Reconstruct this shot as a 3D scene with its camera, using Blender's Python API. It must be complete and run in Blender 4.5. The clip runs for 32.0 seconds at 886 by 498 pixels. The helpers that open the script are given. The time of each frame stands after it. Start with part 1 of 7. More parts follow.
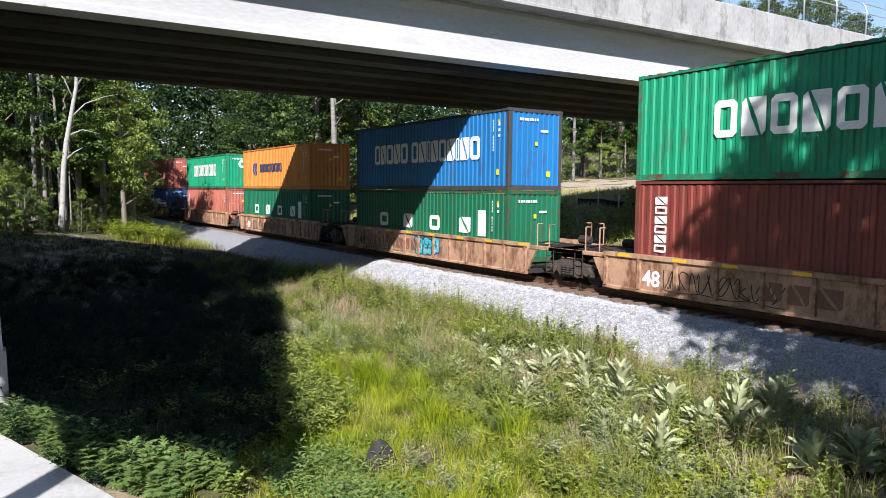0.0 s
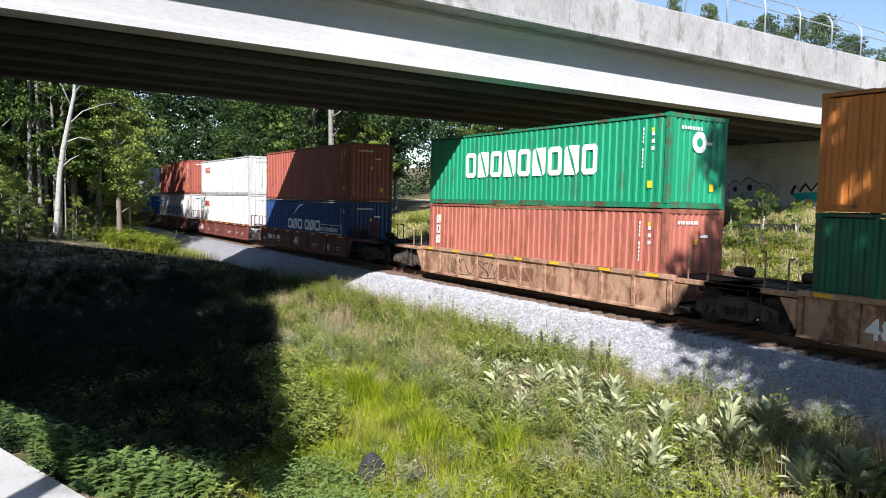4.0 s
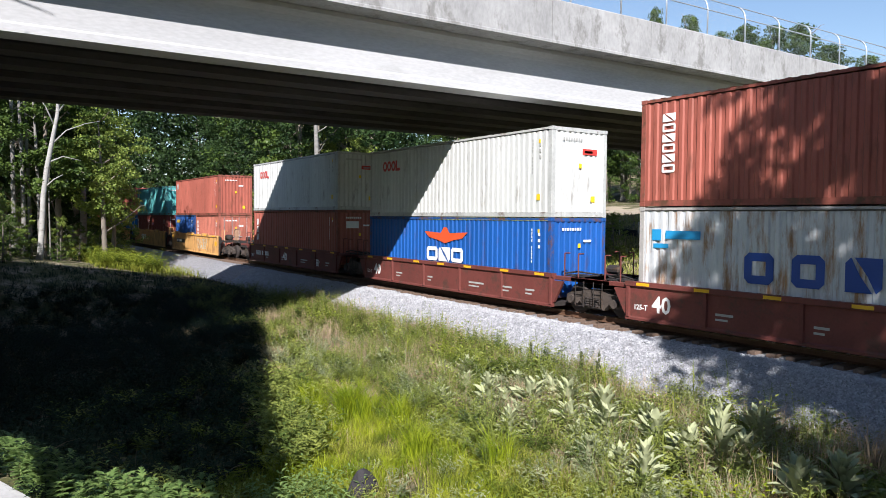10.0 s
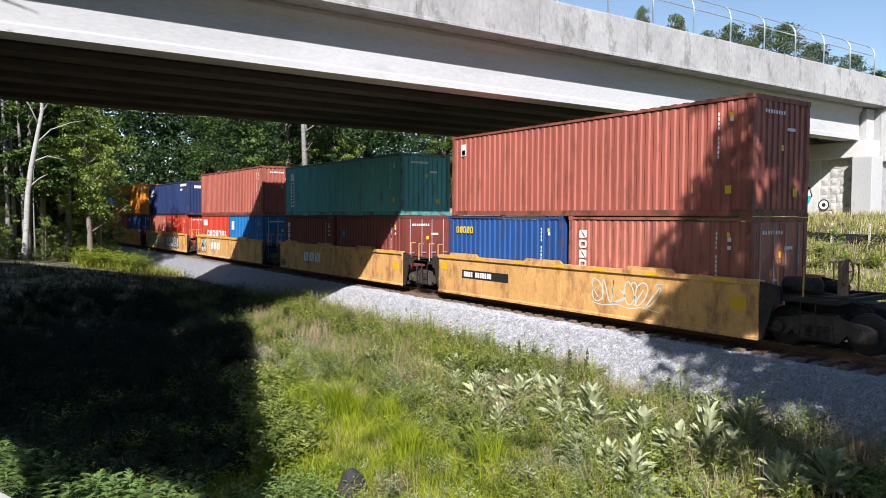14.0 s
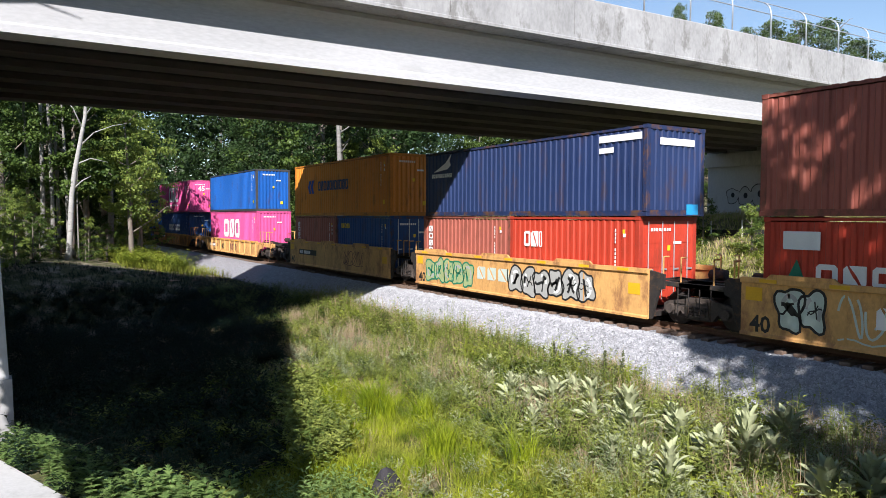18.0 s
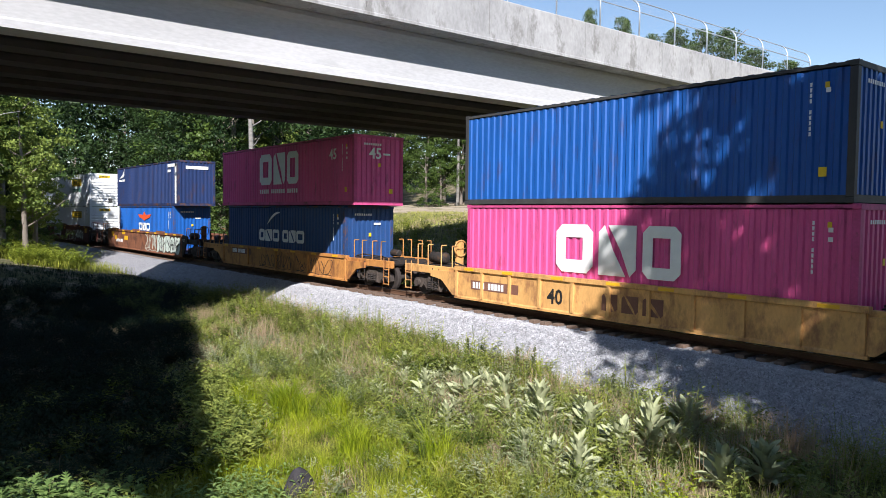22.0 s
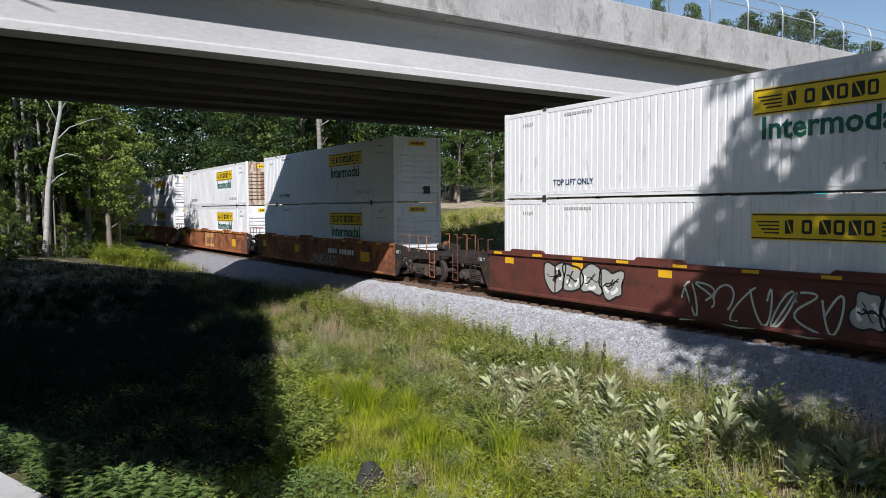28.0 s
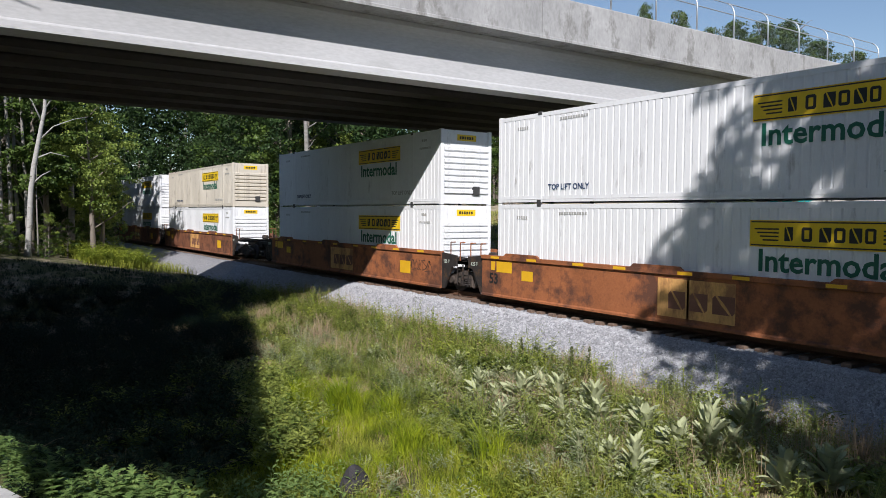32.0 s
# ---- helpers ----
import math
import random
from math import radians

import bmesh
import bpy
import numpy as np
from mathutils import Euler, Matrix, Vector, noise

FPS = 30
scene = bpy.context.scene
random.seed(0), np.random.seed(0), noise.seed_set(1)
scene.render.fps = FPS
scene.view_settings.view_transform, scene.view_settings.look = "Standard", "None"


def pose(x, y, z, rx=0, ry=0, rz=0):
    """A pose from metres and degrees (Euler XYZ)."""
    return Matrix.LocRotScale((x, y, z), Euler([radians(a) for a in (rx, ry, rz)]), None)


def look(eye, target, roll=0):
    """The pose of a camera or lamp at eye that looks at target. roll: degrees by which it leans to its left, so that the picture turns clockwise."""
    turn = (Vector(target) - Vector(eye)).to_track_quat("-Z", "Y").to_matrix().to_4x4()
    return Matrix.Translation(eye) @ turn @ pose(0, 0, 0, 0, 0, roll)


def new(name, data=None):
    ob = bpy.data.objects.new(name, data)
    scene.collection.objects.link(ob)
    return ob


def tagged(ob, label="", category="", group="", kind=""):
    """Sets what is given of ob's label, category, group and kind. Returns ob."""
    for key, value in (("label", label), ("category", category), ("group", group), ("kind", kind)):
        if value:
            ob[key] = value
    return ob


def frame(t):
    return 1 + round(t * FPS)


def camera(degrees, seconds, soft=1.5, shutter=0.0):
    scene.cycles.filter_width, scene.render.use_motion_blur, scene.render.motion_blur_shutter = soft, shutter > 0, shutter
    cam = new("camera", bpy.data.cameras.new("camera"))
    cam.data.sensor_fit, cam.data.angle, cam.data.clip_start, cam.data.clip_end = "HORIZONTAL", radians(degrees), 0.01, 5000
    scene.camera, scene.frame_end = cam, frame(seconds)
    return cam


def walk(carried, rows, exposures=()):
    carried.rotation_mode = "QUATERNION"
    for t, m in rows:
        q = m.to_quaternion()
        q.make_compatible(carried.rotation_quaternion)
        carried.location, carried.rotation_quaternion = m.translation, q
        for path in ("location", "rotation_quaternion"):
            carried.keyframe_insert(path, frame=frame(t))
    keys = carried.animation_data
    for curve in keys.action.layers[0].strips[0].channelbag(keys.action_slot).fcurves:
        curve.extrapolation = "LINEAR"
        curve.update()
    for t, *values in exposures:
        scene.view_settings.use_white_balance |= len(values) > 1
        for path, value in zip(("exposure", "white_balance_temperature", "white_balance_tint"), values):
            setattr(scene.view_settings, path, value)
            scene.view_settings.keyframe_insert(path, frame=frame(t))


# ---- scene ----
# ---- camera: hand-held on the spot, small turns only ----
cam = camera(62.32, 32.0, soft=0.85)
EYE = (0.0, 0.0, 2.92)
PATH = [  # seconds, tilt, lean, turn
    (0, 85.47, -0.55, 57.62), (0.5, 85.45, -0.73, 58.01), (1, 85.45, -0.69, 58.06), (1.5, 85.78, -0.45, 57.15),
    (2, 86.27, -0.94, 56.78), (2.5, 86.06, -1.4, 57.59), (3, 85.98, -1.52, 58.19), (3.5, 86.32, -1.82, 57.65),
    (5.5, 86.75, -0.4, 56.63), (6, 86.81, -0.63, 56.61), (6.5, 86.48, -0.2, 56.77), (7, 86.68, -0.38, 56.74),
    (7.5, 86.38, -0.32, 56.57), (8, 86.51, -0.45, 56.51), (8.5, 86.62, -0.41, 56.52), (9, 87.35, -0.6, 56.7),
    (9.5, 87.5, -0.47, 56.42), (10, 87.55, -0.47, 56.31), (10.5, 87.39, -0.57, 56.56), (11, 86.94, -0.27, 56.24),
    (11.5, 87.18, -0.49, 55.94), (12, 87.24, -0.55, 56.07), (12.5, 87.5, -0.67, 55.91), (13, 87.62, -0.7, 56.01),
    (13.5, 87.44, -0.37, 55.62), (14, 87.47, -0.31, 55.38), (14.5, 87.37, -0.24, 55.99), (16.5, 87.26, -0.22, 56.14),
    (17, 87.82, -0.28, 56.84), (17.5, 87.68, -0.11, 57.05), (18, 87.49, -0.22, 58.05), (18.5, 87.24, -0.31, 58.38),
    (19, 87.39, -0.32, 57.96), (19.5, 87.53, -0.32, 58.2), (20, 87.19, -0.17, 57.26), (20.5, 87.19, -0.33, 56.74),
    (21, 87.07, -0.53, 55.71), (21.5, 87.36, -0.4, 53.21), (22, 87.32, -0.74, 51.43), (22.5, 87.14, -0.44, 52.75),
    (23, 87.13, -0.34, 54.12), (23.5, 87.23, -0.29, 55.04), (24, 87.25, -0.08, 56.88), (24.5, 87.24, -0.12, 57.61),
    (25, 86.62, -0.06, 57.77), (25.5, 86.45, -0.25, 58.69), (27.5, 86.83, 0.19, 56.88), (28, 86.95, 0.24, 56.6),
    (28.5, 87.15, 0.17, 56.29), (29, 86.82, 0.31, 56.01), (29.5, 86.73, 0.26, 55.62), (30, 86.46, 0.32, 55.27),
    (30.5, 86.62, 0.15, 55.34), (31, 86.87, -0.09, 55.54), (31.5, 87.14, -0.25, 55.79), (32, 87.23, -0.37, 55.57),
]
# the camera's automatic exposure, which closes down before the white boxes
EXPOSURE = [(0, .84), (3.5, .84), (7, .80), (8, .66), (9, .62), (10, .74), (12, .66), (14, .70), (17, .76), (20, .78), (22, .74), (24, .74), (25.5, .72), (26.5, .5), (27.5, .27), (28, .22), (29, .34), (30, .3), (31, .28), (32, .22)]
walk(cam, [(t, pose(*EYE, a, b, c)) for t, a, b, c in PATH], [(t, e, 6500, 12.5) for t, e in EXPOSURE])

# ---- sky and sun ----
SUN_DIR = Vector((1.09, -0.85, 1.0)).normalized()  # towards the sun
world = bpy.data.worlds.new("sky")
scene.world = world
world.use_nodes = True
wn = world.node_tree.nodes
sky = wn.new("ShaderNodeTexSky")
sky.sky_type, sky.sun_disc = "NISHITA", False
sky.sun_elevation = math.asin(SUN_DIR.z)
sky.sun_rotation = math.atan2(SUN_DIR.x, SUN_DIR.y)
sky.air_density, sky.dust_density, sky.ozone_density = 1.0, 0.1, 2.2
world.node_tree.links.new(sky.outputs[0], wn["Background"].inputs[0])
wn["Background"].inputs[1].default_value = 0.088
sun_data = bpy.data.lights.new("sun", "SUN")
sun_data.energy, sun_data.angle, sun_data.color = 5.0, radians(0.55), (1.0, 0.98, 0.97)
sun = new("sun", sun_data)
sun.matrix_world = look(SUN_DIR * 60, (0, 0, 0))


# ---- mesh and part helpers ----
class Shape:
    """Collects vertices and faces of one part."""

    def __init__(self):
        self.v, self.f = [], []

    def add(self, verts, faces):
        n = len(self.v)
        self.v += [tuple(p) for p in verts]
        self.f += [tuple(i + n for i in face) for face in faces]
        return self

    def box(self, x0, x1, y0, y1, z0, z1, c=0.0):
        """A block; c chamfers its edges along x and its ends slightly."""
        if c:
            ring = lambda x, k: [(x, y0 + k, z0), (x, y1 - k, z0), (x, y1, z0 + k), (x, y1, z1 - k), (x, y1 - k, z1), (x, y0 + k, z1), (x, y0, z1 - k), (x, y0, z0 + k)]
            inner = lambda x: [(x, y0 + c, z0 + c * .5), (x, y1 - c, z0 + c * .5), (x, y1 - c * .5, z0 + c), (x, y1 - c * .5, z1 - c), (x, y1 - c, z1 - c * .5), (x, y0 + c, z1 - c * .5), (x, y0 + c * .5, z1 - c), (x, y0 + c * .5, z0 + c)]
            rings = [inner(x0), ring(x0 + c * .6, c), ring(x1 - c * .6, c), inner(x1)]
            vs = [p for r in rings for p in r]
            fs = [tuple(range(7, -1, -1)), tuple(range(24, 32))]
            for r in range(3):
                for i in range(8):
                    j = (i + 1) % 8
                    fs.append((r * 8 + i, r * 8 + j, r * 8 + 8 + j, r * 8 + 8 + i))
            return self.add(vs, fs)
        vs = [(x, y, z) for x in (x0, x1) for y in (y0, y1) for z in (z0, z1)]
        return self.add(vs, [(0, 1, 3, 2), (4, 6, 7, 5), (0, 4, 5, 1), (2, 3, 7, 6), (0, 2, 6, 4), (1, 5, 7, 3)])

    def prism(self, profile, axis, a, b):
        """A closed outline pushed along an axis: the outline's two numbers are the other two axes in order."""
        n = len(profile)
        put = {"x": lambda p, q: (q, p[0], p[1]), "y": lambda p, q: (p[0], q, p[1]), "z": lambda p, q: (p[0], p[1], q)}[axis]
        vs = [put(p, a) for p in profile] + [put(p, b) for p in profile]
        fs = [(i, (i + 1) % n, n + (i + 1) % n, n + i) for i in range(n)]
        return self.add(vs, fs + [tuple(range(n - 1, -1, -1)), tuple(range(n, 2 * n))])

    def tube(self, points, radii, n=8, cap=True):
        """A round limb through points with a radius at each."""
        pts = [Vector(p) for p in points]
        radii = [radii] * len(pts) if isinstance(radii, (int, float)) else radii
        base = len(self.v)
        for i, p in enumerate(pts):
            d = (pts[min(i + 1, len(pts) - 1)] - pts[max(i - 1, 0)]).normalized()
            u = d.cross(Vector((0.31, 0.17, 0.93)))
            u = u.normalized() if u.length > .05 else d.cross(Vector((1, 0, 0))).normalized()
            w = d.cross(u)
            for k in range(n):
                a = 2 * math.pi * k / n
                self.v.append(tuple(p + radii[i] * (math.cos(a) * u + math.sin(a) * w)))
        for i in range(len(pts) - 1):
            for k in range(n):
                a, b = base + i * n + k, base + i * n + (k + 1) % n
                self.f.append((a, b, b + n, a + n))
        if cap:
            self.f.append(tuple(base + k for k in range(n - 1, -1, -1)))
            self.f.append(tuple(base + (len(pts) - 1) * n + k for k in range(n)))
        return self

    def rod(self, a, b, r, n=8):
        return self.tube([a, b], [r, r], n)

    def disc(self, centre, axis, r, thick, n=16):
        c = Vector(centre)
        d = {"x": Vector((1, 0, 0)), "y": Vector((0, 1, 0)), "z": Vector((0, 0, 1))}[axis]
        return self.tube([c - d * thick / 2, c + d * thick / 2], r, n)

    def mesh(self, name, material, smooth=False):
        me = bpy.data.meshes.new(name)
        me.from_pydata(self.v, [], self.f)
        if material:
            me.materials.append(material)
        if smooth:
            me.polygons.foreach_set("use_smooth", [True] * len(me.polygons))
        me.update()
        return me


def part(name, shape, material, parent=None, label="", smooth=False, at=None):
    me = shape.mesh(name, material, smooth) if isinstance(shape, Shape) else shape
    ob = new(name, me)
    if parent is not None:
        ob.parent = parent
    if at is not None:
        ob.matrix_basis = at
    if label:
        tagged(ob, label)
    return ob


def thing(name, m, label, category, group="", kind=""):
    ob = new(name)
    ob.empty_display_size = 0.2
    ob.matrix_basis = m
    return tagged(ob, label, category, group, kind)


# ---- materials ----
def mat(name, col, rough=0.6, metal=0.0, var=0.25, scale=2.0, fine=35.0, bump=0.12, stain=None, amount=0.35, stain_scale=1.5, stretch=(1, 1, 1), spec=0.4, dist=0.02):
    m = bpy.data.materials.new(name)
    m.use_nodes = True
    nt = m.node_tree
    N, Lk = nt.nodes, nt.links
    b = N["Principled BSDF"]
    b.inputs["Roughness"].default_value, b.inputs["Metallic"].default_value = rough, metal
    b.inputs["Specular IOR Level"].default_value = spec
    tc, mp = N.new("ShaderNodeTexCoord"), N.new("ShaderNodeMapping")
    mp.inputs["Scale"].default_value = stretch
    Lk.new(tc.outputs["Object"], mp.inputs["Vector"])

    def noise_node(s, detail):
        n = N.new("ShaderNodeTexNoise")
        n.inputs["Scale"].default_value, n.inputs["Detail"].default_value = s, detail
        Lk.new(mp.outputs[0], n.inputs["Vector"])
        return n

    big, small = noise_node(scale, 4), noise_node(fine, 3)
    add = N.new("ShaderNodeMath")
    add.operation = "MULTIPLY_ADD"
    Lk.new(small.outputs[0], add.inputs[0])
    add.inputs[1].default_value = 0.6
    Lk.new(big.outputs[0], add.inputs[2])
    ramp = N.new("ShaderNodeMapRange")
    Lk.new(add.outputs[0], ramp.inputs[0])
    ramp.inputs[1].default_value, ramp.inputs[2].default_value = 0.45, 1.15
    ramp.inputs[3].default_value, ramp.inputs[4].default_value = 1 - var, 1 + var
    mul = N.new("ShaderNodeVectorMath")
    mul.operation = "SCALE"
    mul.inputs[0].default_value = col
    Lk.new(ramp.outputs[0], mul.inputs["Scale"])
    out = mul.outputs[0]
    if stain:
        st = noise_node(stain_scale, 6)
        st.inputs["Roughness"].default_value = 0.7
        r2 = N.new("ShaderNodeMapRange")
        Lk.new(st.outputs[0], r2.inputs[0])
        lo = 0.62 - 0.3 * amount
        r2.inputs[1].default_value, r2.inputs[2].default_value = lo, lo + 0.14
        mix = N.new("ShaderNodeMix")
        mix.data_type = "RGBA"
        Lk.new(r2.outputs[0], mix.inputs[0])
        Lk.new(out, mix.inputs[6])
        mix.inputs[7].default_value = (*stain, 1)
        out = mix.outputs[2]
    Lk.new(out, b.inputs["Base Color"])
    if bump:
        bp = N.new("ShaderNodeBump")
        bp.inputs["Strength"].default_value, bp.inputs["Distance"].default_value = bump, dist
        Lk.new(small.outputs[0], bp.inputs["Height"])
        Lk.new(bp.outputs[0], b.inputs["Normal"])
    return m


def leaf_mat(name, col, col2, rough=0.55, through_light=0.25, clump=False):
    """Foliage: each piece takes its own tint, and some light passes through."""
    m = bpy.data.materials.new(name)
    m.use_nodes = True
    N, Lk = m.node_tree.nodes, m.node_tree.links
    b = N["Principled BSDF"]
    geo, tc, big = N.new("ShaderNodeNewGeometry"), N.new("ShaderNodeTexCoord"), N.new("ShaderNodeTexNoise")
    big.inputs["Scale"].default_value = 1.7 if clump else 0.5
    Lk.new(tc.outputs["Object"], big.inputs["Vector"])
    add = N.new("ShaderNodeMath")
    add.operation = "MULTIPLY_ADD"
    add.use_clamp = True
    Lk.new(big.outputs[0], add.inputs[0])
    add.inputs[1].default_value = 2.6 if clump else 1.1
    half = N.new("ShaderNodeMath")
    half.operation = "MULTIPLY_ADD"
    Lk.new(geo.outputs["Random Per Island"], half.inputs[0])
    half.inputs[1].default_value, half.inputs[2].default_value = (0.5, -1.08) if clump else (0.8, -0.42)
    Lk.new(half.outputs[0], add.inputs[2])
    mix = N.new("ShaderNodeMix")
    mix.data_type = "RGBA"
    Lk.new(add.outputs[0], mix.inputs[0])
    mix.inputs[6].default_value, mix.inputs[7].default_value = (*col, 1), (*col2, 1)
    Lk.new(mix.outputs[2], b.inputs["Base Color"])
    b.inputs["Roughness"].default_value = rough
    b.inputs["Specular IOR Level"].default_value = 0.18
    tr, ms = N.new("ShaderNodeBsdfTranslucent"), N.new("ShaderNodeMixShader")
    Lk.new(mix.outputs[2], tr.inputs["Color"])
    ms.inputs[0].default_value = through_light
    Lk.new(b.outputs[0], ms.inputs[1])
    Lk.new(tr.outputs[0], ms.inputs[2])
    Lk.new(ms.outputs[0], N["Material Output"].inputs["Surface"])
    return m


CONCRETE = mat("concrete_light", (0.48, 0.477, 0.468), 0.85, var=0.16, scale=0.35, fine=14, bump=0.25, stain=(0.34, 0.335, 0.32), amount=0.26, stain_scale=0.6, stretch=(1, 1, 0.35), dist=0.01)
CONCRETE_OLD = mat("concrete_weathered", (0.36, 0.357, 0.352), 0.88, var=0.3, scale=0.8, fine=9, bump=0.3, stain=(0.22, 0.215, 0.205), amount=0.38, stain_scale=1.6, stretch=(1, 1, 0.55), dist=0.01)
GIRDER = mat("concrete_girder", (0.46, 0.46, 0.465), 0.8, var=0.2, scale=0.25, fine=9, bump=0.15, stain=(0.39, 0.39, 0.39), amount=0.2, stain_scale=0.4, stretch=(1, 0.5, 2), dist=0.01)
CONCRETE_PALE = mat("concrete_pale", (0.66, 0.645, 0.615), 0.85, var=0.12, scale=0.5, fine=9, bump=0.2, stain=(0.47, 0.455, 0.43), amount=0.28, stain_scale=0.5, stretch=(1, 1, 0.4), dist=0.01)
# darkened girder concrete: the shade under the deck is put into its colour
CONCRETE_SHADED = mat("concrete_shaded", (0.085, 0.077, 0.075), 0.9, var=0.25, scale=0.5, fine=10, bump=0.3, stain=(0.05, 0.045, 0.043), amount=0.4, stain_scale=0.5, stretch=(1, 0.4, 1), dist=0.01)
GALV = mat("galvanised_steel", (0.62, 0.64, 0.66), 0.4, 0.7, var=0.1, bump=0)
RAIL_STEEL = mat("rail_rust", (0.14, 0.075, 0.045), 0.7, 0.3, var=0.3, scale=4, bump=0.2)
RAIL_TOP = mat("rail_bright", (0.55, 0.53, 0.5), 0.25, 0.9, var=0.1, bump=0)
TIE = mat("tie_wood", (0.17, 0.115, 0.085), 0.9, var=0.4, scale=5, fine=30, bump=0.5, stretch=(3, 0.4, 1))
STONE = mat("ballast_stone", (0.415, 0.42, 0.44), 0.9, var=0.35, scale=6, fine=60, bump=0.4)
BLACK_STEEL = mat("grimy_steel", (0.035, 0.03, 0.028), 0.75, 0.2, var=0.4, scale=5, bump=0.3, stain=(0.1, 0.055, 0.03), amount=0.3, stain_scale=4)
WHEEL = mat("wheel_steel", (0.05, 0.04, 0.036), 0.75, 0.2, var=0.3, scale=6, bump=0.2)
WHITE_LETTER = mat("white_lettering", (0.82, 0.82, 0.80), 0.5, var=0.06, scale=4, bump=0.02)
BLACK_LETTER = mat("black_lettering", (0.02, 0.02, 0.022), 0.5, var=0.1, bump=0.02)
YELLOW_MARK = mat("yellow_marking", (0.75, 0.42, 0.02), 0.5, var=0.12, bump=0.02)

# ---- ground ----
TRACK_Y = 17.0


def smooth(a, b, v):
    t = min(1.0, max(0.0, (v - a) / (b - a)))
    return t * t * (3 - 2 * t)


def line_at(points, v):
    for (a, p), (b, q) in zip(points, points[1:]):
        if v <= b:
            return p if v <= a else p + (q - p) * (v - a) / (b - a)
    return points[-1][1]


NEAR = [(-60, 4.0), (-14, 2.2), (-3, 1.35), (0.6, 1.1), (2.0, -0.6), (3.8, -2.35), (6.0, -2.35), (9.5, -1.85), (13.2, -1.38), (13.75, -1.2), (20.2, -1.2), (22, -1.3), (27, -0.4), (33, 0.9), (37.5, 1.9), (40, 2.7), (44, 3.2), (60, 3.4), (90, 4.0), (400, 10)]
DITCH = [(-60, 4.0), (-14, 1.0), (-5, -2.2), (0.5, -2.55), (5.0, -2.5), (9.5, -1.9), (13.2, -1.38), (13.75, -1.2), (20.2, -1.2), (22, -1.3), (27, -0.4), (33, 0.9), (37.5, 1.9), (40, 2.7), (44, 3.2), (60, 3.4), (90, 4.0), (400, 10)]
WOODS = [(-60, 6.0), (-14, 3.0), (-2, 1.0), (4.5, 0.15), (9.5, -0.6), (13.2, -1.1), (13.75, -1.2), (20.2, -1.2), (22, -1.2), (27, 0.5), (33, 1.7), (42, 2.9), (60, 4.0), (75, 6), (100, 11.8), (400, 41)]


def ground_z(x, y):
    near, ditch, woods = line_at(NEAR, y), line_at(DITCH, y), line_at(WOODS, y)
    k = smooth(-6.5, -1.5, x)
    z = ditch + (near - ditch) * k
    k = smooth(-34.0, -46.0, x) if x < -34 else 0.0
    z = z + (woods - z) * k
    off_track = smooth(0, 3, abs(y - TRACK_Y) - 4)
    return z + off_track * (0.10 * noise.noise((x * 0.35, y * 0.35, 0)) + 0.05 * noise.noise((x * 1.1, y * 1.1, 3)))


def ground_sheet(xs, ys):
    s = Shape()
    n = len(ys)
    s.v = [(x, y, ground_z(x, y)) for x in xs for y in ys]
    s.f = [(i * n + j, (i + 1) * n + j, (i + 1) * n + j + 1, i * n + j + 1) for i in range(len(xs) - 1) for j in range(n - 1)]
    return s


def steps(*spans):
    out = []
    for a, b, d in spans:
        k = max(1, round((b - a) / d))
        out += [a + (b - a) * i / k for i in range(k)]
    return out + [spans[-1][1]]


SOIL = mat("soil_and_thatch", (0.085, 0.085, 0.03), 0.95, var=0.45, scale=0.9, fine=14, bump=0.8, stain=(0.30, 0.235, 0.165), amount=0.46, stain_scale=0.7, dist=0.05)
tagged(part("ground", ground_sheet(steps((-2500, -300, 300), (-300, -80, 14), (-80, -40, 2.5), (-40, 8, 0.7), (8, 60, 5), (60, 400, 40), (400, 2500, 300)),
                                   steps((-2500, -300, 300), (-300, -30, 20), (-30, -8, 2.5), (-8, 24, 0.6), (24, 48, 1.5), (48, 100, 6), (100, 300, 30), (300, 2500, 300))), SOIL, smooth=True),
       "grassy ground falling into a weedy ditch beside the railway", "ground", kind="structure")

# ---- railway bed ----
BALLAST_BASE = mat("ballast_bed", (0.29, 0.29, 0.305), 0.95, var=0.5, scale=9, fine=38, bump=1.0, dist=0.06)
BED = [(13.55, -1.28), (15.05, -0.32), (15.4, -0.27), (15.95, -0.25), (18.5, -0.25), (18.95, -0.30), (20.45, -1.28)]


def bed_z(y):
    return line_at(BED, y)


bed = Shape()
bx = steps((-140, -45, 3), (-45, 4, 0.35), (4, 400, 12))
by = steps((13.3, 15.2, 0.19), (15.2, 18.8, 0.3), (18.8, 20.7, 0.25))
bed.v = [(x, y, (bed_z(y) if 13.55 < y < 20.45 else -1.45) + 0.05 * noise.noise((x * 1.3, y * 1.3, 7)) + 0.03 * noise.noise((x * 4, y * 4, 1))) for x in bx for y in by]
bed.f = [(i * len(by) + j, (i + 1) * len(by) + j, (i + 1) * len(by) + j + 1, i * len(by) + j + 1) for i in range(len(bx) - 1) for j in range(len(by) - 1)]
tagged(part("ballast", bed, BALLAST_BASE), "bed of pale grey crushed stone under the railway track", "ballast", kind="structure")

rng = np.random.default_rng(5)


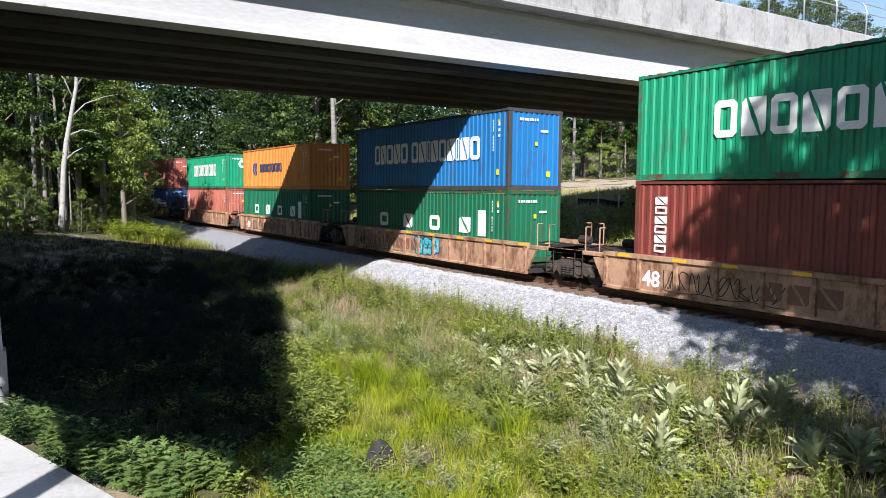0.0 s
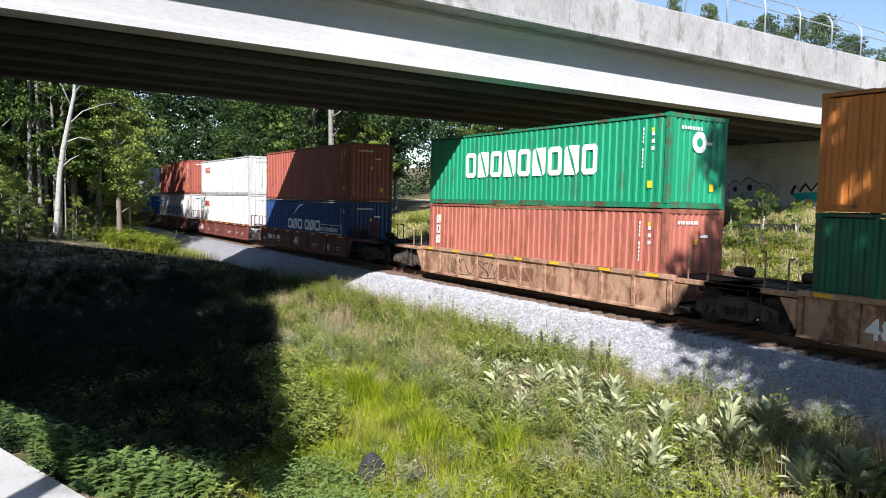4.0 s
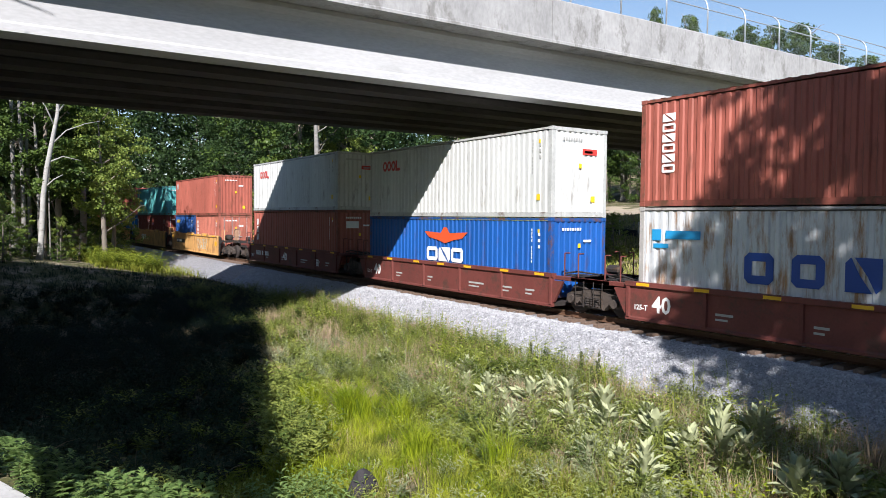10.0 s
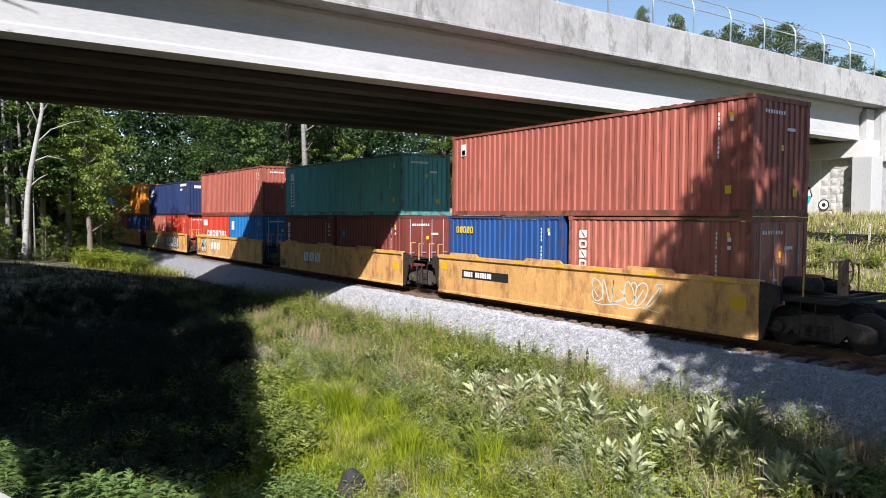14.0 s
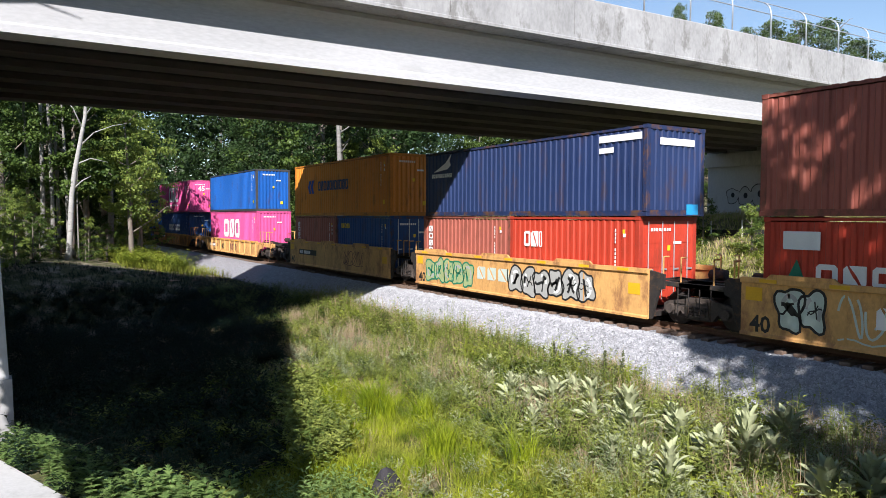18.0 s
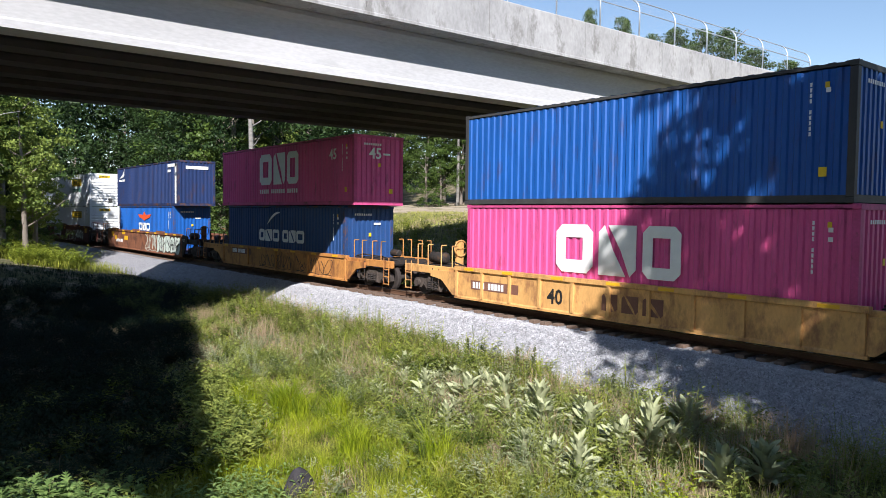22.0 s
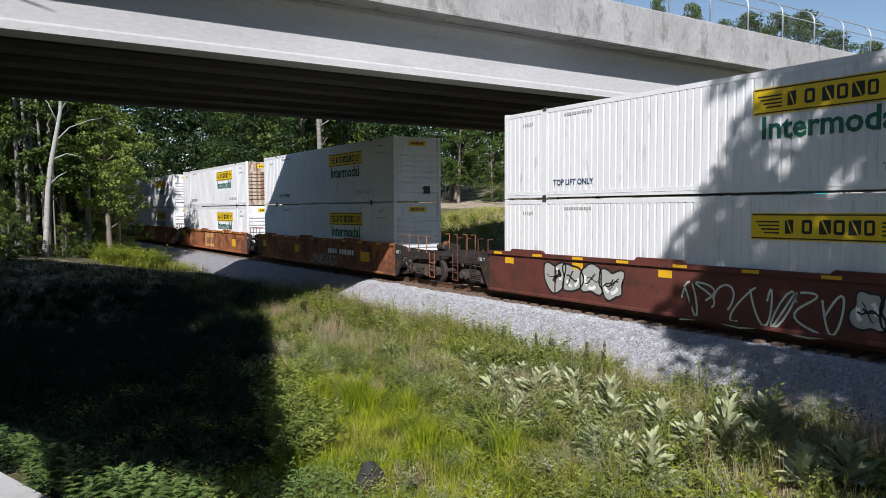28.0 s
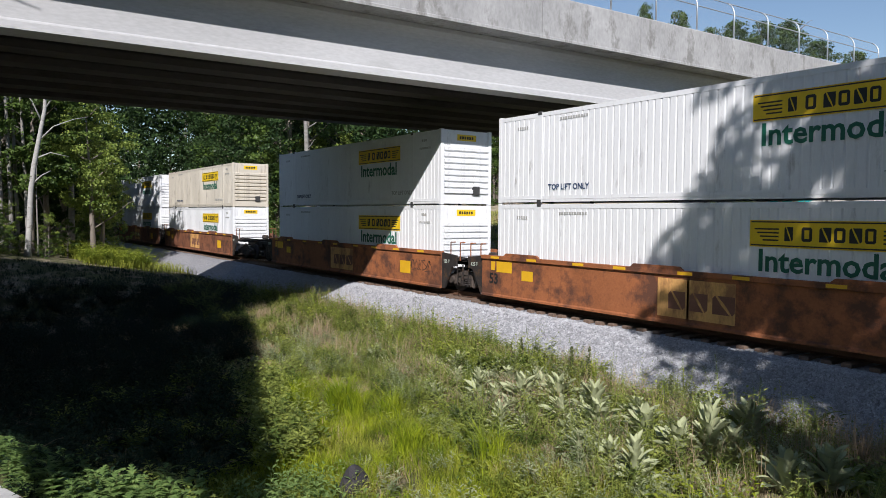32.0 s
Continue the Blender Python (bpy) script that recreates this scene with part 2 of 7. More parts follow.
def scatter_stones(count, x0, x1, y0, y1, size):
    """Angular stones lying on the bed, all in one mesh."""
    tet = np.array([(1, 0, -.5), (-.6, .9, -.4), (-.7, -.8, -.5), (.1, .1, .85), (.5, .7, .35)])
    faces = np.array([(0, 2, 3), (0, 3, 4), (1, 4, 3), (1, 3, 2), (0, 4, 1), (0, 1, 2)])
    V, F = [], []
    for i in range(count):
        x = x0 + (x1 - x0) * rng.random()
        y = y0 + (y1 - y0) * rng.random()
        r = size * (0.6 + 0.9 * rng.random())
        q = rng.normal(size=(3, 3))
        q, _ = np.linalg.qr(q)
        p = tet @ q * r * (0.7 + 0.6 * rng.random(3))
        V.append(p + (x, y, bed_z(y) + 0.01 + 0.05 * noise.noise((x * 1.3, y * 1.3, 7))))
        F.append(faces + 5 * i)
    me = bpy.data.meshes.new("ballast_stones")
    me.from_pydata(np.concatenate(V).tolist(), [], np.concatenate(F).tolist())
    me.materials.append(STONE)
    return me


def vary_by_island(m, lo, hi):
    """Give each loose piece of a joined mesh its own brightness."""
    N, Lk = m.node_tree.nodes, m.node_tree.links
    b = N["Principled BSDF"]
    src = b.inputs["Base Color"].links[0].from_socket
    geo, mr, sc = N.new("ShaderNodeNewGeometry"), N.new("ShaderNodeMapRange"), N.new("ShaderNodeVectorMath")
    Lk.new(geo.outputs["Random Per Island"], mr.inputs[0])
    mr.inputs[3].default_value, mr.inputs[4].default_value = lo, hi
    sc.operation = "SCALE"
    Lk.new(src, sc.inputs[0])
    Lk.new(mr.outputs[0], sc.inputs["Scale"])
    Lk.new(sc.outputs[0], b.inputs["Base Color"])


vary_by_island(STONE, 0.74, 1.16)
tagged(part("ballast_stones", scatter_stones(110000, -44, 0, 13.35, 15.55, 0.0225), STONE), "loose crushed grey ballast stones on the shoulder", "ballast stones", kind="stuff")

# rails
RAIL_PROFILE = [(-.076, -.172), (.076, -.172), (.076, -.16), (.012, -.135), (.012, -.045), (.037, -.032), (.037, -.004), (.03, 0), (-.03, 0), (-.037, -.004), (-.037, -.032), (-.012, -.045), (-.012, -.135), (-.076, -.16)]
for y in (TRACK_Y - 0.755, TRACK_Y + 0.755):
    rail = thing("rail", pose(0, y, 0), "rusty steel rail with a worn bright top", "rail", "rails of the track", "structure")
    part("rail_web", Shape().prism(RAIL_PROFILE, "x", -140, 400), RAIL_STEEL, rail)
    part("rail_head", Shape().box(-140, 400, -.026, .026, -.001, .003), RAIL_TOP, rail, "bright worn running surface")

# ---- road bridge over the railway ----
bridge = thing("road_bridge", pose(0, 0, 0), "pale concrete girder road bridge crossing above the railway", "bridge", kind="structure")
FACE = -21.2
G0, G1, GZ = 0.1, 43.6, 7.43
half_gp = [(.47, 0), (.47, .20), (.455, .235), (.42, .27), (.415, 1.22), (.43, 1.40), (.48, 1.55), (.57, 1.68), (.60, 1.72), (.60, 1.86)]
GP = half_gp + [(-p, q) for p, q in half_gp[::-1]]
girder_x = [FACE - 0.47 - i * 2.33 for i in range(6)]
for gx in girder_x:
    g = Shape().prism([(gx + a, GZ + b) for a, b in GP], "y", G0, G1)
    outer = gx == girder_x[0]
    part("girder", g, GIRDER if outer else CONCRETE_SHADED, bridge, "" if outer else "inner girder in shade-darkened concrete")
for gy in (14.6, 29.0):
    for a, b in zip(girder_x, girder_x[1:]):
        part("diaphragm", Shape().box(b + .12, a - .12, gy - .12, gy + .12, GZ + .55, GZ + 1.7), CONCRETE_SHADED, bridge)
DECK0, DECK1 = FACE - 6 * 2.33 + 0.1, -20.14
part("deck", Shape().box(DECK0, DECK1 - 0.02, -30, 75, 9.30, 9.52), CONCRETE_OLD, bridge)
part("road_surface", Shape().box(DECK0 + .45, DECK1 - .5, -30, 75, 9.524, 9.58), mat("asphalt", (0.05, 0.05, 0.052), 0.9, var=0.2, scale=3, fine=60, bump=0.3), bridge, "grey asphalt road surface")


def parapet(name, x_out, side, y0, y1):
    """A solid barrier in cast lengths, with a drip edge below and open joints between."""
    n = max(1, round((y1 - y0) / 5.4))
    for i in range(n):
        a, b = y0 + (y1 - y0) * i / n + .012, y0 + (y1 - y0) * (i + 1) / n - .012
        pr = [(x_out, 9.29), (x_out, 9.38), (x_out - .03 * side, 9.42), (x_out - .03 * side, 10.84), (x_out - .06 * side, 10.88), (x_out - .36 * side, 10.88), (x_out - .40 * side, 10.84), (x_out - .40 * side, 9.53), (x_out - .22 * side, 9.53), (x_out - .22 * side, 9.29)]
        part(name, Shape().prism(pr if side > 0 else pr[::-1], "y", a, b), CONCRETE_OLD, bridge)


parapet("parapet", -20.14, 1, -29.5, 44.6)
parapet("parapet", DECK0 - .02, -1, -29.5, 44.6)

# curved pedestrian fence on the parapet
MESH = bpy.data.materials.new("chain_link")
MESH.use_nodes = True
_n, _l = MESH.node_tree.nodes, MESH.node_tree.links
_tc, _mp = _n.new("ShaderNodeTexCoord"), _n.new("ShaderNodeMapping")
_mp.inputs["Rotation"].default_value = (radians(45), 0, 0)
_mp.inputs["Scale"].default_value = (18, 18, 18)
_l.new(_tc.outputs["Object"], _mp.inputs["Vector"])
_sep = _n.new("ShaderNodeSeparateXYZ")
_l.new(_mp.outputs[0], _sep.inputs[0])
_edges = []
for _ax in (1, 2):
    _f = _n.new("ShaderNodeMath")
    _f.operation = "FRACT"
    _l.new(_sep.outputs[_ax], _f.inputs[0])
    _c = _n.new("ShaderNodeMath")
    _c.operation = "LESS_THAN"
    _l.new(_f.outputs[0], _c.inputs[0])
    _c.inputs[1].default_value = 0.03
    _edges.append(_c)
_mx = _n.new("ShaderNodeMath")
_mx.operation = "MAXIMUM"
_l.new(_edges[0].outputs[0], _mx.inputs[0])
_l.new(_edges[1].outputs[0], _mx.inputs[1])
_b = _n["Principled BSDF"]
_b.inputs["Base Color"].default_value, _b.inputs["Metallic"].default_value, _b.inputs["Roughness"].default_value = (0.6, 0.62, 0.65, 1), 0.6, 0.4
_l.new(_mx.outputs[0], _b.inputs["Alpha"])

fence = thing("bridge_fence", pose(-20.45, 0, 10.88), "tall galvanised chain-link fence curving inward above the parapet", "fence")
CURVE = [(0, 0), (0, 1.15), (-.03, 1.35), (-.10, 1.52), (-.22, 1.66), (-.36, 1.76)]
posts_y = [24.66 + 2.69 * k for k in range(-9, 8)]
post_mesh = Shape().tube([(a, 0, b) for a, b in CURVE], 0.034, 8).mesh("fence_post", GALV, True)
for y in posts_y:
    part("fence_post", post_mesh, GALV, fence, at=pose(0, y, 0))
    part("base_plate", Shape().box(-.09, .09, y - .09, y + .09, 0, .015), GALV, fence)
for a, b in ((0, .06), (0, 1.15), (-.36, 1.76)):
    part("fence_rail", Shape().rod((a, posts_y[0], b), (a, posts_y[-1], b), 0.024), GALV, fence)
sheet = Shape()
for i, (a, b) in enumerate(CURVE):
    sheet.v += [(a + .03, posts_y[0], b), (a + .03, posts_y[-1], b)]
sheet.f = [(2 * i, 2 * i + 1, 2 * i + 3, 2 * i + 2) for i in range(len(CURVE) - 1)]
part("chain_link", sheet, MESH, fence, "fine chain-link mesh")

# far abutment and its wing wall of split-face blocks
far_abutment = thing("abutment_far", pose(0, 0, 0), "pale concrete bridge abutment with block panels and graffiti", "abutment", kind="structure")
AY = 43.9
part("seat", Shape().box(-34.6, -20.55, AY - .35, AY + 1.6, 6.45, 7.40, .03), CONCRETE_PALE, far_abutment)
part("backwall", Shape().box(-34.6, -20.9, 43.75, 44.75, 7.30, 9.20), CONCRETE, far_abutment)
part("front_wall", Shape().box(-34.6, -23.6, AY, AY + .5, 2.4, 6.45), CONCRETE_PALE, far_abutment)
part("corner_pilaster", Shape().box(-21.45, -20.35, 43.35, 44.6, 2.4, 6.45, .03), CONCRETE, far_abutment)
part("upper_pilaster", Shape().box(-20.95, -20.12, 44.75, 45.75, 6.2, 10.95, .03), CONCRETE, far_abutment)
wing = thing("wing_wall_far", pose(0, 0, 0), "retaining wall of pale split-face blocks under a concrete coping", "retaining wall", kind="structure")
part("wall_core", Shape().box(-21.2, -20.5, 44.6, 75, 2.6, 9.1), CONCRETE_OLD, wing)
cop = [(-20.95, 9.0), (-20.12, 9.0), (-20.12, 10.75), (-20.2, 10.9), (-20.9, 10.9)]
for i in range(6):
    part("coping", Shape().prism(cop, "y", 45.78 + i * 4.9, 45.76 + (i + 1) * 4.9), CONCRETE, wing)

# near abutment, of which the corner stands at the edge of the ditch
near_abutment = thing("abutment_near", pose(0, 0, 0), "pale concrete bridge abutment rising from the ditch", "abutment", kind="structure")
part("front_wall", Shape().box(-34.6, -20.75, -1.2, 0.12, -4, 7.30), CONCRETE_OLD, near_abutment)
part("corner_pier", Shape().prism([(-1.5, -1.0), (.40, -1.0), (.26, 2.2), (.2, 7.25), (-1.5, 7.25)], "x", -20.74, -20.3), CONCRETE, near_abutment)
part("pier_foot", Shape().prism([(-1.5, -2.75), (.50, -2.75), (.46, -1.0), (-1.5, -1.0)], "x", -20.76, -20.2), CONCRETE_OLD, near_abutment)
part("wing_wall", Shape().box(-20.72, -20.35, -30, -1.5, -4, 9.2), CONCRETE, near_abutment)
part("backwall", Shape().box(-34.6, -20.9, -1.5, -.45, 7.30, 9.20), CONCRETE, near_abutment)
apron = Shape().prism([(-19.6, -.15), (-18.5, .12), (-13.6, 1.72), (-9.5, 3.0), (-9.3, 1.6), (-14, -.9), (-19.6, -1.2)], "z", -2.75, -2.38)
tagged(part("concrete_apron", apron, CONCRETE), "sunlit concrete apron slab at the edge of the ditch", "concrete slab", kind="structure")

# ties, block panels and graffiti of the structure
ties = thing("track_ties", pose(0, 0, 0), "weathered dark wooden railway ties", "railway ties", kind="structure")
tie_mesh = Shape().box(-.115, .115, -1.36, 1.36, -.36, -.175, .015).mesh("tie", TIE)
for i in range(190):
    part("tie", tie_mesh, TIE, ties, at=pose(-88 + i * .508 + .03 * math.sin(i * 7.7), TRACK_Y + .05 * math.sin(i * 3.1), .004 * math.sin(i * 5), 0, 0, 1.2 * math.sin(i * 2.3)))

BLOCK = mat("split_face_block", (0.60, 0.58, 0.54), 0.95, var=0.22, scale=1.5, fine=16, bump=0.9, stain=(0.36, 0.34, 0.30), amount=0.35, stain_scale=1.2, dist=0.05)
vary = random.Random(8)


def block_mesh(w, h, seed):
    """A split-face block with a rough, slightly uneven front towards +x."""
    r = random.Random(seed)
    s = Shape()
    ny, nz = 4, 3
    for j in range(ny + 1):
        for k in range(nz + 1):
            edge = j in (0, ny) or k in (0, nz)
            s.v.append(((0.0 if edge else r.uniform(.015, .05)), w * j / ny, h * k / nz))
    s.f = [(j * (nz + 1) + k, (j + 1) * (nz + 1) + k, (j + 1) * (nz + 1) + k + 1, j * (nz + 1) + k + 1) for j in range(ny) for k in range(nz)]
    n = len(s.v)
    ring = [j * (nz + 1) for j in range(ny + 1)] + [ny * (nz + 1) + k for k in range(1, nz + 1)] + [j * (nz + 1) + nz for j in range(ny - 1, -1, -1)] + [k for k in range(nz - 1, 0, -1)]
    s.v += [(-.12, s.v[i][1], s.v[i][2]) for i in ring]
    m = len(ring)
    s.f += [(ring[i], n + i, n + (i + 1) % m, ring[(i + 1) % m]) for i in range(m)]
    return s.mesh("block", BLOCK)


def block_wall(parent, origin, turn, width, height, bw=1.25, bh=.52):
    pool = [[block_mesh(w - .03, bh - .03, 10 * q + i) for i in range(4)] for q, w in enumerate((bw, bw * .6, bw * .4))]
    rows = int(height / bh)
    for k in range(rows):
        y = -(.4 if k % 2 else 0) * bw
        while y < width - .05:
            q = vary.choice((0, 0, 1, 2))
            w = bw * (1, .6, .4)[q]
            if y >= -.01 and y + w <= width + .02:
                part("block", vary.choice(pool[q]), BLOCK, parent, at=origin @ pose(vary.uniform(-.012, .012), y, k * bh, 0, 0, 0))
            y += w


block_wall(wing, pose(-20.46, 45.85, 3.0), 0, 17, 6.1)
part("infill", Shape().box(-23.6, -21.46, AY + .1, AY + .5, 2.4, 6.45), CONCRETE_PALE, far_abutment)
block_wall(far_abutment, pose(-21.46, AY + .08, 2.9, 0, 0, -90) @ pose(0, -2.1, 0), 0, 2.1, 3.5, .95, .5)
# sprayed piece on the shaded wall
ART = {k: mat("wall_paint_" + k, c, 0.6, var=0.15, scale=3, bump=0.05) for k, c in dict(turquoise=(0.02, 0.48, 0.52), white=(0.75, 0.76, 0.74), amber=(0.75, 0.42, 0.03), black=(0.02, 0.02, 0.025), grey=(0.55, 0.55, 0.53)).items()}


def daub(points, paint_, depth):
    part("graffiti", Shape().prism(points, "y", AY - depth, AY - depth + .003), ART[paint_], far_abutment, "sprayed graffiti")


daub([(-27.5, 4.2), (-27.2, 4.75), (-26.9, 4.35), (-26.5, 4.85), (-26.1, 4.4), (-25.7, 4.9), (-25.2, 4.45), (-24.7, 4.95), (-24.2, 4.85), (-24.0, 4.3), (-24.3, 3.9), (-27.0, 3.8)], "black", .004)
daub([(-27.3, 4.15), (-27.1, 4.55), (-26.8, 4.2), (-26.5, 4.65), (-26.1, 4.25), (-25.7, 4.7), (-25.2, 4.3), (-24.6, 4.78), (-24.2, 4.7), (-24.1, 4.3), (-26.9, 4.1)], "white", .008)
daub([(-27.3, 4.2), (-24.1, 4.3), (-24.2, 3.85), (-24.9, 3.65), (-25.3, 3.95), (-25.8, 3.6), (-26.3, 3.9), (-26.8, 3.55), (-27.1, 3.8)], "turquoise", .012)
for x0 in (-27.0, -26.2, -25.4, -24.7):
    daub([(x0 - .32, 3.02), (x0 - .2, 3.6), (x0, 3.85), (x0 + .2, 3.6), (x0 + .32, 3.02), (x0 + .18, 3.02), (x0, 3.55), (x0 - .18, 3.02)], "amber", .016)
# faded bubble shapes further in: a grey fill, a dark rim and a lighter counter
for x0, z0, r0, k0 in ((-29.4, 4.35, .52, 0.2), (-30.4, 4.5, .66, 1.1), (-31.5, 4.4, .56, 2.3), (-32.5, 4.45, .50, 0.7)):
    lobe = [(1 + .13 * math.sin(3 * a * .2618 + k0) + .06 * math.sin(5 * a * .2618), a * .2618) for a in range(24)]
    daub([(x0 + r0 * 1.09 * q * math.cos(a), z0 + r0 * 1.09 * q * math.sin(a)) for q, a in lobe], "black", .004)
    daub([(x0 + r0 * q * math.cos(a), z0 + r0 * q * math.sin(a)) for q, a in lobe], "grey", .007)
    daub([(x0 + r0 * .28 * math.cos(a), z0 + .05 + r0 * .34 * math.sin(a)) for q, a in lobe], "black", .010)
# a small outlined face of rings and two short tags on the blocks beside the piece
for x0, z0, r0, paint_ in ((-23.3, 3.75, .34, "black"), (-23.3, 3.75, .27, "white"), (-23.3, 3.75, .12, "black"), (-22.9, 3.2, .26, "black"), (-22.9, 3.2, .20, "white")):
    daub([(x0 + r0 * math.cos(a * .4488), z0 + r0 * math.sin(a * .4488)) for a in range(14)], paint_, .02 + .004 * (.4 - r0) * 10)

# ---- the train: its way along the track ----
MOVERS = []  # each moving thing with its place in the train and its height


def run_along(ob, place, z):
    ob.matrix_basis = pose(place, TRACK_Y, z)
    MOVERS.append((ob, place, z))
    return ob


PAINT_COLOUR = {"paint_rusty_white": (0.50, 0.48, 0.45)}


def paint(name, col, rust=0.3, rough=0.45, var=0.16):
    PAINT_COLOUR["paint_" + name] = col
    return mat("paint_" + name, col, rough, var=var, scale=0.9, fine=22, bump=0.1, stain=tuple(c * 0.55 + d for c, d in zip(col, (0.03, 0.015, 0.008))), amount=rust, stain_scale=2.2, stretch=(1, 1, 0.28), dist=0.01)


P = {
    "green": paint("emerald_green", (0.008, 0.27, 0.135)),
    "dkgreen": paint("dark_green", (0.008, 0.125, 0.062)),
    "maroon": paint("maroon", (0.20, 0.045, 0.035), 0.35),
    "brick": paint("brick_red", (0.36, 0.105, 0.075), 0.3),
    "rose": paint("faded_brick", (0.42, 0.14, 0.10), 0.4),
    "blue": paint("bright_blue", (0.012, 0.145, 0.37), 0.25),
    "navy": paint("navy", (0.018, 0.036, 0.11), 0.3),
    "cmablue": paint("deep_blue", (0.018, 0.062, 0.19), 0.25),
    "aplblue": paint("strong_blue", (0.010, 0.095, 0.36), 0.25),
    "orange": paint("orange", (0.66, 0.23, 0.05), 0.25),
    "amber": paint("amber", (0.68, 0.24, 0.03), 0.25),
    "white": paint("off_white", (0.58, 0.59, 0.565), 0.2),
    "rustwhite": mat("paint_rusty_white", (0.58, 0.60, 0.61), 0.5, var=0.14, scale=0.9, fine=22, bump=0.15, stain=(0.33, 0.19, 0.10), amount=0.42, stain_scale=2.0, stretch=(1.6, 1, 0.3)),
    "teal": paint("teal", (0.10, 0.39, 0.39), 0.3),
    "magenta": paint("magenta", (0.70, 0.095, 0.28), 0.2),
    "red": paint("signal_red", (0.50, 0.05, 0.025), 0.25),
    "seablue": paint("sea_blue", (0.018, 0.075, 0.25), 0.35),
    "jb": paint("clean_white", (0.76, 0.77, 0.78), 0.12, 0.4, 0.08),
    "rustynose": mat("paint_rusty_cream", (0.56, 0.50, 0.41), 0.55, var=0.15, scale=1.2, fine=20, bump=0.15, stain=(0.22, 0.10, 0.045), amount=0.55, stain_scale=1.8, stretch=(1, 2.2, 0.35)),
    "jbcream": paint("cream_white", (0.60, 0.55, 0.46), 0.25, 0.45, 0.1),
}
CAR = {
    "tan": mat("car_rusty_tan", (0.40, 0.24, 0.155), 0.75, var=0.3, scale=1.3, fine=18, bump=0.25, stain=(0.17, 0.075, 0.04), amount=0.5, stain_scale=1.6, stretch=(1, 1, 0.5)),
    "oxide": mat("car_oxide_red", (0.155, 0.042, 0.034), 0.65, var=0.22, scale=1.2, fine=18, bump=0.15, stain=(0.09, 0.04, 0.03), amount=0.3, stain_scale=2),
    "yellow": mat("car_yellow", (0.66, 0.36, 0.125), 0.65, var=0.24, scale=1.1, fine=18, bump=0.15, stain=(0.33, 0.155, 0.065), amount=0.44, stain_scale=1.5, stretch=(1, 1, 0.5)),
    "orange": mat("car_faded_orange", (0.50, 0.22, 0.06), 0.65, var=0.25, scale=1.1, fine=18, bump=0.2, stain=(0.22, 0.09, 0.035), amount=0.45, stain_scale=1.5, stretch=(1, 1, 0.5)),
    "brown": mat("car_rust_brown", (0.22, 0.085, 0.042), 0.75, var=0.3, scale=1.1, fine=18, bump=0.25, stain=(0.10, 0.042, 0.026), amount=0.5, stain_scale=1.4),
    "rustorange": mat("car_rust_orange", (0.33, 0.115, 0.045), 0.75, var=0.3, scale=0.9, fine=18, bump=0.25, stain=(0.12, 0.05, 0.03), amount=0.5, stain_scale=1.1),
    "maroon": mat("car_maroon", (0.12, 0.035, 0.026), 0.7, var=0.25, scale=1.1, fine=18, bump=0.2, stain=(0.07, 0.03, 0.02), amount=0.4, stain_scale=1.6),
}
DECAL = {k: mat("decal_" + k, c, 0.5, var=0.08, scale=3, bump=0.03) for k, c in dict(white=(0.8, 0.8, 0.78), red=(0.6, 0.05, 0.04), blue=(0.02, 0.07, 0.30), navy=(0.02, 0.05, 0.12), black=(0.02, 0.02, 0.02), yellow=(0.82, 0.55, 0.02), green=(0.01, 0.12, 0.075), emerald=(0.01, 0.2, 0.12), orangered=(0.75, 0.10, 0.03), cyan=(0.06, 0.42, 0.50), grey=(0.4, 0.4, 0.38), pale=(0.55, 0.62, 0.55), lime=(0.35, 0.42, 0.2), teal=(0.03, 0.45, 0.5), sky=(0.02, 0.3, 0.6)).items()}
DARK_STEEL = mat("container_frame_dark", (0.05, 0.05, 0.05), 0.6, var=0.3, scale=3, bump=0.1)
W2 = 1.219  # half the width of a container
MESHES = {}


def cached(key, build, name, material):
    key = (key, material.name)
    if key not in MESHES:
        MESHES[key] = build().mesh(name, material)
    return MESHES[key]


def corrugated(length, height, pitch=0.278, depth=0.036, vertical=True, narrow=0.0):
    """A folded steel sheet in the x-z plane, its outer folds at y=0, inner at y=depth."""
    n = max(3, round(length / pitch))
    p = length / n
    xs = []
    for i in range(n):
        a = i * p
        if narrow:
            xs += [(a, 0), (a + p * (1 - narrow), 0), (a + p * (1 - narrow * .7), depth), (a + p * (1 - narrow * .3), depth)]
        else:
            xs += [(a, 0), (a + p * .37, 0), (a + p * .5, depth), (a + p * .87, depth)]
    xs.append((length, 0))
    s = Shape()
    for x, y in xs:
        s.v += [(x, y, 0), (x, y, height)]
    s.f = [(2 * i, 2 * i + 2, 2 * i + 3, 2 * i + 1) for i in range(len(xs) - 1)]
    return s


def flip_y():
    return Matrix.Rotation(math.pi, 4, "Z")


FRAMES = {}


def frame_paint(colour):
    """The posts and rails of a box: the same paint, chipped and rusting along its edges."""
    if colour not in FRAMES:
        base = PAINT_COLOUR[P[colour].name]
        FRAMES[colour] = mat("frame_" + colour, tuple(q * .78 for q in base), 0.6, var=0.3, scale=2.5, fine=26, bump=0.2, stain=(0.11, 0.052, 0.03), amount=0.5 if max(base) < .5 else .22, stain_scale=3.2, stretch=(0.6, 1, 0.6), dist=0.01)
    return FRAMES[colour]


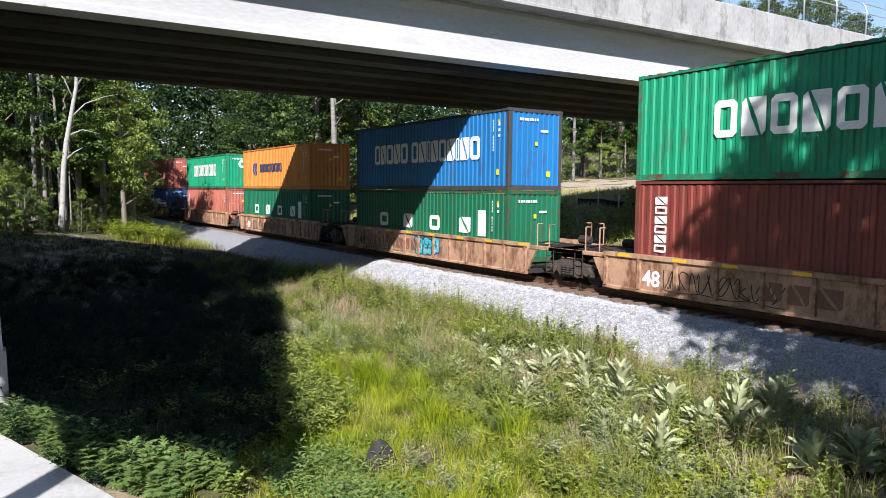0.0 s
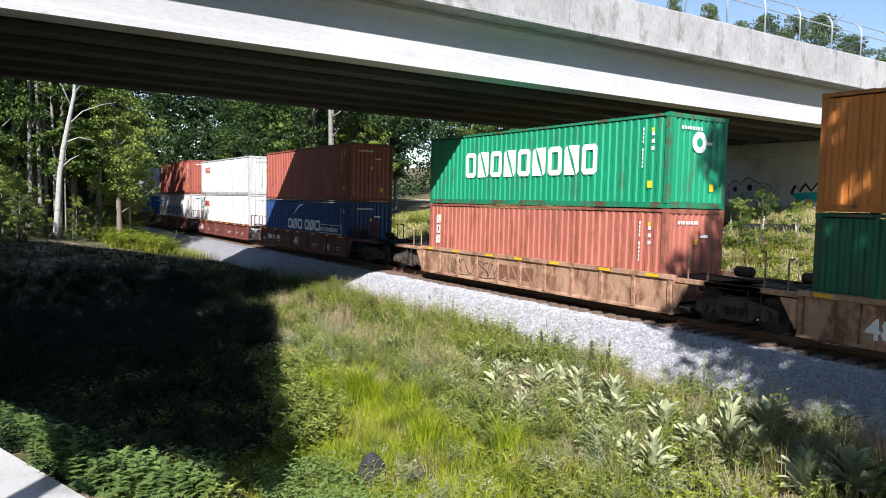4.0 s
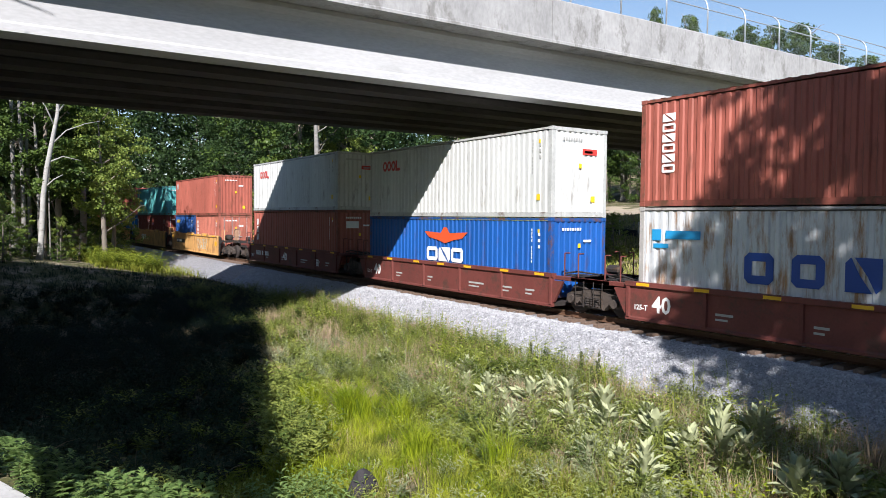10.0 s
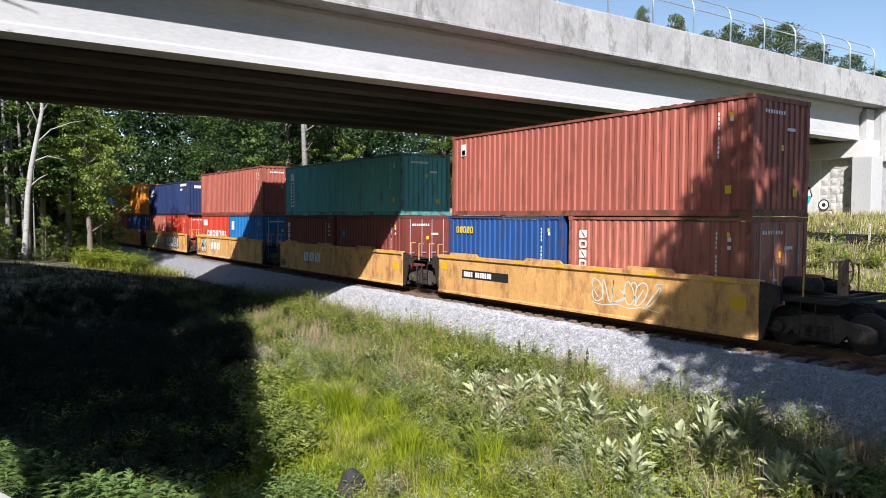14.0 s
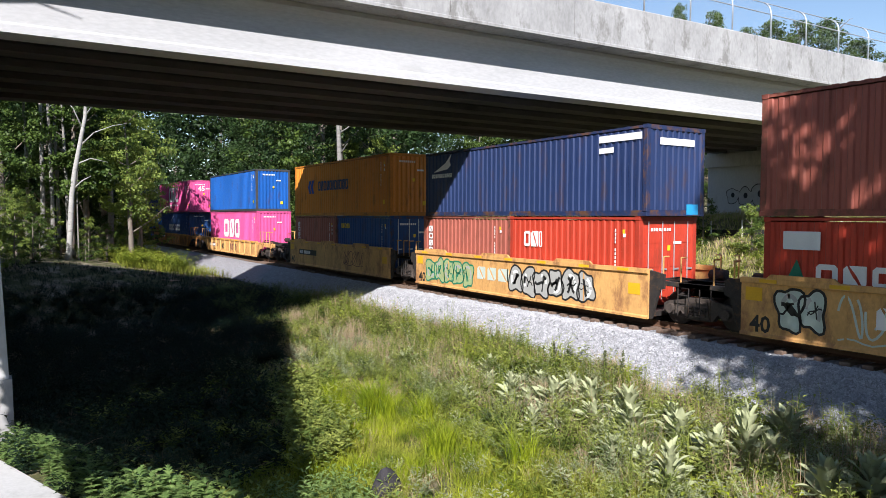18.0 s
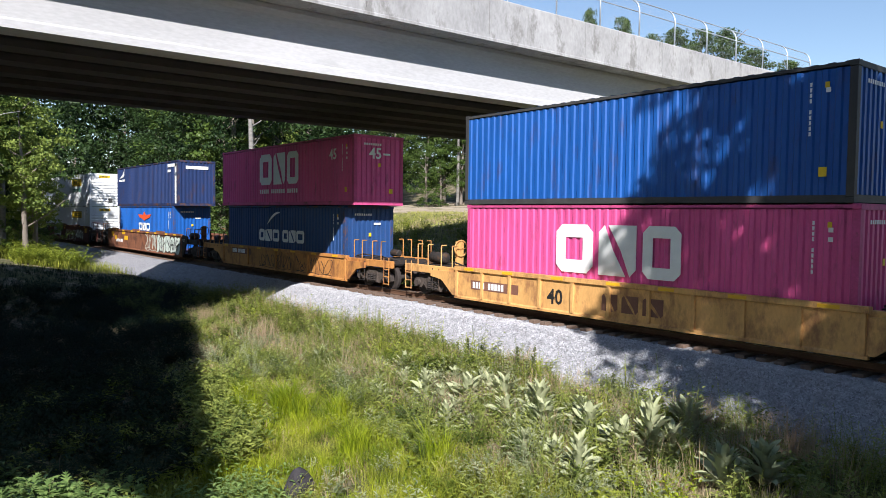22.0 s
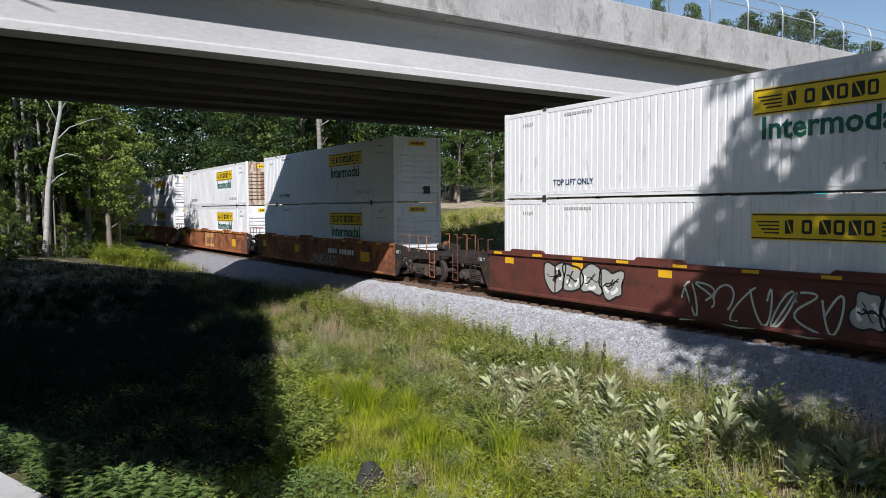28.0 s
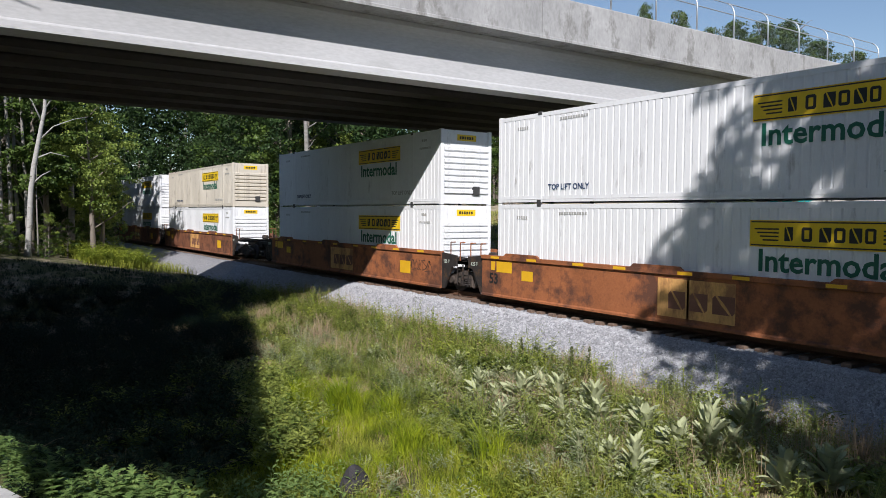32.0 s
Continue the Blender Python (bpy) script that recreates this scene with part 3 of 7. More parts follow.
def container(place, z, L, H, colour, label, end="panel", posts=None, group="containers on the train"):
    """An intermodal steel box: local x runs from 0 at its leading end back to -L."""
    c = run_along(thing("shipping_container", pose(0, 0, 0), label, "container", group), place, z)
    m = P[colour]
    pm = posts or frame_paint(colour)
    side = cached(("side", L, H), lambda: corrugated(L - .30, H - .28), "side_panel", m)
    part("side_panel", side, m, c, at=pose(-L + .15, -W2 + .012, .16))
    part("side_panel", side, m, c, at=pose(-.15, W2 - .012, .16) @ flip_y())
    endp = cached(("end", H), lambda: corrugated(2 * W2 - .30, H - .30, 0.25, 0.04), "end_panel", m)
    part("end_panel", endp, m, c, at=pose(-L + .012, W2 - .15, .18, 0, 0, -90))
    if end == "panel":
        part("end_panel", endp, m, c, at=pose(-.012, -W2 + .15, .18, 0, 0, 90))
    else:
        for k in (0, 1):
            y0 = -W2 + .14 if k == 0 else .006
            door = part("door", cached(("door", H), lambda: Shape().box(-.05, 0, 0, W2 - .15, 0, H - .3).box(-.004, .012, .10, W2 - .25, .25, .75).box(-.004, .012, .10, W2 - .25, .95, 1.45).box(-.004, .012, .10, W2 - .25, 1.65, H - .5), "door", m), m, c, at=pose(-.02, y0, .18))
            for r in (.22, .80):
                part("lock_rod", Shape().rod((.035, r, .0), (.035, r, H - .32), .017, 6).box(.02, .05, r - .03, r + .2, .85, .9), GALV, door, "galvanised locking rod")
    roof = cached(("roof", L), lambda: corrugated(L - .16, 2 * W2 - .12, 0.35, 0.02), "roof_panel", m)
    part("roof_panel", roof, m, c, at=pose(-L + .08, W2 - .06, H - .012) @ Matrix.Rotation(radians(90), 4, "X"))
    part("floor", Shape().box(-L + .1, -.1, -W2 + .08, W2 - .08, .10, .155), TIE, c)
    for sx in (-L, -.16):
        for sy in (-W2, W2 - .15):
            part("corner_post", cached(("post", H), lambda: Shape().box(0, .16, 0, .15, .12, H - .12, .015), "corner_post", pm), pm, c, at=pose(sx, sy, 0))
            for zz in (0, H - .118):
                part("corner_casting", cached(("cast",), lambda: Shape().box(-.004, .178, -.004, .164, 0, .118, .01), "corner_casting", pm), pm, c, at=pose(sx - .007, sy - .005, zz))
    for sy in (-W2, W2 - .06):
        part("top_rail", cached(("rt", L), lambda: Shape().box(.16, L - .16, 0, .06, 0, .07), "top_rail", pm), pm, c, at=pose(-L, sy, H - .09))
        part("bottom_rail", cached(("rb", L), lambda: Shape().box(.16, L - .16, 0, .06, 0, .155), "bottom_rail", pm), pm, c, at=pose(-L, sy, .01))
    for sx in (-L, -.12):
        part("end_header", cached(("eh",), lambda: Shape().box(0, .12, .15, 2 * W2 - .15, 0, .12), "end_header", pm), pm, c, at=pose(sx, -W2, H - .125))
        part("end_sill", cached(("es",), lambda: Shape().box(0, .12, .15, 2 * W2 - .15, 0, .16), "end_sill", pm), pm, c, at=pose(sx, -W2, .015))
    c["L"], c["H"] = L, H
    return c


def van_container(place, z, L, H, colour, label, nose_colour=None):
    """A smooth 53-foot domestic box with lifting posts, shallow ribs and a slatted nose."""
    c = run_along(thing("domestic_container", pose(0, 0, 0), label, "container", "white domestic containers"), place, z)
    m = P[colour]
    side = cached(("vside", L, H), lambda: corrugated(L - .30, H - .40, 0.24, 0.014, narrow=0.3), "side_panel", m)
    part("side_panel", side, m, c, at=pose(-L + .15, -W2 + .008, .24))
    part("side_panel", side, m, c, at=pose(-.15, W2 - .008, .24) @ flip_y())
    part("roof_panel", Shape().box(-L + .06, -.06, -W2 + .05, W2 - .05, H - .05, H - .02), m, c)
    part("floor", Shape().box(-L + .1, -.1, -W2 + .08, W2 - .08, .10, .155), TIE, c)
    for sx in (-L, -.15):
        for sy in (-W2, W2 - .15):
            part("corner_post", cached(("vp", H), lambda: Shape().box(0, .15, 0, .15, 0, H, .015), "corner_post", m), m, c, at=pose(sx, sy, 0))
    for sx in (-L + 1.98, -1.98 - .2):
        for sy in (-W2 - .003, W2 - .057):
            lift = part("lift_post", cached(("lp", H), lambda: Shape().box(0, .2, 0, .06, .02, H - .12), "lift_post", m), m, c, at=pose(sx, sy, 0))
            for zz in (0, H - .10):
                part("lift_casting", Shape().box(.0, .18, -.006, .06, zz, zz + .115), DARK_STEEL, lift, "dark lifting casting")
    for sy in (-W2, W2 - .05):
        part("top_rail", cached(("vt", L), lambda: Shape().box(.15, L - .15, 0, .05, 0, .13), "top_rail", m), m, c, at=pose(-L, sy, H - .16))
        part("bottom_rail", cached(("vb", L), lambda: Shape().box(.15, L - .15, 0, .05, 0, .20).box(.15, L - .15, -.008, .05, .09, .11), "bottom_rail", m), m, c, at=pose(-L, sy, .04))
    part("rear_wall", Shape().box(-L + .01, -L + .05, -W2 + .15, W2 - .15, .05, H - .05), m, c)
    nm = P[nose_colour] if nose_colour else m
    nose = part("nose_wall", Shape().box(-.09, -.05, -W2 + .15, W2 - .15, .04, H - .04), nm, c)
    for i in range(8):
        zz = .42 + i * .235
        part("slat", cached(("slat",), lambda: Shape().prism([(0, 0), (.075, .03), (.075, .15), (0, .18)][::-1], "y", -W2 + .17, W2 - .17), "slat", nm), nm, nose, at=pose(-.052, 0, zz))
    part("nose_plate", Shape().box(-.06, -.02, -.75, .75, H - .72, H - .14), nm, nose)
    part("nose_logo", Shape().box(-.022, -.014, -.45, .45, H - .42, H - .18), DECAL["yellow"], nose, "yellow logo plate")
    for k in range(6):
        part("lettering", Shape().box(-.016, -.010, -.34 + k * .115, -.26 + k * .115, H - .36, H - .25), DECAL["black"], nose)
    part("vent_box", Shape().box(-.06, .03, .3, .62, .38, .72), DARK_STEEL, nose)
    c["L"], c["H"] = L, H
    return c


# ---- markings: brand marks as plain shapes, common words and figures as letters ----
def on_side(c, u, z):
    """Pose on the trackside face: u metres from the trailing end, z above the base."""
    return pose(-c["L"] + u, -W2 - .003, z)


def marks(c, rects, material, name="lettering", label="", u=0, z=0, at=None):
    """Plain painted shapes; each entry is u, z, width, height."""
    if name != "small_print" and len(rects) > 1:
        return [marks(c, [q], material, name, label, u, z, at) for q in rects][0]
    s = Shape()
    for a, b, w, h in rects:
        s.box(a, a + w, -.004, 0, b, b + h)
    return part(name, s, material, c, label, at=at or on_side(c, u, z))


def block_letter(w, h, hollow):
    """A plain painted shape of a letter's size: a block cut by a slanting gap, or an open cut-cornered frame."""
    k = min(w, h) * .16
    out = [(k, 0), (w - k, 0), (w, k), (w, h - k), (w - k, h), (k, h), (0, h - k), (0, k)]
    s = Shape()
    if not hollow:
        g = w * .10
        return s.prism([(0, 0), (w - k - g, 0), (w * .5 - g, h * .5), (k, h), (0, h - k)], "y", -.004, 0).prism([(w, h), (k + g, h), (w * .5 + g, h * .5), (w - k, 0), (w, k)], "y", -.004, 0)
    t = min(w, h) * .27
    inn = [(min(max(x, t), w - t), min(max(z, t), h - t)) for x, z in out]
    s.v = [(x, y, z) for y in (-.004, 0) for ring in (out, inn) for x, z in ring]
    for i in range(8):
        j = (i + 1) % 8
        s.f += [(i, j, 8 + j, 8 + i), (16 + i, 24 + i, 24 + j, 16 + j), (i, 16 + i, 16 + j, j), (8 + i, 8 + j, 24 + j, 24 + i)]
    return s


def glyphs(c, u, z, h, widths, material, gap=None, hollow=None):
    """A row of brand letters drawn as plain shapes, each a part of its own."""
    gap = h * .16 if gap is None else gap
    a = 0
    for i, w in enumerate(widths):
        if w > 0:
            ring = (i % 2 == 0) if hollow is None else hollow
            me = cached(("letter", round(w, 3), round(h, 3), ring), lambda: block_letter(w, h, ring), "letter", material)
            part("letter", me, material, c, at=on_side(c, u + a, z))
        a += abs(w) + gap


def upright_glyphs(c, u, ztop, h, n, material, w=None, gap=None):
    w, gap = w or h * 1.25, h * .22 if gap is None else gap
    for i in range(n):
        me = cached(("letter", round(w, 3), round(h, 3), i % 2), lambda: block_letter(w, h, i % 2), "letter", material)
        part("letter", me, material, c, at=on_side(c, u, ztop - h - i * (h + gap)))


FONT_MESH = {}


def words(c, text, u, z, size, material, at=None, name="lettering"):
    key = (text, size, material.name)
    if key not in FONT_MESH:
        cu = bpy.data.curves.new("lettering", "FONT")
        cu.body, cu.size, cu.extrude, cu.resolution_u, cu.offset = text, size, 0.0015, 2, size * .022
        tmp = bpy.data.objects.new("lettering", cu)
        me = bpy.data.meshes.new_from_object(tmp)
        bpy.data.objects.remove(tmp)
        me.materials.clear()
        me.materials.append(material)
        FONT_MESH[key] = me
    base = at or on_side(c, u, z)
    return tagged(part(name, FONT_MESH[key], material, c, at=base @ pose(0, -.0025, 0, 90)), kind="stuff")


def data_marks(c, colour="white", yellow=True):
    """The small number columns and warning labels that boxes carry near the leading end."""
    L, H = c["L"], c["H"]
    r = random.Random(round(L * 100 + H * 10 + len(MOVERS)))
    rects = [(L - .95, H - .45 - i * .115, .045, .085) for i in range(11) if i not in (4, 10)]
    rects += [(L - .62, H - .60 - i * .2, .10, .10) for i in range(r.randint(1, 3))]
    tagged(marks(c, rects, DECAL[colour], "small_print"), kind="stuff")
    for q in [(L - .64, H - .5, .09, .12)] + ([(L - .72, .55, .17, .20)] if yellow else []):
        marks(c, [q], DECAL["yellow"], "warning_label", "small yellow warning label")
    s = Shape()
    for k in range(8):
        s.box(0, .004, -.75 + k * .11, -.68 + k * .11, H - .42, H - .33)
    s.box(0, .004, .2, .55, H - .8, H - .72)
    tagged(part("small_print", s, DECAL[colour], c, at=pose(.001, 0, 0)), kind="stuff")
    if yellow:
        for q in ((-.05, .07, 1.6, 1.75), (.5, .68, .5, .7)):
            part("warning_label", Shape().box(0, .004, *q), DECAL["yellow"], c, "small yellow warning label", at=pose(.001, 0, 0))


def swoosh(c, u, z, w, material):
    s = Shape()
    n = 10
    lo = [(w * i / n, w * .42 * math.sin(i / n * 1.45)) for i in range(n + 1)]
    th = lambda i: .035 + .11 * math.sin(math.pi * (i / n) ** .8)
    for i in range(n):
        (a, b), (e, d) = lo[i], lo[i + 1]
        s.prism([(a, b), (e, d), (e, d + th(i + 1)), (a, b + th(i))], "y", -.004, 0)
    part("logo", s, material, c, at=on_side(c, u, z))


def hapag_mark(c):
    H = c["H"]
    s = Shape()
    for k in (0, .42):
        s.prism([(k, .36), (k + .22, .75), (k + .5, .75), (k + .28, .36), (k + .5, 0), (k + .22, 0)], "y", -.004, 0)
    part("logo", s, DECAL["blue"], c, "blue arrow mark", at=on_side(c, 2.1, H - 1.66))
    glyphs(c, 3.6, H - 1.52, .52, [.36, .32, .34, .32, .34, .18, .34, .18, .34, .32, .34], DECAL["navy"], .06)
    data_marks(c, "white")


def evergreen_mark(c, z):
    glyphs(c, 2.55, z, .92, [.66] * 9, DECAL["white"], .125)
    data_marks(c, "white")


def uasc_mark(c):
    for u in (2.5, 4.7, 6.9, 9.1):
        glyphs(c, u, .97, .60, [.78], DECAL["white"], hollow=u in (2.5, 6.9))
    marks(c, [(10.37, .9, .5, .96)], DECAL["white"], "panel_mark")
    data_marks(c, "white")


def cma_mark(c, eco):
    z = .94 if eco else 1.16
    glyphs(c, 3.9, z, .58, [.62, .76, .7, -.2, .62, .66, .76], DECAL["white"], .07)
    swoosh(c, 4.8, z + .80, 1.4, DECAL["white"])
    if eco:
        for q in ((8.55, .86, 2.85, .03), (8.55, 1.30, 2.0, .03), (11.38, .86, .03, .47), (10.5, 1.30, .9, .03)):
            marks(c, [q], DECAL["white"], "frame_line")
        words(c, "eco container", 8.66, .98, .40, DECAL["white"])
    data_marks(c, "white")


def oocl_mark(c):
    H = c["H"]
    s = Shape()
    for k in range(3):
        s.prism([(k * .30 + .15 + .15 * math.cos(a * .5236), .2 + .2 * math.sin(a * .5236)) for a in range(12)], "y", -.004, 0)
    s.box(.9, 1.0, -.004, 0, 0, .4).box(1.0, 1.2, -.004, 0, 0, .1)
    lg = part("logo", s, DECAL["red"], c, "red company mark", at=on_side(c, 1.2, H - .95) @ Matrix.Diagonal((1.22, 1, 1.1, 1)))
    for k in range(3):
        hole = Shape().prism([(k * .30 + .15 + .075 * math.cos(a * .785), .2 + .11 * math.sin(a * .785)) for a in range(8)], "y", -.007, 0)
        part("logo_hole", hole, P["white"], lg)
    part("logo", Shape().box(0, .004, .1, .75, H - .85, H - .66), DECAL["red"], c, "red company mark", at=pose(.001, 0, 0))
    data_marks(c, "grey")


def apl_mark(c):
    H = c["H"]
    part("logo", Shape().prism([(0, .55), (.35, .32), (1.0, .22), (1.5, .1), (2.0, .22), (2.65, .32), (3.0, .55), (1.8, .5), (1.6, .72), (1.4, .72), (1.2, .5)], "y", -.004, 0), DECAL["orangered"], c, "orange-red eagle mark", at=on_side(c, 4.65, H - 1.12))
    glyphs(c, 4.85, H - 1.72, .55, [.78, .78, .78], DECAL["white"], .08)
    data_marks(c, "white")


def one_mark(c, u, z, h):
    k = 4.14 / 2.75
    glyphs(c, u, z, h, [k * .9, k * .82, k * .75], DECAL["white"], .2)
    data_marks(c, "white")


def nyk_mark(c):
    H = c["H"]
    s = Shape().prism([(0, .1), (.9, .45), (1.35, .8), (1.2, .5), (1.3, .35), (1.05, .2)], "y", -.004, 0)
    part("logo", s, DECAL["white"], c, "white wing mark", at=on_side(c, .65, H - .92))
    glyphs(c, .52, H - 1.05, .16, [.11] * 11, DECAL["white"], .03, False)
    L = c["L"]
    marks(c, [(L - 1.9, H - .40, 1.7, .2)], DECAL["white"], "panel_mark")
    marks(c, [(L - 1.9, H - .72, .6, .16)], DECAL["white"], "panel_mark")
    part("lettering", Shape().box(0, .004, -.7, .75, H - .55, H - .35), DECAL["white"], c, at=pose(.001, 0, 0))


def forty_five(c):
    """White end bands with the length figure that marks a 45-foot box."""
    L, H = c["L"], c["H"]
    marks(c, [(L - .52, .15, .30, H - .35)], DECAL["white"], "end_band", "white end band")
    words(c, "45", L - .50, H - .95, .34, DECAL["navy"], at=pose(-.50, -W2 - .009, H - 1.0))


def jb_mark(c, word=True):
    H, L = c["H"], c["L"]
    u = 9.5
    lg = marks(c, [(0, 0, 3.65, .62)], DECAL["yellow"], "logo_panel", "yellow logo panel with black bars", u, H - 1.06)
    for q in ((.03, .025, 3.59, .03), (.03, .565, 3.59, .03)):
        part("border_line", Shape().box(q[0], q[0] + q[2], -.008, -.003, q[1], q[1] + q[3]), DECAL["black"], lg)
    for k in range(4):
        part("wing_bar", Shape().box(.12 + k * .07, .72, -.008, -.003, .40 - k * .085, .435 - k * .085), DECAL["black"], lg)
        part("wing_bar", Shape().box(2.98, 3.52 - k * .07, -.008, -.003, .40 - k * .085, .435 - k * .085), DECAL["black"], lg)
    for k, (a, w) in enumerate([(.86, .2), (1.26, .24), (1.66, .26), (1.98, .24), (2.3, .26), (2.62, .22)]):
        me = cached(("letter", w, .32, k % 2), lambda: block_letter(w, .32, k % 2), "letter", DECAL["black"])
        part("letter", me, DECAL["black"], lg, at=pose(a, -.004, .15))
    if word:
        words(c, "Intermodal", u + .2, 1.28, .72, DECAL["green"])
    words(c, "TOP LIFT ONLY", L - 3.7, .42, .24, DECAL["grey"])
    words(c, "TOP LIFT ONLY", 2.5, .42, .25, DECAL["navy"])
    r = [(L - 1.35 + .13 * k, H - .42, .09, .09) for k in range(3)] + [(L - 1.5 + .08 * k, H - .72, .05, .08) for k in range(10)]
    r += [(1.0 + .11 * k, H - .5, .07, .10) for k in range(5)] + [(3.0 + .11 * k, H - .34, .08, .08) for k in range(11)]
    tagged(marks(c, r, DECAL["grey"], "small_print"), kind="stuff")


# ---- well cars ----
SOLO = (-237.6, -253.7, -257.6, -273.8, -277.2, -296.9, -300.6, -320.3, -324.2)  # bogies that carry one car only


def well_car(bf, br, tf, tr, style, colour, label, rib=1.25, marks_fn=None):
    """One well between two bogies: bf and br are the ends of the deep body, tf and tr its bogie centres."""
    mid = (bf + br) / 2
    c = run_along(thing("well_car", pose(0, 0, 0), label, "rail car", "well cars of the train"), mid, 0)
    m = CAR[colour]
    a, b = br - mid, bf - mid
    ribbed = style == "ribbed"
    top = 1.20 if ribbed else 1.50
    low = 0.14 if ribbed else 0.10
    for sy in (-1, 1):
        side = Shape()
        y0 = 1.36 if ribbed else 1.42
        prof = [(y0 - .05, low), (y0 + .04, low), (y0 + .04, low + .06), (y0, low + .10), (y0, top - .14), (y0 + .06, top - .12), (y0 + .06, top), (y0 - .12, top), (y0 - .12, top - .14), (y0 - .05, top - .16)]
        prof = [(sy * p, q) for p, q in prof]
        side.prism(prof if sy > 0 else prof[::-1], "x", a, b)
        side_ob = part("side_wall", side, m, c)
        if ribbed:
            n = max(4, round((b - a) / rib))
            post = cached(("rib", sy), lambda: Shape().prism([(-.055, sy * 1.36), (.055, sy * 1.36), (.045, sy * 1.425), (-.045, sy * 1.425)][::sy], "z", .22, 1.07), "side_post", m)
            for i in range(n + 1):
                part("side_post", post, m, side_ob, at=pose(a + .1 + (b - a - .2) * i / n, 0, 0))
        else:
            for i in range(3):
                xx = a + (b - a) * (.2 + .3 * i)
                part("seam_strip", Shape().box(xx - .03, xx + .03, sy * y0 - .006, sy * y0 + .006, low + .1, top - .14), m, side_ob)
            for i in range(3):
                xx = a + (b - a) * (.12 + .32 * i)
                part("hatch_lip", Shape().prism([(xx - .9, top - .02), (xx + .9, top - .02), (xx + .75, top + .10), (xx - .75, top + .10)], "y", *sorted((sy * y0 - .03, sy * y0 + .045))), m, side_ob)
        r = random.Random(int(-mid * 10) + sy)
        k = 0
        while a + .3 + k * 1.9 < b - .5:
            xx = a + .3 + k * 1.9 + r.random() * .4
            part("reflector", Shape().box(xx, xx + .45, *sorted((sy * (y0 + .061), sy * (y0 + .067))), top - .10, top - .02), YELLOW_MARK, side_ob, "yellow reflective strip")
            k += 1
    part("well_floor", Shape().box(a, b, -1.3, 1.3, .16, .30), BLACK_STEEL, c)
    for end, truck, s in ((b, tf - mid, 1), (a, tr - mid, -1)):
        solo = any(abs(truck + mid - q) < .01 for q in SOLO)
        e2 = truck + s * ((1.5 if solo else .8) if ribbed else (1.4 if solo else .5))
        hb = 1.0 if ribbed else 1.06
        if ribbed:
            skirt = [(end, .3), (end + s * .05, .3), (end + s * .45, .98), (end, .98)]
            if solo:
                skirt = [(end, .22), (end + s * .12, .22), (end + s * .75, .70), (end + s * 1.35, .78), (end + s * 1.35, 1.0), (end, 1.0)]
        else:
            k = .42 if colour in ("yellow", "orange") else .75
            skirt = [(end, .12), (end + s * .2 * k, .12), (end + s * .85 * k, .95), (end + s * 1.2 * k, .98), (end + s * 1.2 * k, 1.38), (end, 1.46)]
        part("centre_sill", Shape().box(*sorted((end, e2 + s * .25)), -.32, .32, .74, hb + .02, .02), BLACK_STEEL, c)
        for sy in (-1, 1):
            part("end_sill_beam", Shape().box(*sorted((end - s * .02, e2)), *sorted((sy * 1.14, sy * 1.30)), hb - (.14 if solo else 0), hb + .13, .015), m if ribbed else BLACK_STEEL, c)
        for q in range(4):
            xx = end + (e2 - end) * (q + .6) / 4
            part("cross_beam", Shape().box(xx - .07, xx + .07, -1.14, 1.14, hb + .0, hb + .10), BLACK_STEEL, c)
        part("coupler_pocket", Shape().box(*sorted((e2 + s * .2, e2 + s * .55)), -.14, .14, .72, .98, .03), BLACK_STEEL, c)
        part("brake_pipe", Shape().tube([(end + s * .1, -.95, 1.2), (end + s * .6, -.9, 1.28), (truck, -.7, 1.22), (e2 + s * .2, -.4, 1.0), (e2 + s * .4, -.35, .75)], .03, 6), BLACK_STEEL, c)
        part("brake_cylinder", Shape().tube([(end + s * .5, .55, 1.3), (end + s * .55, .55, 1.3), (end + s * 1.0, .55, 1.3), (end + s * 1.05, .55, 1.3)], [.1, .15, .15, .1], 10), BLACK_STEEL, c)
        sk = skirt if s > 0 else skirt[::-1]
        for sy in (-1, 1):
            part("end_plate", Shape().prism(sk, "y", *sorted((sy * 1.30, sy * 1.38))), m if ribbed else BLACK_STEEL, c)
            if sy < 0 and not ribbed and k > .5:
                figures(c, end + (.10 if s > 0 else -.72), 1.38, "125 T", .17, DECAL["pale"], 1.08)
            for gx in (.35, .95, 1.7, 2.3) if solo else (.35, .95):
                part("grab_iron", Shape().rod((end + s * gx, sy * 1.22, 1.1), (end + s * gx, sy * 1.22, 1.85), .022, 6).rod((end + s * gx, sy * 1.22, 1.85), (end + s * gx, sy * 1.0, 1.85), .022, 6), m, c)
            lad = Shape()
            for q in range(3):
                lad.rod((end + s * .95, sy * 1.33, .3 + q * .28), (end + s * 1.3, sy * 1.33, .3 + q * .28), .014, 6)
            lad.rod((end + s * .95, sy * 1.33, .28), (end + s * .95, sy * 1.33, 1.05), .014, 6).rod((end + s * 1.3, sy * 1.33, .28), (end + s * 1.3, sy * 1.33, 1.05), .014, 6)
            part("step_ladder", lad, BLACK_STEEL, c)
            if solo:
                xe = e2 - s * .1
                stair = Shape()
                for q in (0, .34):
                    stair.rod((xe - s * q, sy * 1.33, .22), (xe - s * q, sy * 1.33, 1.25), .018, 6)
                for zz in (.24, .52, .80):
                    stair.box(*sorted((xe, xe - s * .34)), *sorted((sy * 1.30, sy * 1.37)), zz, zz + .03)
                part("end_steps", stair, m, c)
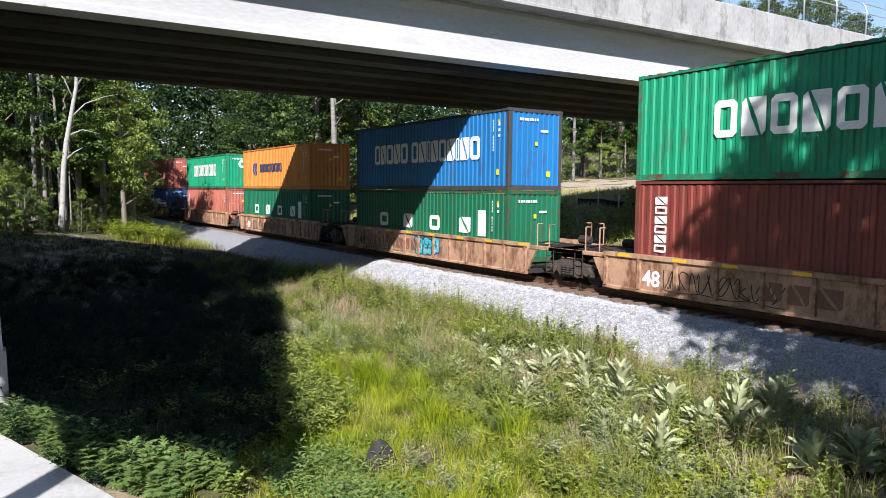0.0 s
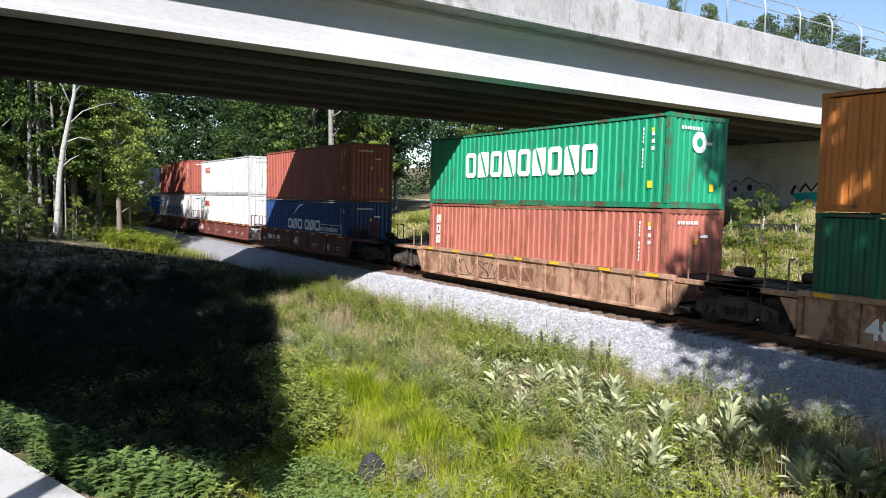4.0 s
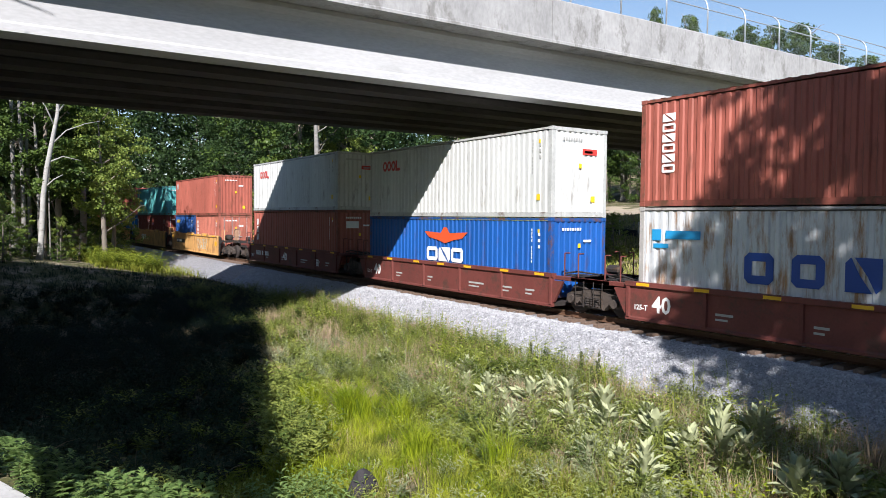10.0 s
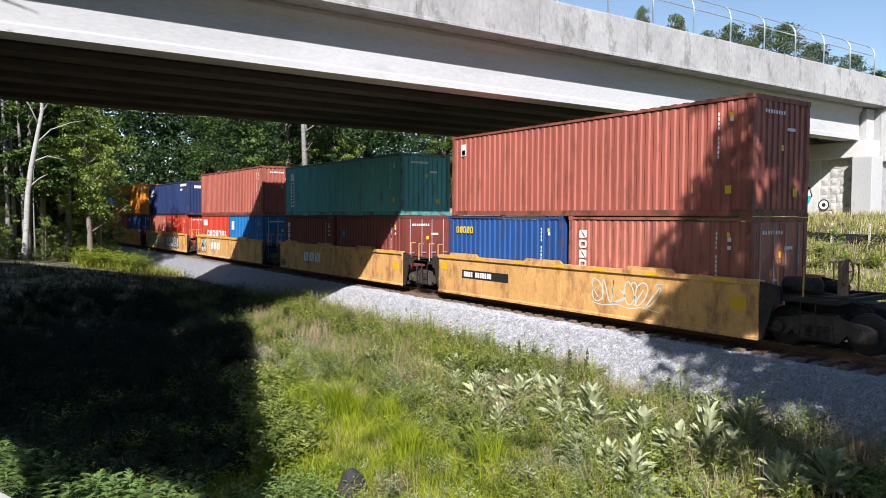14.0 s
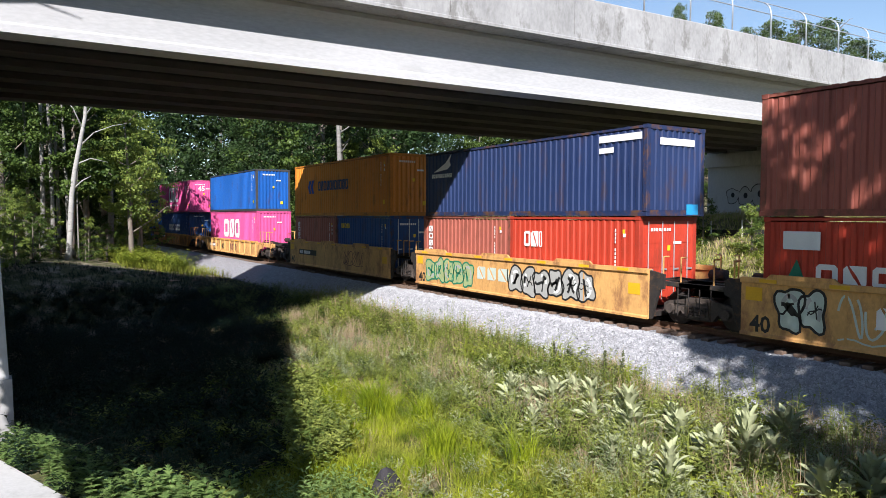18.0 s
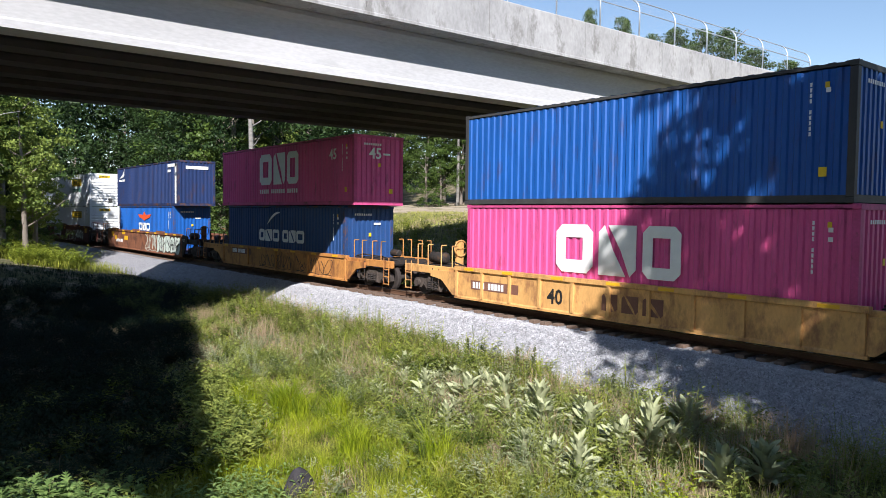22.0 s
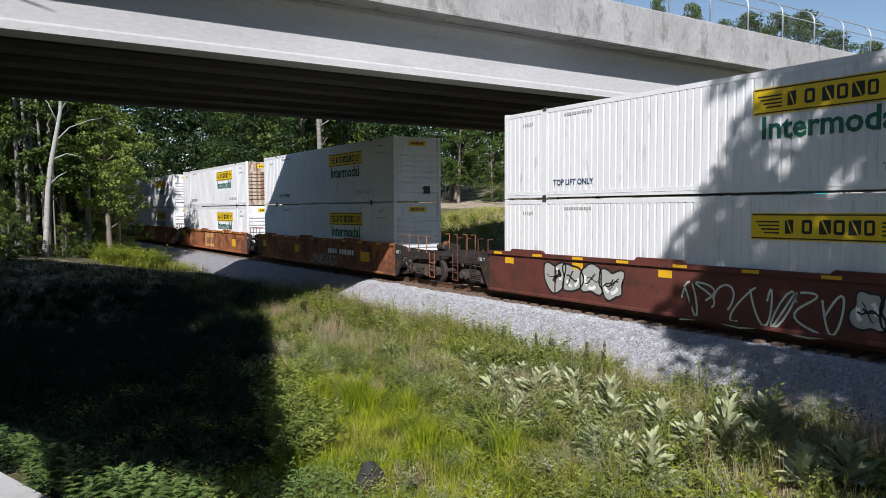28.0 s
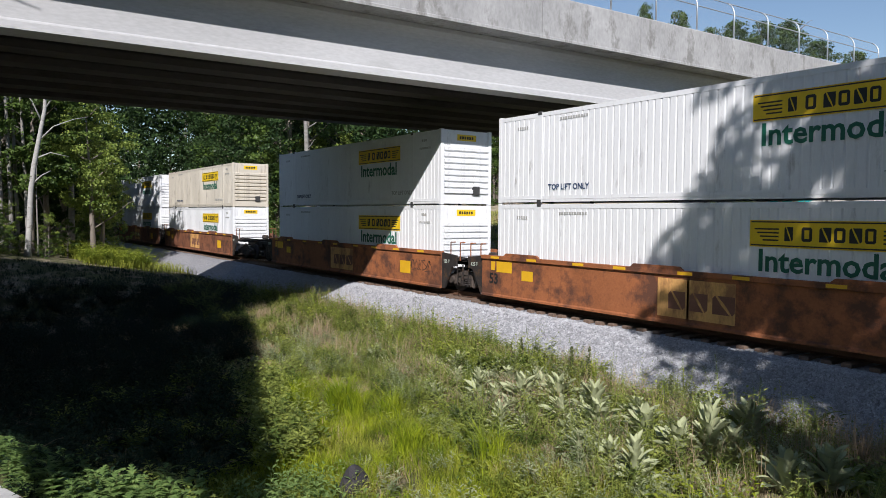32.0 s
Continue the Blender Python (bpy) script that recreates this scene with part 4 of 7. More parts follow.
        for q in range(3):
            part("walkway_plank", Shape().box(*sorted((end + s * .1, truck + s * .4)), -1.08 + q * .28, -.86 + q * .28, hb + .13, hb + .16), BLACK_STEEL, c)
    if marks_fn:
        marks_fn(c, a, b, 1.36 if ribbed else 1.42)
    return c


def brake_gear(c, x, m):
    """Hand-brake wheel, its stand and the air tank at a car's end platform."""
    w = Shape()
    ring = [(x, -.55 + .28 * math.cos(t * math.pi / 8), 1.75 + .28 * math.sin(t * math.pi / 8)) for t in range(17)]
    w.tube(ring, .022, 6, False)
    for t in range(4):
        w.rod((x, -.55, 1.75), (x, -.55 + .28 * math.cos(t * math.pi / 2), 1.75 + .28 * math.sin(t * math.pi / 2)), .014, 6)
    part("brake_wheel", w, m, c)
    part("brake_stand", Shape().box(x - .12, x - .03, -.7, -.4, 1.15, 2.0), m, c)
    part("air_tank", Shape().tube([(x - 1.25, -.85, 1.40), (x - 1.2, -.85, 1.40), (x - .45, -.85, 1.40), (x - .40, -.85, 1.40)], [.14, .2, .2, .14], 12), BLACK_STEEL, c, smooth=True)


SIDE_FRAME = [(-1.18, .34), (-1.12, .30), (-.72, .30), (-.60, .42), (-.42, .22), (.42, .22), (.60, .42), (.72, .30), (1.12, .30), (1.18, .34), (1.16, .58), (.98, .66), (.55, .72), (.30, .80), (-.30, .80), (-.55, .72), (-.98, .66), (-1.16, .58)]


TRUCK_STEEL = mat("dusty_cast_steel", (0.085, 0.066, 0.055), 0.8, 0.1, var=0.4, scale=5, bump=0.3, stain=(0.05, 0.04, 0.035), amount=0.4, stain_scale=4)


def bogie(place):
    c = run_along(thing("rail_bogie", pose(0, 0, 0), "grimy cast-steel two-axle freight bogie", "bogie", "bogies of the train"), place, 0)
    for sy in (-1, 1):
        y0, y1 = sorted((sy * .93, sy * 1.10))
        sf = part("side_frame", cached(("sf", sy), lambda: Shape().prism(SIDE_FRAME, "y", y0, y1).prism([(-.36, .26), (.36, .26), (.30, .70), (-.30, .70)], "y", *sorted((sy * 1.10, sy * 1.15))), "side_frame", TRUCK_STEEL), TRUCK_STEEL, c)
        for bx_ in (-.89, .89):
            part("bearing_cap", cached(("cap", sy), lambda: Shape().disc((0, sy * 1.16, .46), "y", .13, .12, 12), "bearing_cap", TRUCK_STEEL), TRUCK_STEEL, sf, at=pose(bx_, 0, 0))
        spr = Shape()
        for q in (-.2, 0, .2):
            for zz in range(4):
                spr.disc((q, sy * 1.17, .34 + zz * .07), "z", .075, .04, 8)
        part("spring_nest", spr, WHEEL, sf)
    part("bolster", cached(("bol",), lambda: Shape().box(-.2, .2, -1.0, 1.0, .5, .78), "bolster", TRUCK_STEEL), TRUCK_STEEL, c)
    for bx_ in (-.89, .89):
        part("wheelset", cached(("whl",), lambda: Shape().tube([(0, -.83, 0), (0, -.79, 0), (0, -.70, 0), (0, -.69, 0), (0, .69, 0), (0, .70, 0), (0, .79, 0), (0, .83, 0)], [.40, .455, .46, .09, .09, .46, .455, .40], 24), "wheelset", WHEEL), WHEEL, c, at=pose(bx_, 0, .458))
    return c


def figures(c, x, y0, text, size, m, z):
    words(c, text, 0, 0, size, m, at=pose(x, -y0 - .003, z))


def plate_bars(c, x, y0, z, n, h, m, w=None):
    """Painted reporting marks drawn as plain bars."""
    s = Shape()
    w = w or h * .55
    for i in range(n):
        if i != 4:
            s.box(x + i * w * 1.35, x + i * w * 1.35 + w, -y0 - .005, -y0 - .001, z, z + h)
    tagged(part("small_print", s, m, c), kind="stuff")


def ribbon(shape, pts, width, y0, depth):
    """A painted stroke of even width through points in the side's plane."""
    left, right = [], []
    for i, (px, pz) in enumerate(pts):
        (ax, az), (bx, bz) = pts[max(i - 1, 0)], pts[min(i + 1, len(pts) - 1)]
        d = math.hypot(bx - ax, bz - az) or 1.0
        nx, nz = -(bz - az) / d * width / 2, (bx - ax) / d * width / 2
        left.append((px + nx, -y0 - depth, pz + nz))
        right.append((px - nx, -y0 - depth, pz - nz))
    n = len(pts)
    shape.add(left + right, [(i, n + i, n + i + 1, i + 1) for i in range(n - 1)])


def scrawl(c, x, z, w, h, y0, seed, fill, line, name="graffiti"):
    """Sprayed work: swollen overlapping shapes with an outline and inner strokes, or a loose looping tag."""
    r = random.Random(seed)
    under, shade, over = Shape(), Shape(), Shape()
    if fill is None:
        n = max(3, round(w / (h * .55)))
        for k in range(n):
            cx, tilt = x + w * (k + .5) / n, r.uniform(-.25, .35)
            f1, f2, p1, p2 = r.choice((1, 1, 2)), r.choice((1, 2, 3)), r.uniform(0, 6.28), r.uniform(0, 6.28)
            pts = []
            for q in range(19):
                t = q / 18 * r.uniform(.98, 1.0)
                u, v = .5 * math.sin(f1 * 4.4 * t + p1), .46 * math.sin(f2 * 3.6 * t + p2)
                pts.append((cx + w / n * (u * 1.05 + tilt * v), z + h * (.5 + v)))
            ribbon(over, pts, h * .055, y0, .0035 + .0004 * (k % 3))
        ribbon(over, [(x + w * q / 12, z - h * .05 + h * .05 * math.sin(q * 1.3 + seed)) for q in range(13)], h * .04, y0, .003)
        return tagged(part(name, over, line, c), "sprayed looping tag", kind="stuff")
    n = max(2, round(w / (h * .72)))
    for i in range(n):
        cx, cz = x + w * (i + .5) / n, z + h * (.5 + r.uniform(-.05, .05))
        rx, rz = w / n * r.uniform(.52, .66), h * r.uniform(.42, .50)
        k = 28
        a3, a5, p3, p5 = r.uniform(.06, .16), r.uniform(.04, .12), r.uniform(0, 6.28), r.uniform(0, 6.28)
        pts = []
        for q in range(k):
            t = 2 * math.pi * q / k
            m = 1 + a3 * math.sin(3 * t + p3) + a5 * math.sin(5 * t + p5)
            sq = (abs(math.cos(t)) ** 5 + abs(math.sin(t)) ** 5) ** -.2
            pts.append((cx + rx * m * sq * math.cos(t) * .92, cz + rz * m * sq * math.sin(t) * .92))
        under.prism(pts, "y", -y0 - .003 - .001 * (i % 3), -y0)
        ribbon(over, pts + pts[:2], h * .06, y0, .0075)
        for j in range(3):
            t, u = r.uniform(0, 6.28), r.uniform(-.25, .25)
            ribbon(over, [(cx + rx * (u + .62 * v * math.cos(t)), cz + rz * (.62 * v * math.sin(t) + .16 * math.sin(3 * v))) for v in (-.9, -.5, 0, .4, .8)], h * r.choice((.03, .05, .09)), y0, .0078)
        for j in range(2):
            t = r.uniform(0, 6.28)
            ribbon(shade, [(cx + rx * .55 * math.cos(t + v), cz + rz * .6 * math.sin(t + v)) for v in (0, .3, .6, .9, 1.2)], h * .10, y0, .0065)
    tagged(part(name, under, fill, c), "sprayed graffiti fill", kind="stuff")
    tagged(part(name, shade, DECAL["grey"] if fill is not DECAL["grey"] else DECAL["white"], c), "sprayed graffiti shading", kind="stuff")
    tagged(part(name, over, line, c), "sprayed graffiti outline", kind="stuff")


FT40, FT20, FT45, FT53 = 12.192, 6.058, 13.716, 16.15
HC, STD = 2.896, 2.591
BASE = 0.36
LOWER = lambda H: BASE + H + .012


def red_box(kind):
    return {"maroon": "weathered maroon", "brick": "brick-red", "rose": "faded brick-red"}[kind]


def ttx(c, x, y0, m, z=.45):
    for k in range(3):
        w = (.52, .52, .62)[k]
        me = cached(("letter", w, .46, False), lambda: block_letter(w, .46, False), "letter", m)
        part("letter", me, m, c, at=pose(x + k * .66, -y0 - .002, z))


# leading cut of four ribbed tan units
tan_label = "rusty tan ribbed well car with yellow-striped sill"


def tan_marks(num, spray):
    def fn(c, a, b, y0):
        if num:
            figures(c, a + 1.5, y0, "48", .62, DECAL["white"] if num == 1 else DECAL["black"], .35)
        ttx(c, a + 5.2, y0, mat_dull, .4)
        scrawl(c, a + 6.9, .25, 1.9, .85, y0, 3, DECAL["cyan"], DECAL["navy"]) if spray else None
        scrawl(c, a + 2.2, .32, 3.6, .55, y0, 14 + num, None, DECAL["black"])
    return fn


mat_dull = mat("worn_lettering", (0.20, 0.09, 0.06), 0.7, var=0.3, bump=0.05)
well_car(-1.4, -15.7, .2, -17.5, "ribbed", "tan", tan_label, marks_fn=tan_marks(1, False))
well_car(-19.3, -33.7, -17.5, -35.5, "ribbed", "tan", "rusty tan ribbed well car sprayed with a blue tag", marks_fn=tan_marks(2, True))
well_car(-37.3, -51.2, -35.5, -53.0, "ribbed", "tan", tan_label, marks_fn=tan_marks(1, False))
u4 = well_car(-54.7, -67.6, -53.0, -69.3, "ribbed", "tan", tan_label, marks_fn=tan_marks(0, False))
c = container(-14.68 + FT40, BASE, FT40, HC, "maroon", "maroon corrugated container with white upright lettering")
upright_glyphs(c, .73, 2.46, .215, 6, DECAL["white"], .42); data_marks(c)
c = container(-14.68 + FT40, LOWER(HC), FT40, HC, "green", "emerald green corrugated container with large white lettering")
evergreen_mark(c, 1.05)
c = container(-20.6, BASE, FT40, STD, "dkgreen", "dark green corrugated container with spaced white letters"); uasc_mark(c)
c = container(-20.6, LOWER(STD), FT40, HC, "blue", "bright blue corrugated container with white lettering and dark posts", posts=DARK_STEEL)
glyphs(c, 1.96, 1.14, .86, [.5, .5, .62, .56, .62, -.2, .55, .6, .24, .52, .55, .55, .24, .62, .62], DECAL["white"], .07); data_marks(c)
c = container(-38.8, BASE, FT40, STD, "dkgreen", "dark green corrugated container with spaced white letters"); uasc_mark(c)
c = container(-38.8, LOWER(STD), FT40, STD, "orange", "orange corrugated container with a blue arrow mark"); hapag_mark(c)
c = container(-55.15, BASE, FT40, STD, "rose", "faded brick-red corrugated container with upright lettering")
upright_glyphs(c, .58, 2.14, .33, 3, DECAL["white"], .27); data_marks(c)
c = container(-55.15, LOWER(STD), FT40, STD, "green", "emerald green corrugated container with white lettering and disc")
evergreen_mark(c, .97)
part("logo", Shape().disc((.004, 0, STD - .75), "x", .30, .006, 20), DECAL["white"], c, "white disc mark")
part("logo", Shape().disc((.008, 0, STD - .75), "x", .13, .006, 12), P["green"], c)

# five-unit oxide-red set
red_label = "oxide-red ribbed well car with yellow-striped sill"


def red_marks(first):
    def fn(c, a, b, y0):
        figures(c, b - 7.2 if first else a + .92, y0, "40", .62, DECAL["white"], .42)
        if first:
            plate_bars(c, a + 1.2, y0, .55, 11, .26, DECAL["white"])
            marks(c, [(4.5, .35, .55, .35)], DECAL["white"], at=pose(a + 5.5, -y0 - .002, 0))
        for k, (u, w) in enumerate(((2.9, .5), (5.4, .35), (8.2, .9), (10.1, .6), (11.4, .45))):
            marks(c, [(0, 0, w, .06), (0, -.12, w * .7, .05)], DECAL["grey"], at=pose(a + u, -y0 - .002, .55))
        figures(c, a + .28, y0, "125-T", .2, DECAL["white"], .44)
    return fn


reds = [(-75.0, -87.25), (-90.75, -102.95), (-106.6, -118.8), (-122.4, -134.55), (-138.0, -150.2)]
bogies_red = [-72.8, -89.0, -104.7, -120.6, -136.3, -151.7]
for i, (f, r) in enumerate(reds):
    wc = well_car(f + .3, r - .3, bogies_red[i], bogies_red[i + 1], "ribbed", "oxide", red_label, rib=2.4, marks_fn=red_marks(i in (0, 4)))
    if i == 0:
        brake_gear(wc, -73.4 - (f + r) / 2, CAR["oxide"])
c = container(-75.0, BASE, FT40, STD, "cmablue", "deep blue corrugated container with white lettering and arc"); cma_mark(c, True)
c = container(-75.0, LOWER(STD), FT40, HC, "brick", "brick-red corrugated container with small yellow labels"); data_marks(c)
for z, H in ((BASE, HC), (LOWER(HC), STD)):
    c = container(-90.75, z, FT40, H, "white", "off-white corrugated container with a red mark"); oocl_mark(c)
c = container(-106.6, BASE, FT40, HC, "rustwhite", "rust-streaked white corrugated container with blue lettering")
for k in range(5):
    glyphs(c, 3.26 + k * 1.2, 1.05, .74, [.76], DECAL["blue"], hollow=k != 2)
marks(c, [(.45, HC - .9, .3, .3), (.9, HC - .85, 1.1, .22), (.5, HC - 1.1, .5, .12)], DECAL["sky"], "logo"); data_marks(c, "navy")
c = container(-106.6, LOWER(HC), FT40, HC, "brick", "brick-red corrugated container with upright white lettering"); data_marks(c)
upright_glyphs(c, .73, 2.46, .22, 6, DECAL["white"], .42)
c = container(-122.4, BASE, FT40, STD, "aplblue", "strong blue corrugated container with an orange eagle mark"); apl_mark(c)
c = container(-122.4, LOWER(STD), FT40, HC, "white", "off-white corrugated container with a red mark"); oocl_mark(c)
c = container(-138.0, BASE, FT40, HC, "brick", "brick-red corrugated container with upright white lettering"); data_marks(c)
upright_glyphs(c, .6, 2.4, .38, 3, DECAL["white"], .3)
part("letter", Shape().box(0, .004, -.75, -.05, HC - .9, HC - .55), DECAL["white"], c, at=pose(.001, 0, 0))
c = container(-138.0, LOWER(HC), FT40, HC, "white", "off-white corrugated container with a red mark"); oocl_mark(c)

# five-unit yellow set with deep plain sides
yel_label = "yellow deep-sided well car with black ends"


def yel_marks(i):
    def fn(c, a, b, y0):
        figures(c, a + .25, y0, "40", .55, DECAL["black"], .22) if i != 0 else None
        marks(c, [(0, 0, .45, .32)], YELLOW_MARK, "panel_mark", at=pose(a + .12, -y0 - .002, .95))
        marks(c, [(0, 0, .45, .32)], YELLOW_MARK, "panel_mark", at=pose(b - .75, -y0 - .002, .75))
        if i in (0, 4):
            marks(c, [(0, 0, 2.6, .30)], DECAL["black"], "number_panel", "black number panel", at=pose(a + 1.5, -y0 - .002, .72))
            plate_bars(c, a + 1.62, y0 + .006, .78, 12, .18, DECAL["white"])
            scrawl(c, b - 5.2, .5, 2.4, .7, y0, 21 + i, None, DECAL["pale"] if i == 0 else mat_dull)
        if i in (1, 2):
            ttx(c, a + 3.2, y0, DECAL["white"], .62)
        if i == 2:
            scrawl(c, a + 1.0, .3, 1.1, 1.05, y0, 5, DECAL["pale"], DECAL["black"])
            scrawl(c, a + 2.4, .35, 2.2, .95, y0, 6, None, DECAL["pale"])
        if i == 3:
            scrawl(c, a + .9, .25, 3.4, 1.0, y0, 8, DECAL["lime"], DECAL["emerald"])
            ttx(c, a + 4.6, y0, DECAL["pale"], .62)
            scrawl(c, a + 6.6, .25, 4.2, 1.05, y0, 9, DECAL["grey"], DECAL["black"])
    return fn


yels = [(-157.5, -169.9), (-173.25, -185.45), (-188.95, -201.1), (-204.75, -217.0), (-220.1, -232.25)]
bogies_yel = [-155.9, -171.7, -187.2, -202.95, -218.55, -234.0]
for i, (f, r) in enumerate(yels):
    wc = well_car(f + .35, r - .35, bogies_yel[i], bogies_yel[i + 1], "deep", "yellow", yel_label, marks_fn=yel_marks(i))
    if i == 0:
        brake_gear(wc, -155.6 - (f + r) / 2, CAR["tan"])
c = container(-157.5, LOWER(STD), FT40, HC, "brick", "brick-red corrugated container with small yellow labels"); data_marks(c)
marks(c, [(.55, HC - .75, .32, .42)], DECAL["white"], "logo"); marks(c, [(.6, HC - .72, .22, .18)], DECAL["sky"], "logo")
c = container(-157.5, BASE, FT20, STD, "rose", "short faded brick-red container with double doors", "door"); upright_glyphs(c, .45, STD - .4, .24, 6, DECAL["white"]); data_marks(c)
c = container(-163.85, BASE, FT20, STD, "seablue", "short sea-blue corrugated container with yellow lettering"); glyphs(c, .52, 1.97, .24, [.16] * 5, DECAL["yellow"], .05); data_marks(c)
c = container(-173.3, LOWER(STD), FT40, STD, "teal", "teal corrugated container with a white upright panel")
pnl = marks(c, [(.74, .45, .46, 1.77)], DECAL["white"], "panel_mark")
for k in range(8):
    part("letter", Shape().box(.84, 1.10, -.008, -.004, .52 + k * .17, .64 + k * .17), DECAL["navy"], pnl)
data_marks(c)
c = container(-173.2, BASE, FT20, STD, "maroon", "short maroon container with double doors", "door"); data_marks(c)
part("logo", Shape().disc((-FT20 + .75, -W2 - .004, STD - .85), "y", .16, .006, 14), DECAL["sky"], c, "light blue disc")
c = container(-179.5, BASE, FT20, STD, "maroon", "short maroon corrugated container with upright lettering"); upright_glyphs(c, .4, STD - .4, .24, 6, DECAL["white"]); data_marks(c)
c = container(-188.95, LOWER(STD), FT40, HC, "brick", "brick-red corrugated container with small yellow labels"); data_marks(c)
c = container(-188.95, BASE, FT20, STD, "blue", "short bright blue container with a white panel", "door"); marks(c, [(.55, STD - .95, .5, .55)], DECAL["white"], "panel_mark"); data_marks(c)
c = container(-194.95, BASE, FT20, STD, "red", "short signal-red container with white lettering")
glyphs(c, 1.31, 1.08, .46, [.5, .5, .52, .52, .52, .54, .2], DECAL["white"], .12); marks(c, [(.5, STD - .75, .9, .42)], DECAL["white"], "panel_mark")
part("logo", Shape().prism([(0, 0), (.55, 0), (.3, .6)], "y", -.004, 0), DECAL["emerald"], c, "green triangle", at=on_side(c, .55, 1.02))
c = container(-204.7, LOWER(STD), FT40, STD, "navy", "navy corrugated container with a white wing mark"); nyk_mark(c)
part("patch", Shape().box(0, .005, .45, .95, .05, .35), DECAL["sky"], c, "light blue repair patch", at=pose(.001, 0, 0))
c = container(-204.95, BASE, FT20, STD, "red", "short signal-red container with double doors", "door"); glyphs(c, .8, 1.57, .52, [.34, .38, .14], DECAL["white"], .05); data_marks(c)
c = container(-211.0, BASE, FT20, STD, "brick", "short brick-red corrugated container with upright lettering"); upright_glyphs(c, .45, STD - .4, .24, 6, DECAL["white"]); data_marks(c)
c = container(-220.1, LOWER(STD), FT40, HC, "amber", "amber-yellow corrugated container with a blue arrow mark"); hapag_mark(c)
c = container(-220.0, BASE, FT20, STD, "seablue", "short sea-blue container with double doors", "door"); glyphs(c, .52, 1.97, .24, [.16] * 5, DECAL["yellow"], .05); data_marks(c)
c = container(-226.2, BASE, FT20, STD, "rose", "short faded brick-red corrugated container with upright lettering"); upright_glyphs(c, .5, STD - .35, .24, 6, DECAL["white"]); data_marks(c)


# single cars
def single_marks(kind):
    def fn(c, a, b, y0):
        if kind == 15:
            marks(c, [(0, 0, 2.2, .30)], mat_dull, "number_panel", at=pose(a + .8, -y0 - .002, .5))
            plate_bars(c, a + .9, y0 + .006, .55, 10, .2, DECAL["white"])
            figures(c, a + 4.2, y0, "40", .6, DECAL["black"], .4)
            ttx(c, a + 6.2, y0, mat_dull, .4)
        elif kind == 16:
            marks(c, [(0, 0, 2.4, .30)], mat_dull, "number_panel", at=pose(a + 1.2, -y0 - .002, .75))
            plate_bars(c, a + 1.3, y0 + .006, .8, 11, .2, DECAL["white"])
            scrawl(c, a + 4.6, .3, 3.4, .6, y0, 31, None, DECAL["black"])
            scrawl(c, a + 8.6, .3, 3.2, .65, y0, 32, None, DECAL["black"])
        elif kind == 17:
            marks(c, [(0, 0, .7, .35), (1.0, -.25, .5, .3), (2.9, .2, .8, .25), (3.5, -.2, .9, .3)], YELLOW_MARK, "panel_mark", at=pose(a + 1.0, -y0 - .002, .95))
            plate_bars(c, a + 2.3, y0, .55, 11, .22, DECAL["white"])
            scrawl(c, a + 9.6, .3, 2.6, 1.05, y0, 33, None, DECAL["pale"])
            scrawl(c, a + 12.2, .16, 4.4, 1.25, y0, 34, DECAL["pale"], DECAL["black"])
        elif kind == 18:
            marks(c, [(0, 0, .45, .2), (3.3, 0, .45, .2), (6.6, 0, .45, .2), (14.8, -.2, .7, .4)], YELLOW_MARK, "panel_mark", at=pose(a + .9, -y0 - .002, 1.1))
            scrawl(c, a + 3.0, .3, 3.2, 1.0, y0, 35, DECAL["grey"], DECAL["black"])
            scrawl(c, a + 8.2, .15, 4.2, .95, y0, 36, None, DECAL["pale"])
            scrawl(c, a + 12.6, .3, 2.6, .9, y0, 37, DECAL["grey"], DECAL["black"])
        elif kind == 19:
            marks(c, [(0, 0, .5, .38), (5.1, -.1, .6, .4), (13.1, -.2, .9, .45)], YELLOW_MARK, "panel_mark", at=pose(a + .8, -y0 - .002, .75))
            plate_bars(c, a + 10.3, y0, .78, 11, .24, DECAL["white"], .2)
            scrawl(c, a + 2.6, .3, 3.0, .8, y0, 38, None, DECAL["black"])
            scrawl(c, a + 8.2, .22, 3.2, .5, y0, 39, None, DECAL["pale"])
            scrawl(c, a + 13.9, .3, 2.2, .9, y0, 40, None, DECAL["black"])
        else:
            figures(c, a + .4, y0, "53", .5, DECAL["black"], .55)
            marks(c, [(0, 0, .8, .36), (1.3, -.2, .55, .32), (-.3, .05, .2, .3)], YELLOW_MARK, "panel_mark", at=pose(a + .8, -y0 - .002, .95))
            marks(c, [(0, 0, 2.3, 1.0)], CAR["yellow"], "panel_mark", "repainted patch", at=pose(a + 7.6, -y0 - .002, .28))
            ttx(c, a + 7.95, y0 + .006, mat_dull, .5)
            marks(c, [(0, 0, .8, .5)], YELLOW_MARK, "panel_mark", at=pose(b - 3.0, -y0 - .002, .5))
            scrawl(c, b - 2.6, .7, 2.0, .4, y0, 41 + kind, None, DECAL["black"])
    return fn


